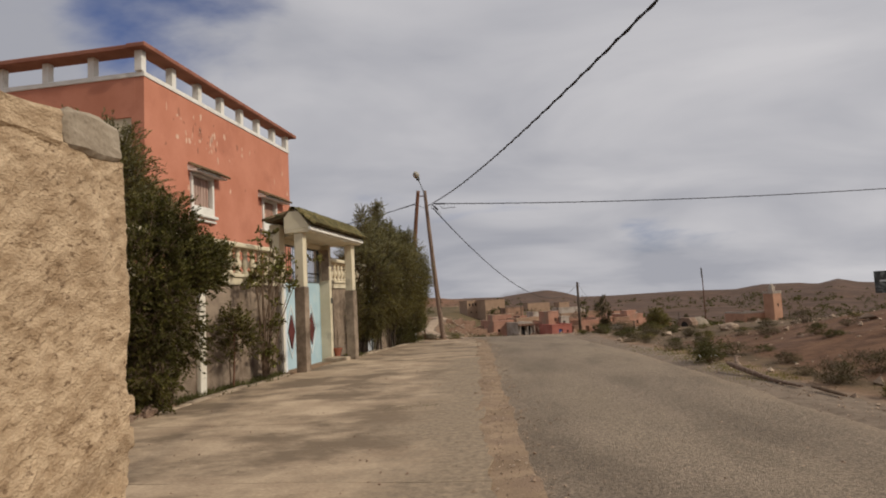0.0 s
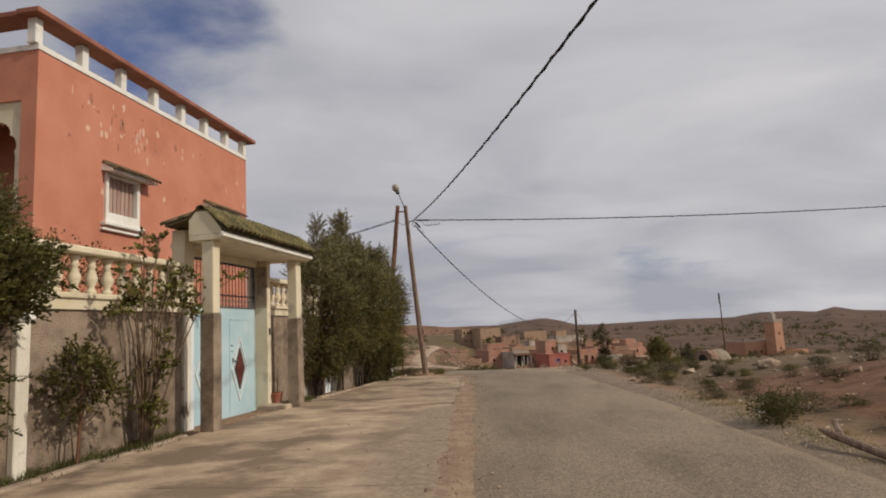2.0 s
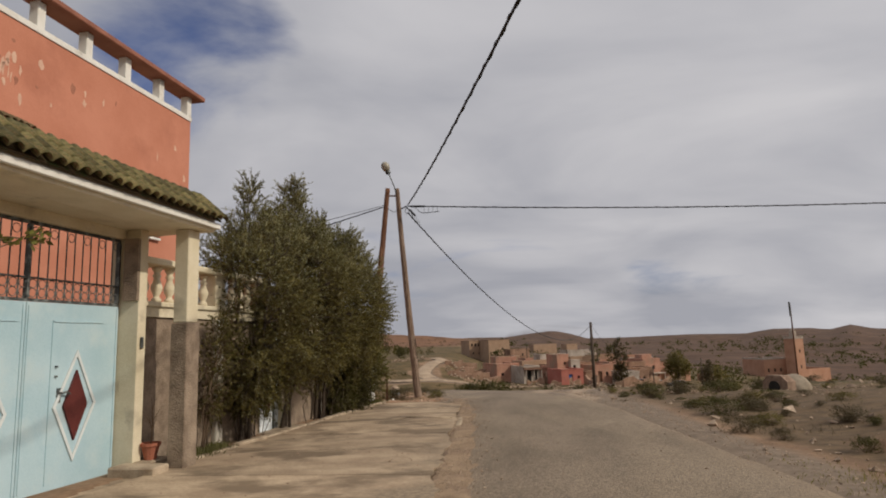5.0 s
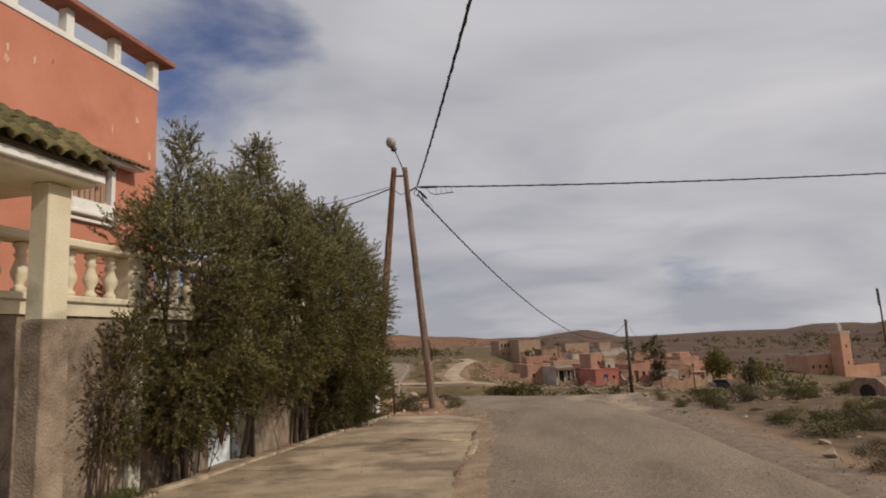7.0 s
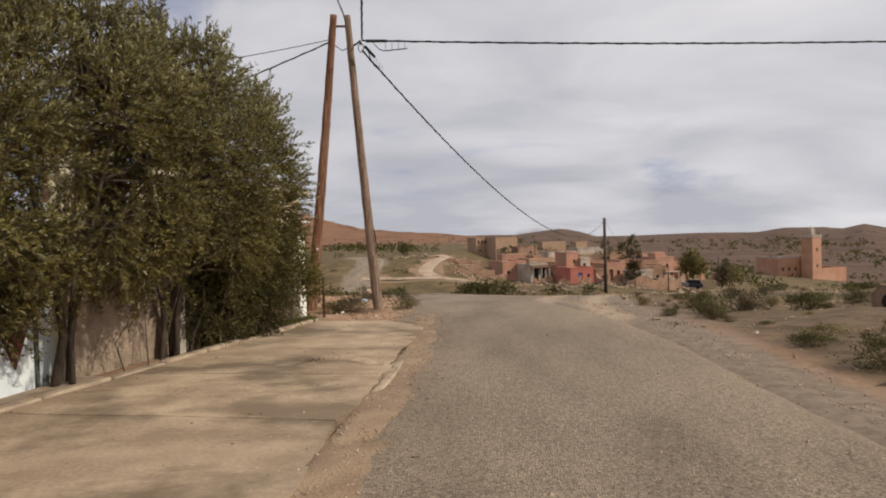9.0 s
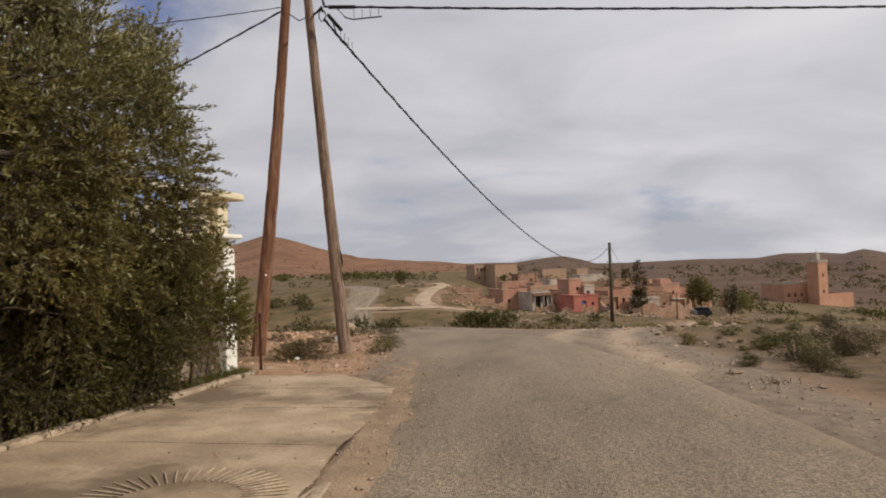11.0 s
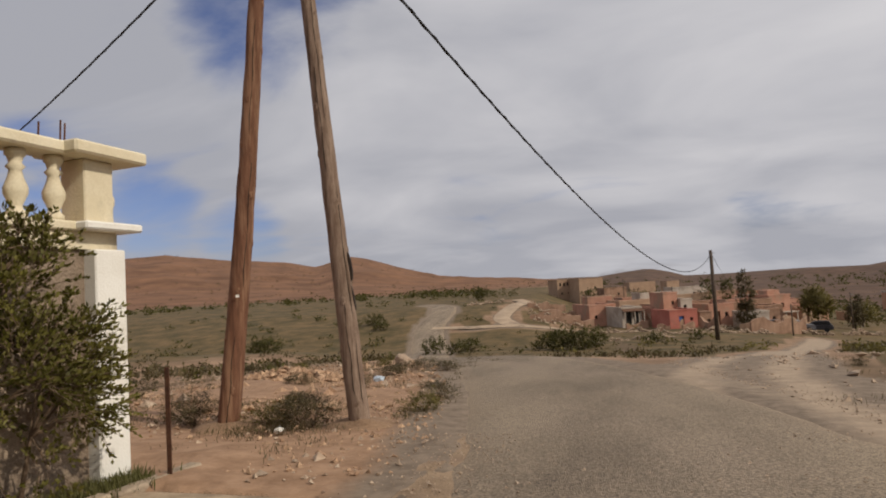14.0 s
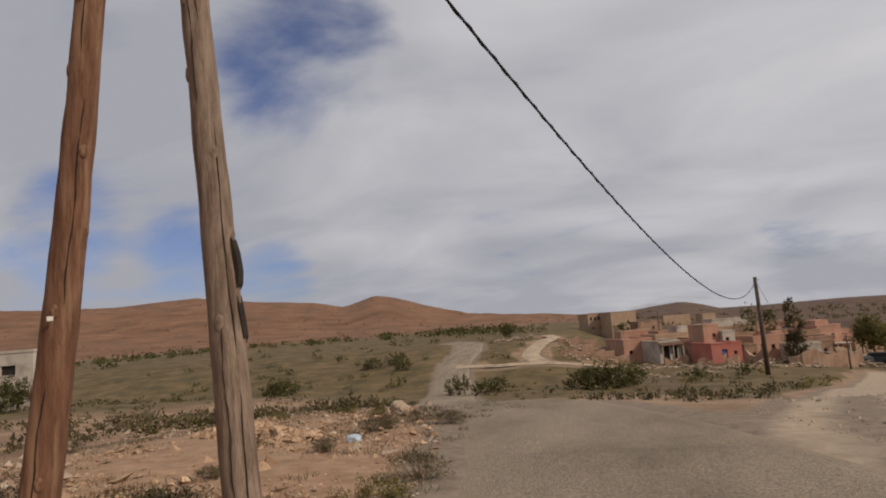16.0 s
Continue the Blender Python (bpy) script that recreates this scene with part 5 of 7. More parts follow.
def olive(y, x, top, r, seed, low=1.0, tall=(), tufts=70, twigs=34, hang=0.0, label="dense grey-green olive tree rooted in the kerb strip"):
    """An olive of several stems, its crown in separate tufts of leafy twigs; tall lists upright leaders (dx, dy, z)."""
    rng = np.random.default_rng(seed)
    rnd = random.Random(seed)
    foot = thing("olive_tree", at_yard(x, y), label, "tree", "street olives")
    mid = Vector((hang, 0, (top + low) / 2))
    half = (top - low) / 2
    ts = []
    while len(ts) < tufts:
        u, a, w = rnd.uniform(-1, 1), rnd.uniform(0, 6.28), rnd.uniform(0.25, 1.0) ** 0.5
        w *= (1 - max(0, u) ** 3) ** 0.5 * (1 - 0.25 * max(0, -u) ** 2)
        w *= 1 + 0.3 * noise.noise(Vector((1.6 * math.cos(a), 1.6 * math.sin(a), 2.2 * u + seed)))
        ts.append((mid.x + 0.88 * r * w * math.cos(a), 0.96 * r * w * math.sin(a), mid.z + 0.93 * half * u + 0.15 * math.sin(3 * a + seed), rnd.uniform(0.2, 0.36)))
    for dx, dy, z in tall:
        for k in range(5):
            ts.append((dx + rnd.uniform(-0.12, 0.12), dy + rnd.uniform(-0.14, 0.14), z - 0.22 * k - 0.2, 0.12 + 0.05 * k))
    shoots = [(rnd.uniform(-0.7, 0.7) * r, rnd.uniform(-0.8, 0.8) * r, top - rnd.uniform(0.35, 0.75), rnd.uniform(0.35, 0.75)) for _ in range(16)]
    shoots += [(dx + rnd.uniform(-0.2, 0.2), dy + rnd.uniform(-0.22, 0.22), z - rnd.uniform(0.3, 0.8), rnd.uniform(0.35, 0.6)) for dx, dy, z in tall for _ in range(9)]
    q, lines, nrm = sprays(rng, ts, twigs, 24, 0.34, 0.062, 0.017, mid, 0.22, 0.9, shoots)
    # paler leaves higher up put the brightness of the lit top into colour
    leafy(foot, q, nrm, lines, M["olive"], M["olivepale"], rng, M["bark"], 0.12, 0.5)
    bm = bmesh.new()
    joints = []
    for k in range(3):
        a = 2.1 * k + rnd.uniform(-0.4, 0.4)
        p = [(0.10 * math.cos(a), 0.16 * math.sin(a), -0.15)]
        for j in range(1, 7):
            s = j / 6
            p.append((hang * s + r * 0.42 * s * math.cos(a) + rnd.uniform(-0.07, 0.07), r * 0.5 * s * math.sin(a) + rnd.uniform(-0.07, 0.07), s * (top - 0.9)))
        r0 = rnd.uniform(0.035, 0.06)
        tube(bm, p, [r0 * (1 - 0.12 * j) for j in range(7)], 8)
        joints += [Vector(v) for v in p[2:]]
    part("trunk", bm, M["bark"], foot, smooth=True)
    lm = bmesh.new()
    for t in ts:
        p = Vector(t[:3])
        j = min(joints, key=lambda e: (e - p).length + max(0, e.z - p.z) * 2)
        tube(lm, [j, j.lerp(p, 0.5) + Vector((rnd.gauss(0, 0.05), rnd.gauss(0, 0.05), 0.04)), p], [0.017, 0.011, 0.006], 5)
    part("limb", lm, M["bark"], foot)["kind"] = "stuff"
    return foot


olive(6.45, -0.5, 4.15, 1.12, 21, 0.85, ((0.15, -0.15, 4.95), (0.1, 0.4, 4.5)), 104, 28, hang=0.15)
olive(8.2, -0.5, 4.45, 1.25, 22, 1.1, ((0.1, 0.15, 5.6), (0.0, 0.7, 5.45), (0.1, -0.3, 4.9)), 118, 30, hang=0.3)
olive(10.1, -0.5, 4.7, 1.30, 23, 1.05, ((0.1, -0.5, 5.0),), 118, 30, hang=0.22)
olive(11.9, -0.6, 4.55, 1.25, 24, 0.95, ((0.2, 0.9, 4.75),), 118, 30, hang=0.1)
olive(11.3, -2.0, 5.0, 1.3, 28, 2.2, (), 50, label="grey-green olive tree rising behind the garden wall")


def thicket(y, x, seed, label, name="undergrowth", h=1.5, n=12, leaves=26, wide=0.5, low=2):
    """Bare twiggy stems below the crowns, with dark leaves here and there."""
    rng = random.Random(seed)
    bm = bmesh.new()
    tips = []
    for k in range(n):
        a, b = rng.uniform(-0.22, 0.25), rng.uniform(-wide, wide)
        p = [(a, b, -0.1)]
        for j in range(1, 5):
            p.append((p[-1][0] + rng.uniform(-0.12, 0.15), p[-1][1] + rng.uniform(-0.24, 0.24), h * j / 4 + rng.uniform(-0.08, 0.08)))
        tube(bm, p, [0.009, 0.008, 0.007, 0.005, 0.003], 5)
        tips += p[low:]
    foot = thing(name, at_yard(x, y), label, "shrub")
    part("stem", bm, M["bark"], foot)
    nrg = np.random.default_rng(seed)
    ts = [(*rng.choice(tips), 0.2) for _ in range(leaves)]
    q, lines, nrm = sprays(nrg, ts, 9, 15, 0.28, 0.055, 0.02, (0, 0, 0.7), 0.1, 1.0)
    new("foliage", fast_mesh("foliage", q, 4, M["shrub"], nrm)).parent = foot
    ob = new("twig_work", twig_mesh(lines, 0.004, M["bark"]))
    ob.parent = foot
    ob["kind"] = "stuff"


for k, (y, n, lv, wd, low) in enumerate(((6.1, 8, 52, 0.35, 2), (6.8, 8, 52, 0.4, 2), (9.4, 3, 4, 0.4, 2), (10.3, 4, 14, 0.4, 2), (10.9, 8, 95, 0.35, 1), (11.5, 9, 130, 0.35, 1), (12.1, 9, 130, 0.35, 1), (12.5, 7, 70, 0.25, 1))):
    thicket(y, -0.42, 40 + k, "dark twiggy undergrowth of shoots beneath olive trees", n=n, leaves=lv, wide=wd, low=low)

rs_ = random.Random(88)
lg_ = thing("leggy_shrub", at_yard(-0.45, 4.95), "leggy brown-green shrub against the garden wall", "shrub")
bm, ts = bmesh.new(), []
for k in range(6):
    a, top_ = rs_.uniform(-0.5, 1.0), rs_.uniform(1.6, 3.3)
    tip = (rs_.uniform(-0.05, 0.35), a + 0.35, top_)
    line = [(0, 0.04 * k - 0.1, -0.1), (0.15 * tip[0], 0.12 * a, 0.35 * top_), (0.5 * tip[0], 0.45 * tip[1], 0.72 * top_), tip]
    tube(bm, line, [0.016, 0.013, 0.009, 0.004], 5)
    for j in range(5):
        p = Vector(line[1]).lerp(Vector(line[2]), j / 2) if j < 2 else Vector(line[2]).lerp(Vector(line[3]), (j - 2) / 2)
        side = Vector((rs_.uniform(-0.1, 0.15), rs_.uniform(-0.35, 0.4), rs_.uniform(0.05, 0.25)))
        tube(bm, [p, p + side], [0.007, 0.003], 4)
        ts.append((*(p + side), 0.12))
part("trunk", bm, M["stem"], lg_, smooth=True)
nr_ = np.random.default_rng(67)
q, lines, nrm = sprays(nr_, ts, 15, 13, 0.28, 0.055, 0.022, (0, 0, 1.5), 0.3, 1.0)
leafy(lg_, q, nrm, lines, M["rose"], M["shrub"], nr_, M["stem"], 0.35)



def shrub(name, place, label, ts, twigs, leaves, reach, length, width, stems, seed, leaf, leaf2, middle, share_=0.1, lift=0.25, category="shrub", spread=0.9, wood="stem"):
    """A shrub of bare stems (points, base radius) and tufts of leafy twigs."""
    foot = thing(name, place, label, category)
    rng = np.random.default_rng(seed)
    bm = bmesh.new()
    for pts, r0 in stems:
        tube(bm, pts, [r0 * (1 - 0.7 * k / (len(pts) - 1)) for k in range(len(pts))], 7)
    part("trunk", bm, M[wood], foot, smooth=True)
    joints = [Vector(p) for st_ in stems for p in st_[0][1:]]
    lm = bmesh.new()
    for t in ts:
        p = Vector(t[:3])
        j = min(joints, key=lambda e: (e - p).length + max(0, e.z - p.z))
        if (j - p).length > 0.03:
            tube(lm, [j, j.lerp(p, 0.55) + Vector((0.0, 0.0, 0.03)), p], [0.011, 0.008, 0.004], 5)
    part("limb", lm, M[wood], foot)["kind"] = "stuff"
    q, lines, nrm = sprays(rng, ts, twigs, leaves, reach, length, width, middle, lift, spread)
    leafy(foot, q, nrm, lines, M[leaf], M[leaf2], rng, M[wood], share_)
    return foot


def scatter_tufts(lobes, n, seed, r0, r1):
    """Tuft places over the outer parts of lobes (x, y, z, rx, ry, rz)."""
    rnd = random.Random(seed)
    out = []
    for k in range(n):
        x, y, z, a, b, c = rnd.choices(lobes, [l[3] * l[4] + l[5] * l[4] for l in lobes])[0]
        p = Vector((rnd.gauss(0, 1), rnd.gauss(0, 1), rnd.gauss(0, 1))).normalized() * rnd.uniform(0.3, 1.0) ** 0.5
        out.append((x + 0.9 * a * p.x, y + 0.9 * b * p.y, z + 0.9 * c * p.z, rnd.uniform(r0, r1)))
    return out


# hedge bush by the white corner pillar
hl = [(0.15, 0, 1.05, 0.45, 0.7, 0.8), (0.2, 0.4, 0.8, 0.35, 0.45, 0.7), (0.1, -0.55, 1.4, 0.45, 0.6, 0.8), (0.2, 0.1, 1.8, 0.3, 0.45, 0.4), (0.2, 0.6, 1.2, 0.28, 0.28, 0.5), (0.1, -0.9, 2.1, 0.35, 0.5, 0.5)]
shrub("hedge_bush", at_yard(-0.44, 13.65), "bright green small-leaved hedge bush against the wall", scatter_tufts(hl, 84, 61, 0.14, 0.24), 17, 16, 0.25, 0.046, 0.024, [([(0, 0, -0.1), (0.05, 0.05, 0.8), (0.1, 0, 1.6)], 0.035), ([(0.05, -0.3, -0.1), (0.0, -0.4, 1.0)], 0.03), ([(0.05, 0.25, -0.1), (0.1, 0.35, 0.6), (0.15, 0.4, 1.2)], 0.022)], 61, "hedge", "rose", (0.1, 0, 1.0), 0.1)
# large dark shrub by the south wall, ragged and wider above
sl = [(0.15, -0.25, 2.3, 0.6, 0.85, 0.75), (0.3, 0.45, 2.35, 0.5, 0.6, 0.5), (0.2, -0.55, 1.5, 0.5, 0.55, 0.6), (0.15, 0.0, 2.9, 0.5, 0.75, 0.45), (0.3, 1.0, 2.45, 0.3, 0.4, 0.3), (0.2, -0.6, 0.7, 0.4, 0.4, 0.5), (0.25, 0.2, 1.2, 0.3, 0.35, 0.6)]
shrub("evergreen_shrub", at_yard(-0.45, -4.85), "tall dark evergreen shrub pressed against the garden wall", scatter_tufts(sl, 120, 62, 0.16, 0.30), 26, 20, 0.27, 0.060, 0.026, [([(0, 0, -0.1), (0.05, 0.1, 1.0), (0.1, 0.2, 2.2)], 0.05), ([(0.05, 0.1, -0.1), (0.15, 0.45, 1.0), (0.3, 0.9, 2.1)], 0.035), ([(0, -0.1, -0.1), (0.1, -0.5, 1.2), (0.1, -0.5, 2.2)], 0.04), ([(0.05, -0.2, -0.1), (0.25, -0.55, 0.5), (0.3, -0.7, 1.1)], 0.025)], 62, "shrub", "hedge", (0.1, -0.1, 1.9), 0.12)
ol = [(0, 0, 3.8, 1.05, 1.2, 0.95), (0.3, 0.8, 3.5, 0.75, 0.8, 0.7), (0.2, -0.9, 3.9, 0.8, 0.9, 0.8), (0.1, 0.1, 4.6, 0.7, 0.8, 0.5), (0.3, 1.35, 3.3, 0.45, 0.5, 0.45)]
shrub("olive_tree", at_yard(-2.1, -4.3), "grey-green olive tree rising from the garden", scatter_tufts(ol, 110, 63, 0.2, 0.36), 30, 22, 0.36, 0.064, 0.018, [([(0, 0, -0.1), (0.05, 0, 1.3), (0.0, 0.1, 2.6), (0.1, 0.2, 3.8)], 0.10), ([(0.05, 0, 1.3), (0.1, 0.5, 2.4), (0.2, 0.9, 3.6)], 0.06), ([(0.05, 0, 1.3), (0.1, -0.5, 2.5), (0.15, -0.9, 3.8)], 0.06)], 63, "olive", "olivepale", (0.1, 0, 3.7), 0.25, 0.3, "tree", 0.8, "bark")
# small shrub and leggy rose bush before the wall
shrub("small_shrub", at_yard(-0.38, -2.65), "small dull-green shrub tied to a stake", scatter_tufts([(0.1, 0, 1.2, 0.32, 0.45, 0.35), (0.12, 0.25, 0.95, 0.28, 0.35, 0.3), (0.05, -0.3, 1.0, 0.25, 0.3, 0.28)], 30, 64, 0.10, 0.17), 11, 13, 0.2, 0.058, 0.03, [([(0, 0, -0.1), (0.02, 0.03, 0.5), (0.06, 0.05, 1.1)], 0.02), ([(0, -0.05, -0.1), (0.02, -0.15, 0.5), (0.05, -0.2, 0.8)], 0.014)], 64, "rose", "shrub", (0.1, 0, 1.0), 0.4)
rngs = random.Random(77)
stems, ts = [], []
for k in range(15):
    a = rngs.uniform(-1.5, 1.5)
    tip = (rngs.uniform(-0.1, 0.45), a * 0.62 + rngs.uniform(-0.15, 0.15), rngs.uniform(2.2, 3.45 - 0.3 * abs(a)))
    bend = rngs.uniform(-0.12, 0.12)
    p = [(0.02 * k / 17, 0.06 * a, -0.1), (0.3 * tip[0], 0.25 * tip[1] + bend, 0.4 * tip[2]), (0.65 * tip[0], 0.65 * tip[1] - bend, 0.75 * tip[2]), tip]
    stems.append((p, 0.019))
    for _ in range(3):
        u = rngs.uniform(0.0, 0.45)
        w = Vector(p[3]).lerp(Vector(p[2]), u)
        ts.append((w.x + rngs.uniform(-0.08, 0.08), w.y + rngs.uniform(-0.14, 0.14), w.z + rngs.uniform(-0.05, 0.05), 0.06))
stems.append(([(0, 0.05, -0.1), (0.2, 0.5, 1.3), (0.35, 1.1, 2.3), (0.45, 2.0, 2.75)], 0.02))
ts += [(0.42, 1.75, 2.7, 0.07), (0.45, 2.0, 2.78, 0.07), (0.38, 1.35, 2.5, 0.07), (0.36, 1.15, 2.4, 0.07)]
ts += scatter_tufts([(0.12, 0.1, 0.95, 0.25, 0.32, 0.5), (0.12, -0.05, 0.5, 0.22, 0.28, 0.3), (0.15, 0.2, 1.45, 0.22, 0.28, 0.35)], 20, 5, 0.08, 0.14)
shrub("rose_bush", at_yard(-0.38, -1.28), "tall leggy rose bush with sparse dull leaves", ts, 5, 9, 0.15, 0.075, 0.046, stems, 65, "rose", "yellowleaf", (0.1, 0, 1.2), 0.3, 0.1, spread=1.0)
plant("garden_shrub", at_yard(-1.25, -2.2), [(0, 0, 2.75, 0.3, 0.6, 0.35), (0, 0.9, 2.7, 0.25, 0.35, 0.3), (0, -0.9, 2.8, 0.3, 0.4, 0.35)], "brown-green garden shrub showing through the balusters", "shrub", M["rose"], 240, 9, 0.06, 0.03, 66, [([(0, 0, -0.1), (0, 0.02, 1.3), (0, 0.1, 2.7)], 0.03, 0.01), ([(0, 0.02, 1.3), (0, 0.6, 2.1), (0, 0.9, 2.7)], 0.02, 0.008), ([(0, 0.0, 1.2), (0, -0.6, 2.1), (0, -0.9, 2.7)], 0.02, 0.008)], 20, 0.25, 0.2, wood=M["stem"])
stake = thing("garden_stake", at_yard(-0.32, -2.75), "thin red-brown wooden stake beside a shrub", "stake")
part("rod", tube(bmesh.new(), [(0, 0, -0.1), (0.02, 0.03, 0.6), (0.0, 0.08, 1.25)], [0.02, 0.018, 0.014], 6), M["polered"], stake)


def grass_patch(spots, seed, label, mat, h, name="grass", per=60, spread=0.3):
    rng = np.random.default_rng(seed)
    cs, ws = [], []
    for x, y, s in spots:
        n = int(per * s)
        px, py = x + spread * s * rng.normal(size=n), y + spread * s * rng.normal(size=n)
        cs.append(np.stack([px, py, height(px, py) - 0.02], -1))
        ws.append(np.stack([0.35 * rng.normal(size=n), 0.35 * rng.normal(size=n), np.ones(n)], -1))
    q = leaf_quads(rng, np.concatenate(cs), np.concatenate(ws), h, h * 0.09)
    ob = new(name, fast_mesh(name, q, 4, mat))
    return tagged(ob, label, "grass", kind="stuff")


strip = []
rg = np.random.default_rng(5)
for y in np.concatenate([np.arange(-7.5, -0.4, 0.2), np.arange(13.6, 15.0, 0.05), np.arange(4.0, 5.6, 0.08)]):
    x_, y_ = yard_xy(-0.42 + 0.1 * rg.normal(), float(y))
    strip.append((x_, y_, rg.uniform(0.4, 1.1)))
grass_patch(strip, 6, "green weeds growing in the planting strip", M["grass"], 0.15, per=110, spread=0.13)


# ---- power poles and cables ----
def timber(name, base, top, bow, r0, r1, mat, label, seed, knots, splits):
    """A round timber pole, bent by bow at half its height, with knots and drying splits at the given angles."""
    base, top, bow = Vector(base), Vector(top), Vector(bow)
    p = thing(name, Matrix.Translation(base), label, "utility pole")
    n = 56
    way = top - base

    def axis(s):
        return way * s + bow * (4 * s * (1 - s))

    bm = bmesh.new()
    pts = [axis(k / n) + Vector((noise.noise(Vector((k * 0.3, seed, 5))), noise.noise(Vector((k * 0.3, seed, 8))), 0)) * 0.008 for k in range(n + 1)]
    radii = [r0 + (r1 - r0) * (k / n) + 0.007 * noise.noise(Vector((k * 0.45, seed, 0))) for k in range(n + 1)]
    pts[0] = pts[0] - way.normalized() * 0.3
    tube(bm, pts, radii, 20)
    part("shaft", bm, mat, p, smooth=True)
    for s, a in knots:
        r = r0 + (r1 - r0) * s
        o = Vector((math.cos(a), math.sin(a), 0))
        kb = bmesh.new()
        lathe(kb, [(0.062, -0.030), (0.046, -0.008), (0.030, 0.003), (0.014, 0.006), (0.004, 0.004)], 12)
        kn_ = part("knot", kb, mat, p, smooth=True)
        kn_.matrix_basis = Matrix.Translation(axis(s) + o * (r + 0.004)) @ o.to_track_quat("Z", "Y").to_matrix().to_4x4() @ Matrix.Diagonal((0.75, 1.5, 1, 1))
    for s0, s1, a in splits:
        line = []
        m = 22
        for j in range(m):
            s = s0 + (s1 - s0) * j / (m - 1)
            r = r0 + (r1 - r0) * s
            aa = a + 0.06 * math.sin(j * 0.55 + seed) + 0.02 * math.sin(j * 1.9)
            line.append(axis(s) + Vector((math.cos(aa), math.sin(aa), 0)) * (r - 0.001))
        part("split", tube(bmesh.new(), line, [0.002] + [0.0045 + 0.003 * math.sin(j * 0.8) ** 2 for j in range(m - 2)] + [0.002], 5), M["crack"], p, "dark split in the grain")
    return p


kn = [(0.04 + 0.041 * k + 0.013 * math.sin(k * 4.7), -1.2 + 1.35 * math.sin(k * 2.4)) for k in range(0, 22, 2)]
pr = timber("utility_pole", (2.452, 17.753, -0.62), (1.822, 17.79, 7.42), (-0.039, 0.10, 0), 0.138, 0.085, M["polegrey"], "leaning weathered grey-brown timber power pole", 3, kn, [(0.0, 0.40, -0.62), (0.05, 0.2, -1.35), (0.5, 0.72, -0.9), (0.42, 0.6, -1.5)])
pl = timber("utility_pole", (0.563, 17.772, -0.66), (1.472, 17.69, 7.42), (-0.011, 0.13, 0), 0.150, 0.09, M["polered"], "leaning red-brown timber power pole of a pair", 9, [(s + 0.03, a + 0.3) for s, a in kn], [(0.0, 0.16, -1.2), (0.24, 0.45, -0.7), (0.5, 0.7, -1.1)])
tag = part("number_tag", box(-0.022, 0.022, -0.004, 0.004, -0.018, 0.018), M["white"], pl, "small white tag")
tag.matrix_basis = Matrix.Translation((0.275, -0.10, 1.83)) @ pose(0, 0, 0, 0, 0, 30)
for pts_, z_, x_ in (([(0, 0.02), (0.022, 0.06), (0.036, 0.16), (0.030, 0.30), (0.012, 0.40), (0.0, 0.42), (-0.02, 0.2)], 1.87, -0.062), ([(0, 0.0), (0.022, 0.05), (0.018, 0.2), (0.006, 0.36), (0.0, 0.37), (-0.02, 0.2)], 1.48, -0.034)):
    bk = part("loose_bark", prism(bmesh.new(), pts_, -0.05, 0.05, "y"), M["crack"], pr, "dark strip of loose bark")
    bk.matrix_basis = Matrix.Translation((x_, 0.115, z_)) @ pose(0, 0, 0, 0, -5, 12)
part("cross_tie", tube(bmesh.new(), [(-0.95, -0.03, 7.75), (-0.62, 0.02, 7.75)], 0.03, 6), M["rust"], pr, "iron tie between the pole heads")
part("cross_tie", tube(bmesh.new(), [(-0.98, -0.02, 7.25), (-0.78, 0.0, 7.1), (-0.58, 0.03, 7.2)], 0.012, 5), M["cable"], pr)
lamp = thing("street_lamp", Matrix.Translation((1.80, 17.72, 7.2)), "cloudy glass street lamp bowl on a thin arm", "lamp")
part("arm", tube(bmesh.new(), [(0, 0, 0), (-0.06, -0.04, 0.25), (-0.26, -0.10, 0.78)], 0.022, 7), M["iron"], lamp)
cap = part("cap", lathe(bmesh.new(), [(0.04, -0.02), (0.10, 0.02), (0.10, 0.10), (0.085, 0.12)], 14), M["iron"], lamp, "dark lamp cap")
cap.matrix_basis = Matrix.Translation((-0.27, -0.10, 0.78)) @ pose(0, 0, 0, 8, -22, 0)
bowl = part("bowl", lathe(bmesh.new(), [(0.09, 0.12), (0.15, 0.22), (0.165, 0.32), (0.14, 0.42), (0.08, 0.48), (0.02, 0.50)], 16), M["glassy"], lamp, "cloudy yellowish bowl", smooth=True)
bowl.matrix_basis = cap.matrix_basis


def wire(name, a, b, sag, r, label, wraps=True):
    a, b = Vector(a), Vector(b)
    n = max(16, int((b - a).length / 0.8))
    bm = bmesh.new()
    pts = [a.lerp(b, k / n) - Vector((0, 0, 4 * sag * (k / n) * (1 - k / n))) for k in range(n + 1)]
    foot = thing(name, Matrix.Translation(a), label, "cable")
    pts = [p - a for p in pts]
    tube(bm, pts, r, 6)
    part("conductor", bm, M["cable"], foot, smooth=True)
    if wraps:
        tw = []
        m = min(8 * n, 700)
        for j in range(m + 1):
            s = j / m
            k = min(int(s * n), n - 1)
            p = pts[k].lerp(pts[k + 1], s * n - k)
            ph = j * 0.8
            tw.append(p + Vector((r * math.cos(ph), 0, r * math.sin(ph))))
        part("twist", tube(bmesh.new(), tw, r * 0.6, 4), M["cable"], foot)
    return foot


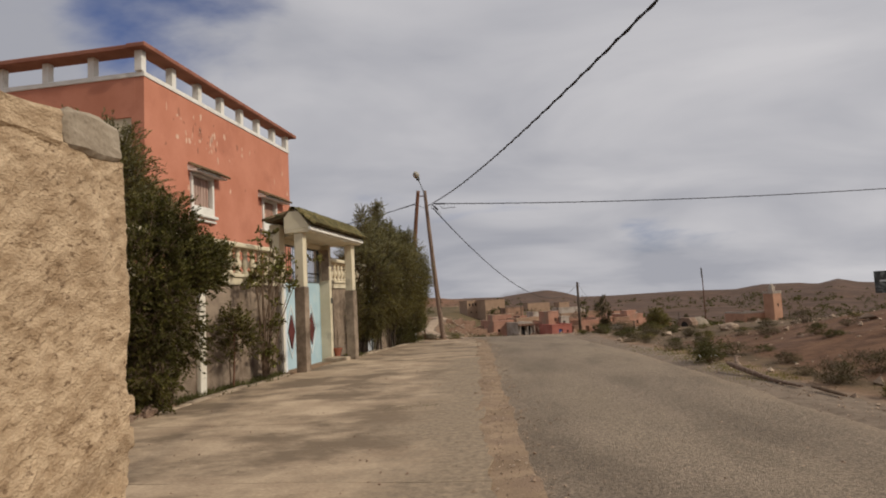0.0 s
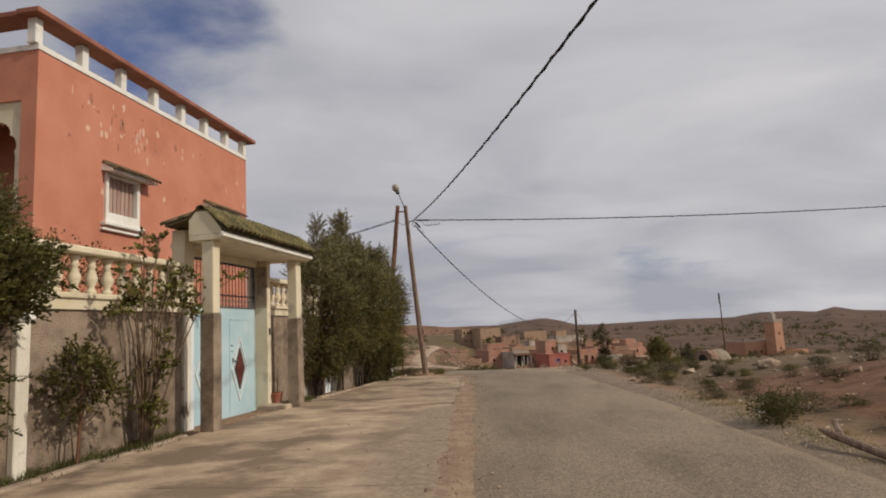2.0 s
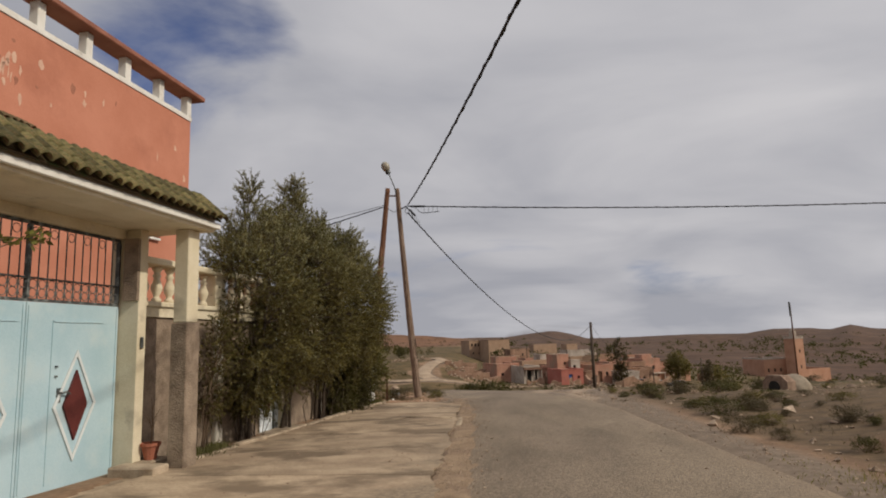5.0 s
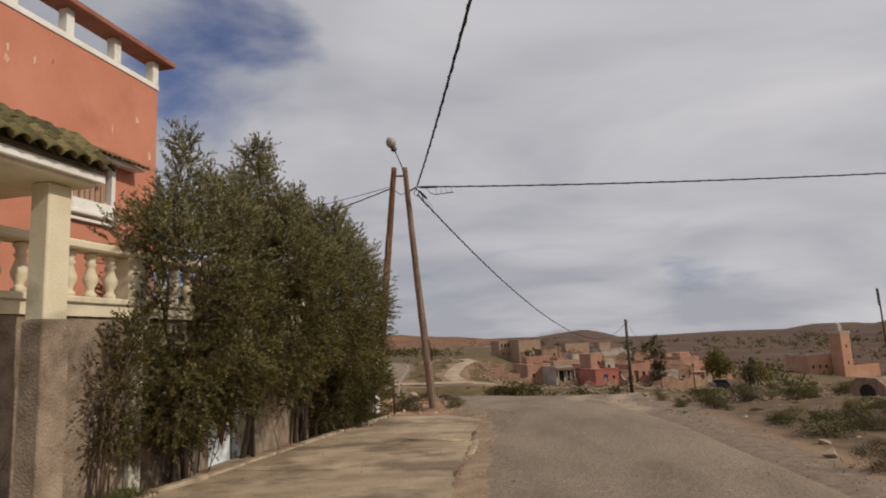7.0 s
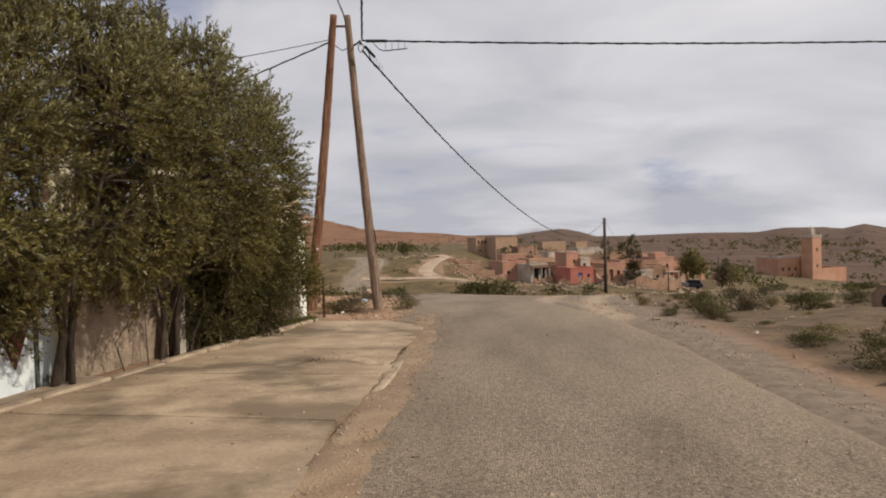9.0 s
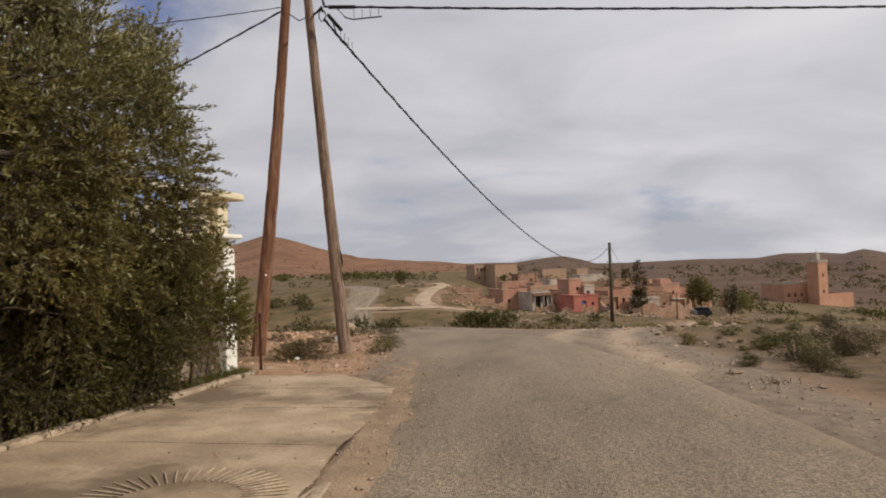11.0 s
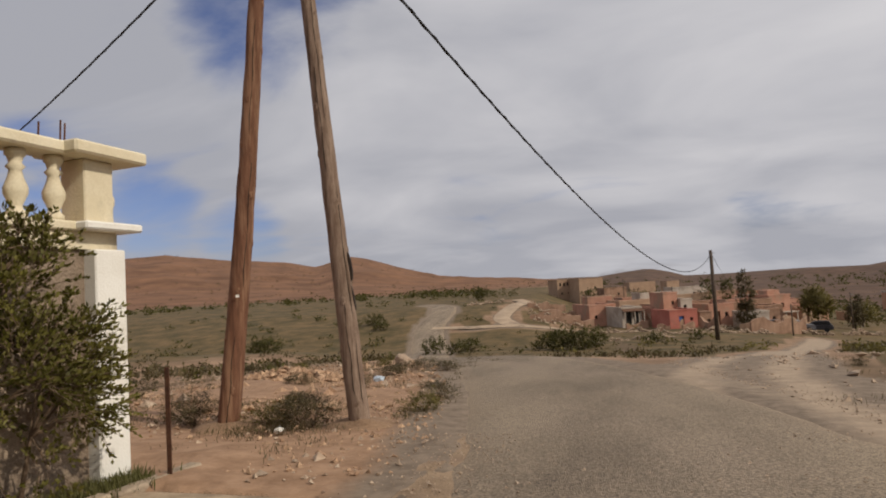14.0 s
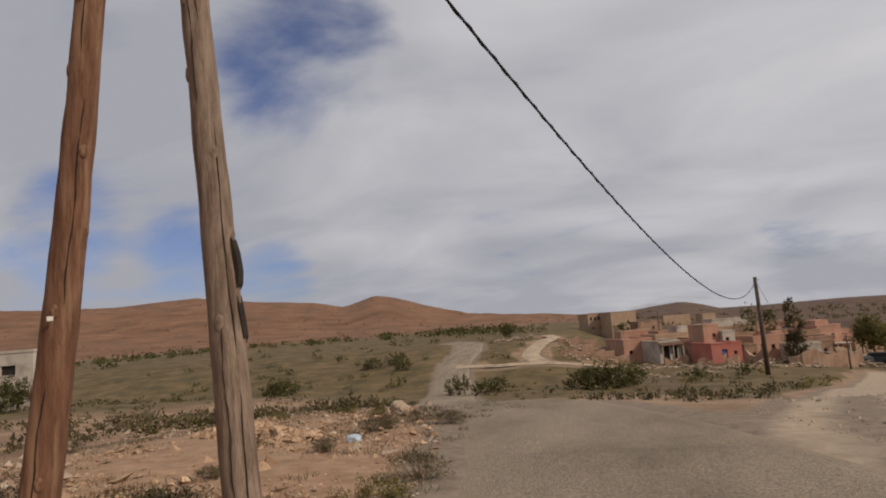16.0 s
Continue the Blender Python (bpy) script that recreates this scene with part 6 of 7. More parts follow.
BR = (2.25, 17.55, 6.62)
wire("power_cable", (BR[0], BR[1], 6.4), (20.0, 78.1, 2.95), 3.4, 0.022, "slack black twisted power cable to the far pole")
s85 = (math.sin(radians(85)), math.cos(radians(85)))
wire("power_cable", (BR[0], BR[1], 6.66), (BR[0] + 48 * s85[0], BR[1] + 48 * s85[1], 7.6), 0.75, 0.022, "taut black twisted power cable over the road")
s170 = (math.sin(radians(168.5)), math.cos(radians(168.5)))
wire("power_cable", (BR[0], BR[1], 6.7), (BR[0] + 46 * s170[0], BR[1] + 46 * s170[1], 7.0), 1.1, 0.022, "black twisted power cable above the street")
wire("service_cable", (1.36, 17.72, 6.72), (1.36 - 21.0, 17.72 + 11.64, 5.4), 0.45, 0.018, "black service cable from pole towards another house")
wire("service_cable", (1.36, 17.72, 6.78), (1.36 - 6.3, 17.72 - 4.75, 4.5), 0.12, 0.009, "thin service cable from pole to the pink house")


def cable_rack(place, way, label):
    """A clamp with hanging spacer loops on a cable."""
    way = Vector(way).normalized()
    foot = thing("cable_clamp", Matrix.Translation(place), label, "cable clamp")
    pts = [way * 0.05, way * 0.25 + Vector((0, 0, -0.22)), way * 0.4 + Vector((0, 0, -0.26)), way * 1.0 + Vector((0, 0, -0.2))]
    pts = [p + Vector((0, 0, 0)) for p in pts]
    part("bow", tube(bmesh.new(), pts, 0.014, 6), M["cable"], foot)
    part("clamp", tube(bmesh.new(), [way * -0.1, way * 0.45], 0.04, 8), M["cable"], foot)
    for k in range(4):
        s = 0.42 + 0.17 * k
        part("hanger", tube(bmesh.new(), [way * s, way * s + Vector((0, 0, -0.24 + 0.02 * k))], 0.006, 4), M["iron"], foot)
    return foot


cable_rack((2.45, 17.56, 6.64), (s85[0], s85[1], -0.02), "black cable clamp with hanging spacer bow")
cable_rack((2.33, 17.8, 6.52), (0.27, 0.93, -0.22), "black cable clamp with hanging spacer bow")
ins = thing("insulator_hook", Matrix.Translation((2.08, 17.72, 6.62)), "black insulator hooks bolted to the pole", "insulator")
part("hook", tube(bmesh.new(), [(-0.2, 0.2, 0), (0.0, 0.0, 0.02), (0.12, -0.15, 0.04), (0.16, -0.2, -0.08)], 0.025, 7), M["cable"], ins)
part("coil", tube(bmesh.new(), [(0.14 + 0.07 * math.cos(a), -0.18, -0.15 + 0.12 * math.sin(a)) for a in np.linspace(0, 9, 22)], 0.012, 5), M["cable"], ins)

rp = thing("rusty_post", at_yard(-0.12, 15.1), "thin rusty steel angle post at the kerb end", "post")
bm = bmesh.new()
prism(bm, [(-0.025, -0.025), (0.025, -0.025), (0.025, -0.018), (-0.018, -0.018), (-0.018, 0.025), (-0.025, 0.025)], -0.3, 0.98, "z")
part("angle_iron", bm, M["rust"], rp)
for k, (x, y) in enumerate(((2.46, 17.72), (0.56, 17.75), (-0.55, 16.2))):
    bm = bmesh.new()
    bmesh.ops.create_uvsphere(bm, u_segments=18, v_segments=9, radius=1.0)
    md = finish("earth_mound", bm, ground.data.materials[0], smooth=True)
    md.matrix_basis = Matrix.Translation((x, y, ground_at(x, y) - 0.12)) @ Matrix.Diagonal((0.55, 0.5, 0.20, 1))
    roughen(md, 0.22, 2.0, k)
    tagged(md, "heap of pinkish earth thrown up round a pole foot" if k < 2 else "low heap of pinkish earth by the kerb end", "mound", kind="structure")


# ---- far things: village, poles, cars ----
VM = {
    "pink": material("faded_pink_render", ((0.37, 0.188, 0.125), (0.48, 0.262, 0.185)), 0.92, 0.7, 12, 0.3, stain=(0.34, 0.22, 0.155), stain_scale=0.5, stain_low=0.52, stain_high=0.64),
    "red": material("brick_red_render", ((0.36, 0.115, 0.085), (0.44, 0.165, 0.125)), 0.9, 0.7, 12, 0.3, stain=(0.30, 0.13, 0.10), stain_scale=0.6, stain_low=0.52, stain_high=0.64),
    "beige": material("beige_mud_render", ((0.32, 0.21, 0.138), (0.42, 0.285, 0.19)), 0.95, 0.6, 12, 0.4, stain=(0.36, 0.245, 0.165), stain_scale=0.5, stain_low=0.5, stain_high=0.62),
    "mud": material("brown_pise_wall", ((0.27, 0.16, 0.105), (0.37, 0.235, 0.16)), 0.95, 0.6, 12, 0.5, stain=(0.20, 0.12, 0.08), stain_scale=0.5, stain_low=0.5, stain_high=0.62),
    "pale": material("pale_grey_render", ((0.39, 0.325, 0.265), (0.50, 0.43, 0.36)), 0.9, 0.6, 12, 0.3, stain=(0.33, 0.27, 0.22), stain_scale=0.5, stain_low=0.52, stain_high=0.64),
    "ochre": material("orange_ochre_render", ((0.40, 0.21, 0.13), (0.49, 0.28, 0.185)), 0.9, 0.4, 12, 0.3),
    "blue": material("blue_door_paint", ((0.04, 0.09, 0.26), (0.06, 0.13, 0.34)), 0.6, 4, 20, 0.1),
    "wood": material("brown_door_wood", ((0.10, 0.05, 0.03), (0.16, 0.085, 0.05)), 0.8, 4, 20, 0.2),
}


def dwelling(x0, x1, y, depth, z0, z1, mat, label, doors=(), windows=(), name="village_house", parapet=0.22, group="village houses", trim=None, turn=20.0):
    """A flat-roofed house facing the road; doors are (u, width, height, material), windows (u, v, width, height) with u along the front and v above its foot."""
    w = x1 - x0
    h = thing(name, Matrix.Translation(((x0 + x1) / 2, y + 1.0, z0)) @ pose(0, 0, 0, 0, 0, turn) @ Matrix.Translation((-w / 2, -1.0, 0)), label, "house", group)
    hgt = z1 - z0
    holes = [(u, u + dw, 0.02, dh) for u, dw, dh, _ in doors] + [(u, u + ww, v, v + wh) for u, v, ww, wh in windows]
    part("wall", wall_with_holes(0, w, -1.8, hgt - 0.02, holes, 0, 0.35, "x"), mat, h)
    part("wall", box(0, 0.35, 0.352, depth, -1.8, hgt - 0.02), mat, h)
    part("wall", box(w - 0.35, w, 0.352, depth, -1.8, hgt - 0.02), mat, h)
    part("wall", box(0.352, w - 0.352, depth - 0.35, depth, -1.8, hgt - 0.02), mat, h)
    part("roof", box(0.1, w - 0.1, 0.1, depth - 0.1, hgt - 0.26, hgt - 0.06), VM["mud"], h)
    if parapet:
        for a, b, c, d in ((-0.06, w + 0.06, -0.06, 0.3), (-0.06, 0.3, 0.302, depth), (w - 0.3, w + 0.06, 0.302, depth)):
            part("parapet", box(a, b, c, d, hgt - 0.018, hgt - 0.018 + parapet), trim or mat, h)
    for u, dw, dh, m in doors:
        part("door", box(u + 0.01, u + dw - 0.01, 0.18, 0.25, 0.02, dh - 0.01), m, h)
    for u, v, ww, wh in windows:
        # near-black panel paints the shade of an open window
        wd = part("window", box(u + 0.005, u + ww - 0.005, 0.2, 0.27, v + 0.005, v + wh - 0.005), M["dark"], h, "near-black panel painted as a shaded window opening")
        part("sill", box(u - 0.05, u + ww + 0.05, -0.08, 0.18, v - 0.08, v - 0.004), mat, wd)
    return h


# D fills a doorway with a panel painted as its inner shade
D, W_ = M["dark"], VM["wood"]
dwelling(1.9, 6.7, 160.3, 7, -5.6, 0.45, VM["beige"], "beige mud-brick tower house with a row of arched openings", windows=[(0.5 + 0.95 * k, 4.75, 0.5, 0.75) for k in range(4)] + [(0.9, 2.7, 0.45, 0.5), (2.6, 2.7, 0.45, 0.5)], name="tower_house", group="")
dwelling(6.9, 12.7, 155, 9, -6.2, 0.62, VM["beige"], "plain beige mud-brick keep above the village", windows=[(3.6, 4.3, 0.5, 0.6)], name="tower_house", group="", parapet=0.12)
dwelling(7.4, 11.6, 105, 7, -6.4, -3.4, VM["pink"], "low pink-brown rendered house below the towers", [(2.9, 0.8, 1.9, W_)], [(0.8, 1.1, 0.5, 0.5)])
sh = dwelling(11.8, 14.8, 100.5, 6, -6.3, -3.75, VM["pale"], "pale village shop with two dark doorways under a canopy", [(0.55, 0.85, 2.05, D), (1.75, 0.75, 2.05, D)], name="village_shop", group="")
part("canopy", prism(bmesh.new(), [(-0.9, 2.12), (0.0, 2.38), (0.0, 2.48), (-0.95, 2.2)], -0.1, 3.1, "x"), VM["wood"], sh, "dark sloping canopy")
for x in (0.1, 1.55, 2.9):
    part("canopy_post", box(x - 0.06, x + 0.06, -0.86, -0.76, -0.6, 2.13), VM["pale"], sh)
dwelling(15.1, 18.0, 102.5, 6, -6.5, -4.1, VM["pink"], "plain pink rendered village house", [(1.5, 0.7, 1.9, W_)], [(2.2, 1.0, 0.4, 0.5)])
dwelling(17.3, 21.2, 95, 5, -6.5, -4.05, VM["red"], "brick-red village house with a blue door", [(1.3, 0.72, 1.75, VM["blue"])], [(2.85, 1.05, 0.42, 0.42)], parapet=0.14)
dwelling(17.5, 19.6, 100.2, 4, -5.6, -1.95, VM["pink"], "tall pink upper storey behind a red house", windows=[(1.2, 2.1, 0.4, 0.5)])
dwelling(19.8, 21.5, 100.3, 4, -5.6, -2.95, VM["pale"], "pale rooftop room with a small dark window", windows=[(0.4, 1.5, 0.5, 0.5)])
dwelling(23.6, 27.4, 102, 6, -6.7, -3.95, VM["pink"], "long low pink village house", [(0.9, 0.8, 1.9, W_)], [(2.4, 1.1, 0.5, 0.6)])
tl = dwelling(36.7, 40.6, 120, 6, -8.9, -3.9, VM["pink"], "tall two-storey pink village house with porch", [(0.7, 0.9, 2.0, D)], [(0.6, 3.1, 0.5, 0.7), (2.2, 3.1, 0.5, 0.7), (2.6, 1.0, 0.5, 0.6)])
part("stair_room", box(0.9, 3.1, 1.5, 4.0, 5.0, 5.9), VM["pink"], tl)
part("porch_roof", box(-0.2, 4.2, -1.4, -0.005, 2.25, 2.4), VM["pale"], tl)
for x in (0.0, 2.0, 4.0):
    part("porch_post", box(x - 0.08, x + 0.08, -1.3, -1.14, -0.8, 2.248), VM["pale"], tl)
rw = random.Random(55)
for i, (x, y, w, h) in enumerate(((22.0, 98.5, 1.6, 1.9), (27.8, 99, 3.2, 2.2), (31.5, 106, 3.0, 2.5), (12.0, 110, 5.5, 3.2), (16.6, 108, 3.2, 2.7), (21.5, 107, 4.0, 3.1), (25.4, 107, 4.0, 3.0), (29.0, 116, 4.2, 3.4), (33.5, 118, 3.6, 3.6), (42.0, 122, 4.0, 2.6), (8.0, 126, 4.5, 3.4), (16.8, 124, 6.0, 3.8), (35.5, 128, 6.0, 4.3), (25, 140, 7, 4.6), (12, 146, 5, 4.2), (39, 142, 6, 4.6), (45, 128, 4, 2.4))):
    zg = ground_at(x + w / 2, y)
    m = rw.choice(["mud", "pink", "pink", "ochre", "beige", "pale"])
    dwelling(x, x + w, y, rw.uniform(3, 5), zg - 0.2, zg + h, VM[m], {"mud": "brown earth-walled village house", "pink": "faded pink village house", "ochre": "orange-ochre village house", "beige": "beige rendered village house", "pale": "pale grey rendered village house"}[m] + " among close-packed roofs", [(w * 0.15, 0.75, 1.8, rw.choice([D, W_]))] if w > 2 else [], [(w * 0.6, h - 1.3, 0.45, 0.55)], parapet=rw.choice([0.12, 0.22, 0.3]), turn=rw.uniform(10, 28))


def stone_wall(x0, y0, x1, y1, h, seed):
    """A dry-stone field wall of tumbled stones."""
    rng = np.random.default_rng(seed)
    n = int(np.hypot(x1 - x0, y1 - y0) * 16)
    u = rng.uniform(0, 1, n)
    x, y = x0 + (x1 - x0) * u + 0.12 * rng.normal(size=n), y0 + (y1 - y0) * u + 0.12 * rng.normal(size=n)
    z = height(x, y) + h * rng.uniform(0, 1, n) * (0.6 + 0.4 * np.sin(u * 17 + seed))
    s = rng.uniform(0.09, 0.24, n)
    base = np.array([[1, 0, 0], [0, 1, 0], [-1, 0, 0], [0, -1, 0], [0, 0, 0.7], [0, 0, -0.7]], float)
    v = base[None] * s[:, None, None] * rng.uniform(0.7, 1.3, (n, 6, 3)) + np.stack([x, y, z], -1)[:, None]
    f = np.array([[0, 1, 4], [1, 2, 4], [2, 3, 4], [3, 0, 4], [1, 0, 5], [2, 1, 5], [3, 2, 5], [0, 3, 5]])
    me = bpy.data.meshes.new("field_wall")
    me.from_pydata(v.reshape(-1, 3).tolist(), [], (f[None] + 6 * np.arange(n)[:, None, None]).reshape(-1, 3).tolist())
    me.materials.append(M["stone"])
    return tagged(new("field_wall", me), "tumbled dry-stone field wall", "wall", kind="stuff")


for i, a in enumerate(((0.0, 96, 7.0, 97, 0.9), (-1.0, 101, 6.5, 101.5, 0.9), (0.0, 107, 6, 107, 0.9), (7.0, 92, 16.5, 92.5, 0.7), (14, 86, 22, 88, 0.7), (21.5, 93, 27, 96, 0.9), (9, 80, 16, 82, 0.5), (22, 86, 29, 91, 0.6), (-1, 113, 5, 113, 1.0), (28, 95, 38, 97.5, 0.8), (40, 100, 52, 108, 0.9), (-12, 112, -6, 118, 0.6))):
    stone_wall(*a, i)
dwelling(52.6, 54.1, 130, 3, -10.8, -8.0, VM["beige"], "small beige hut below the village", [(0.4, 0.6, 1.6, D)])
rv = random.Random(31)
spots = [(9.5, 118, 5.5), (13.0, 122, 6), (19.5, 116, 6.5), (25.5, 113, 5), (14.5, 134, 8), (23.5, 128, 7), (31.0, 121, 5), (30.5, 138, 7.5), (20, 147, 9), (33, 150, 8), (42.5, 133, 6), (9.0, 138, 5), (46, 150, 7), (28, 160, 8), (38, 168, 9), (29.6, 108, 3.4), (33.6, 112, 3.2)]
for i, (x, y, w) in enumerate(spots):
    zg = ground_at(x + w / 2, y)
    hgt = rv.uniform(2.3, 2.9) + (0.6 if i in (5, 9) else 0) + 0.010 * (y - 110)
    m = rv.choice(["mud", "pink", "beige", "mud", "pink"])
    wn_ = [(rv.uniform(0.4, w * 0.35), 1.1, 0.45, 0.5), (rv.uniform(w * 0.55, w - 1.0), 1.1, 0.45, 0.5)]
    dwelling(x, x + w, y, rv.uniform(4, 6), zg, zg + hgt, VM[m], {"mud": "low brown earth-walled village house", "pink": "low faded-pink village house", "beige": "low beige village house"}[m], [(w * 0.45, 0.8, 1.8, rv.choice([D, W_]))], wn_)
for x0, x1, y, h in ((27.7, 38.6, 262, 3.0), (41, 46, 255, 2.2)):
    zg = ground_at(x0, y)
    dwelling(x0, x1, y, 5, zg - 0.5, -2.5 if h > 2.5 else -2.7, VM["beige"], "distant beige farm building on the plain", [], [(1.5, 1.6, 0.6, 0.6), (3.4, 1.6, 0.6, 0.6)], name="farm_building", group="")
# mosque
dwelling(97.2, 105.2, 203, 11, -16.2, -8.8, VM["ochre"], "orange-rendered mosque hall with pale roof edge", [], [(1.2, 3.4, 0.7, 1.1), (3.4, 3.4, 0.7, 1.1), (5.6, 3.4, 0.7, 1.1)], name="mosque", group="", turn=12, parapet=0.5, trim=VM["pale"])
mn = thing("minaret", Matrix.Translation((107.2, 201.5, -16.2)) @ pose(0, 0, 0, 0, 0, 25), "square orange-rendered minaret with a small lantern", "minaret")
part("shaft", box(-1.95, 1.95, -1.95, 1.95, -1.0, 13.9), VM["ochre"], mn)
part("gallery", box(-2.1, 2.1, -2.1, 2.1, 13.903, 14.2), VM["pale"], mn)
for sx in (-1.7, -0.55, 0.55, 1.7):
    for sy in (-1.9, 1.9):
        part("merlon", box(sx - 0.25, sx + 0.25, sy - 0.2, sy + 0.2, 14.203, 14.8), VM["pale"], mn)
part("lantern", box(-0.75, 0.75, -0.75, 0.75, 14.203, 16.4), VM["pale"], mn)
part("dome", lathe(bmesh.new(), [(0.7, 16.403), (0.62, 16.8), (0.35, 17.1), (0.05, 17.3), (0.05, 17.8)], 12), VM["pale"], mn)
# window panels coloured near-black for the shade inside
for z in (4.5, 9.5):
    part("window", box(-0.3, 0.3, -1.98, -1.953, z, z + 1.0), M["dark"], mn)
part("courtyard_wall", box(1.953, 13.5, -1.6, -1.2, -1.0, 4.1), VM["ochre"], mn)
part("courtyard_wall", box(13.1, 13.5, -1.198, 12, -1.0, 4.1), VM["ochre"], mn)
# concrete house in the valley
lb = dwelling(-48.0, -41.8, 55, 5, -3.9, 1.35, VM["pale"], "unfinished pale concrete two-storey house in the valley", [(2.2, 1.0, 2.0, VM["wood"])], [(0.5, 3.4, 1.1, 0.8), (3.4, 3.4, 1.3, 0.8), (0.5, 0.9, 1.1, 1.1), (4.2, 0.9, 1.2, 1.1)], name="concrete_house", group="", turn=14)
part("floor_band", box(-0.05, 6.25, -0.05, -0.004, 2.45, 2.7), VM["pale"], lb)


def bowed_pole(name, x, y, z0, z1, r, label):
    p = thing(name, Matrix.Translation((x, y, z0)), label, "utility pole")
    part("shaft", tube(bmesh.new(), [(0, 0, -0.5), (0.02, 0, (z1 - z0) / 2), (0, 0, z1 - z0)], [r, r * 0.85, r * 0.7], 10), M["poledark"], p, smooth=True)
    part("bracket", tube(bmesh.new(), [(-0.15, 0, z1 - z0 - 0.25), (0.35, 0, z1 - z0 - 0.3)], 0.03, 6), M["iron"], p)
    return p


bowed_pole("utility_pole", 19.9, 78.2, ground_at(19.9, 78.2), 3.1, 0.23, "dark timber power pole before the village")
wire("power_cable", (19.9, 78.2, 2.9), (29.5, 108, -1.5), 0.8, 0.018, "thin power cable into the village", wraps=False)
for x, y, z1 in ((30.9, 90, -3.6), (43.0, 104, -3.2), (27.0, 112, -2.0), (23.2, 126, -1.6), (16.0, 140, 0.2)):
    bowed_pole("village_pole", x, y, ground_at(x, y), z1, 0.10, "thin timber pole among village houses")


def car(x, y, turn, mat, label):
    z = ground_at(x, y)
    c = thing("parked_car", Matrix.Translation((x, y, z)) @ pose(0, 0, 0, 0, 0, turn), label, "car", "cars parked by the village")
    body = prism(bmesh.new(), [(-2.0, 0.3), (2.0, 0.3), (2.05, 0.65), (1.9, 0.85), (0.9, 0.95), (-1.9, 0.95), (-2.05, 0.7)], -0.8, 0.8, "y")
    part("body", body, mat, c)
    part("cabin", prism(bmesh.new(), [(-1.85, 0.952), (0.85, 0.952), (0.2, 1.45), (-1.55, 1.47)], -0.70, 0.70, "y"), mat, c)
    for s in (-1, 1):
        part("window", prism(bmesh.new(), [(-1.6, 1.0), (0.6, 1.0), (0.12, 1.38), (-1.45, 1.40)], s * 0.703, s * 0.715, "y"), M["cable"], c)
        for wx in (-1.25, 1.25):
            wb = bmesh.new()
            lathe(wb, [(0.31, -0.1), (0.32, 0.0), (0.31, 0.1)], 14)
            wh = part("wheel", wb, M["cable"], c)
            wh.matrix_basis = Matrix.Translation((wx, s * 0.74, 0.31)) @ pose(0, 0, 0, 90, 0, 0)
    part("windscreen", prism(bmesh.new(), [(0.30, 1.40), (0.80, 1.0), (0.83, 1.01), (0.33, 1.41)], -0.6, 0.6, "y"), M["cable"], c)
    return c


CARP = {k: material(f"{k}_car_paint", v, 0.35, 2, 20, 0.0, spec=0.5) for k, v in {"dark": ((0.02, 0.022, 0.03), (0.035, 0.037, 0.045)), "white": ((0.5, 0.5, 0.5), (0.6, 0.6, 0.6)), "grey": ((0.12, 0.12, 0.13), (0.18, 0.18, 0.19))}.items()}
car(32.2, 100, 20, CARP["dark"], "dark parked car before a village house")
car(35.2, 101.5, -10, CARP["grey"], "grey parked car near a village pole")
car(38.0, 103, 160, CARP["dark"], "dark parked car beside village trees")

# ---- trees and scrub of the valley ----
def far_tree(x, y, lobes, label, seed, mat, clumps, name="village_tree", size=0.3, r=0.14):
    z = ground_at(x, y)
    top = max(l[2] for l in lobes)
    return plant(name, Matrix.Translation((x, y, z)), lobes, label, "tree", mat, clumps, 10, size, size * 0.45, seed, [([(0, 0, -0.3), (0.1, 0, top * 0.4), (0, 0.1, top * 0.8)], r, r * 0.3), ([(0.05, 0, top * 0.3), (0.5, 0.2, top * 0.6), (0.9, 0.2, top * 0.9)], r * 0.6, r * 0.2)], 14, 0.5, 0.15)


far_tree(27.2, 95, [(0, 0, 2.0, 0.9, 0.9, 1.6), (0.1, 0, 4.3, 0.75, 0.75, 1.7), (0, 0, 6.3, 0.5, 0.5, 1.2)], "tall ragged dark conifer beside village houses", 91, M["dryscrub"], 480)
far_tree(40.8, 110, [(0, 0, 3.4, 1.7, 1.7, 1.8), (-0.9, 0, 4.2, 1.2, 1.2, 1.3), (1.0, 0, 3.6, 1.2, 1.2, 1.5), (0, 0, 5.0, 1.1, 1.1, 1.0)], "broad olive-green tree at the village edge", 92, M["olive"], 1100)
far_tree(46.5, 112, [(0, 0, 2.4, 1.0, 1.0, 1.6), (0.6, 0, 4.2, 0.6, 0.6, 0.9)], "gnarled dark tree at the village edge", 93, M["dryscrub"], 380)
far_tree(29.3, 128, [(0, 0, 4.2, 1.0, 1.0, 2.6)], "dark pointed tree behind village roofs", 94, M["shrub"], 200)
far_tree(33.5, 131, [(0, 0, 4.6, 0.9, 0.9, 2.4)], "dark pointed tree behind village roofs", 95, M["shrub"], 200)
far_tree(9.5, 148, [(0, 0, 2.6, 1.6, 1.6, 1.6)], "dark rounded tree at the foot of the towers", 96, M["shrub"], 220)
far_tree(50, 118, [(0, 0, 2.5, 1.9, 1.9, 1.7), (1.6, 0, 2.0, 1.3, 1.3, 1.3)], "low dull-green tree by the village lane", 97, M["olive"], 300)
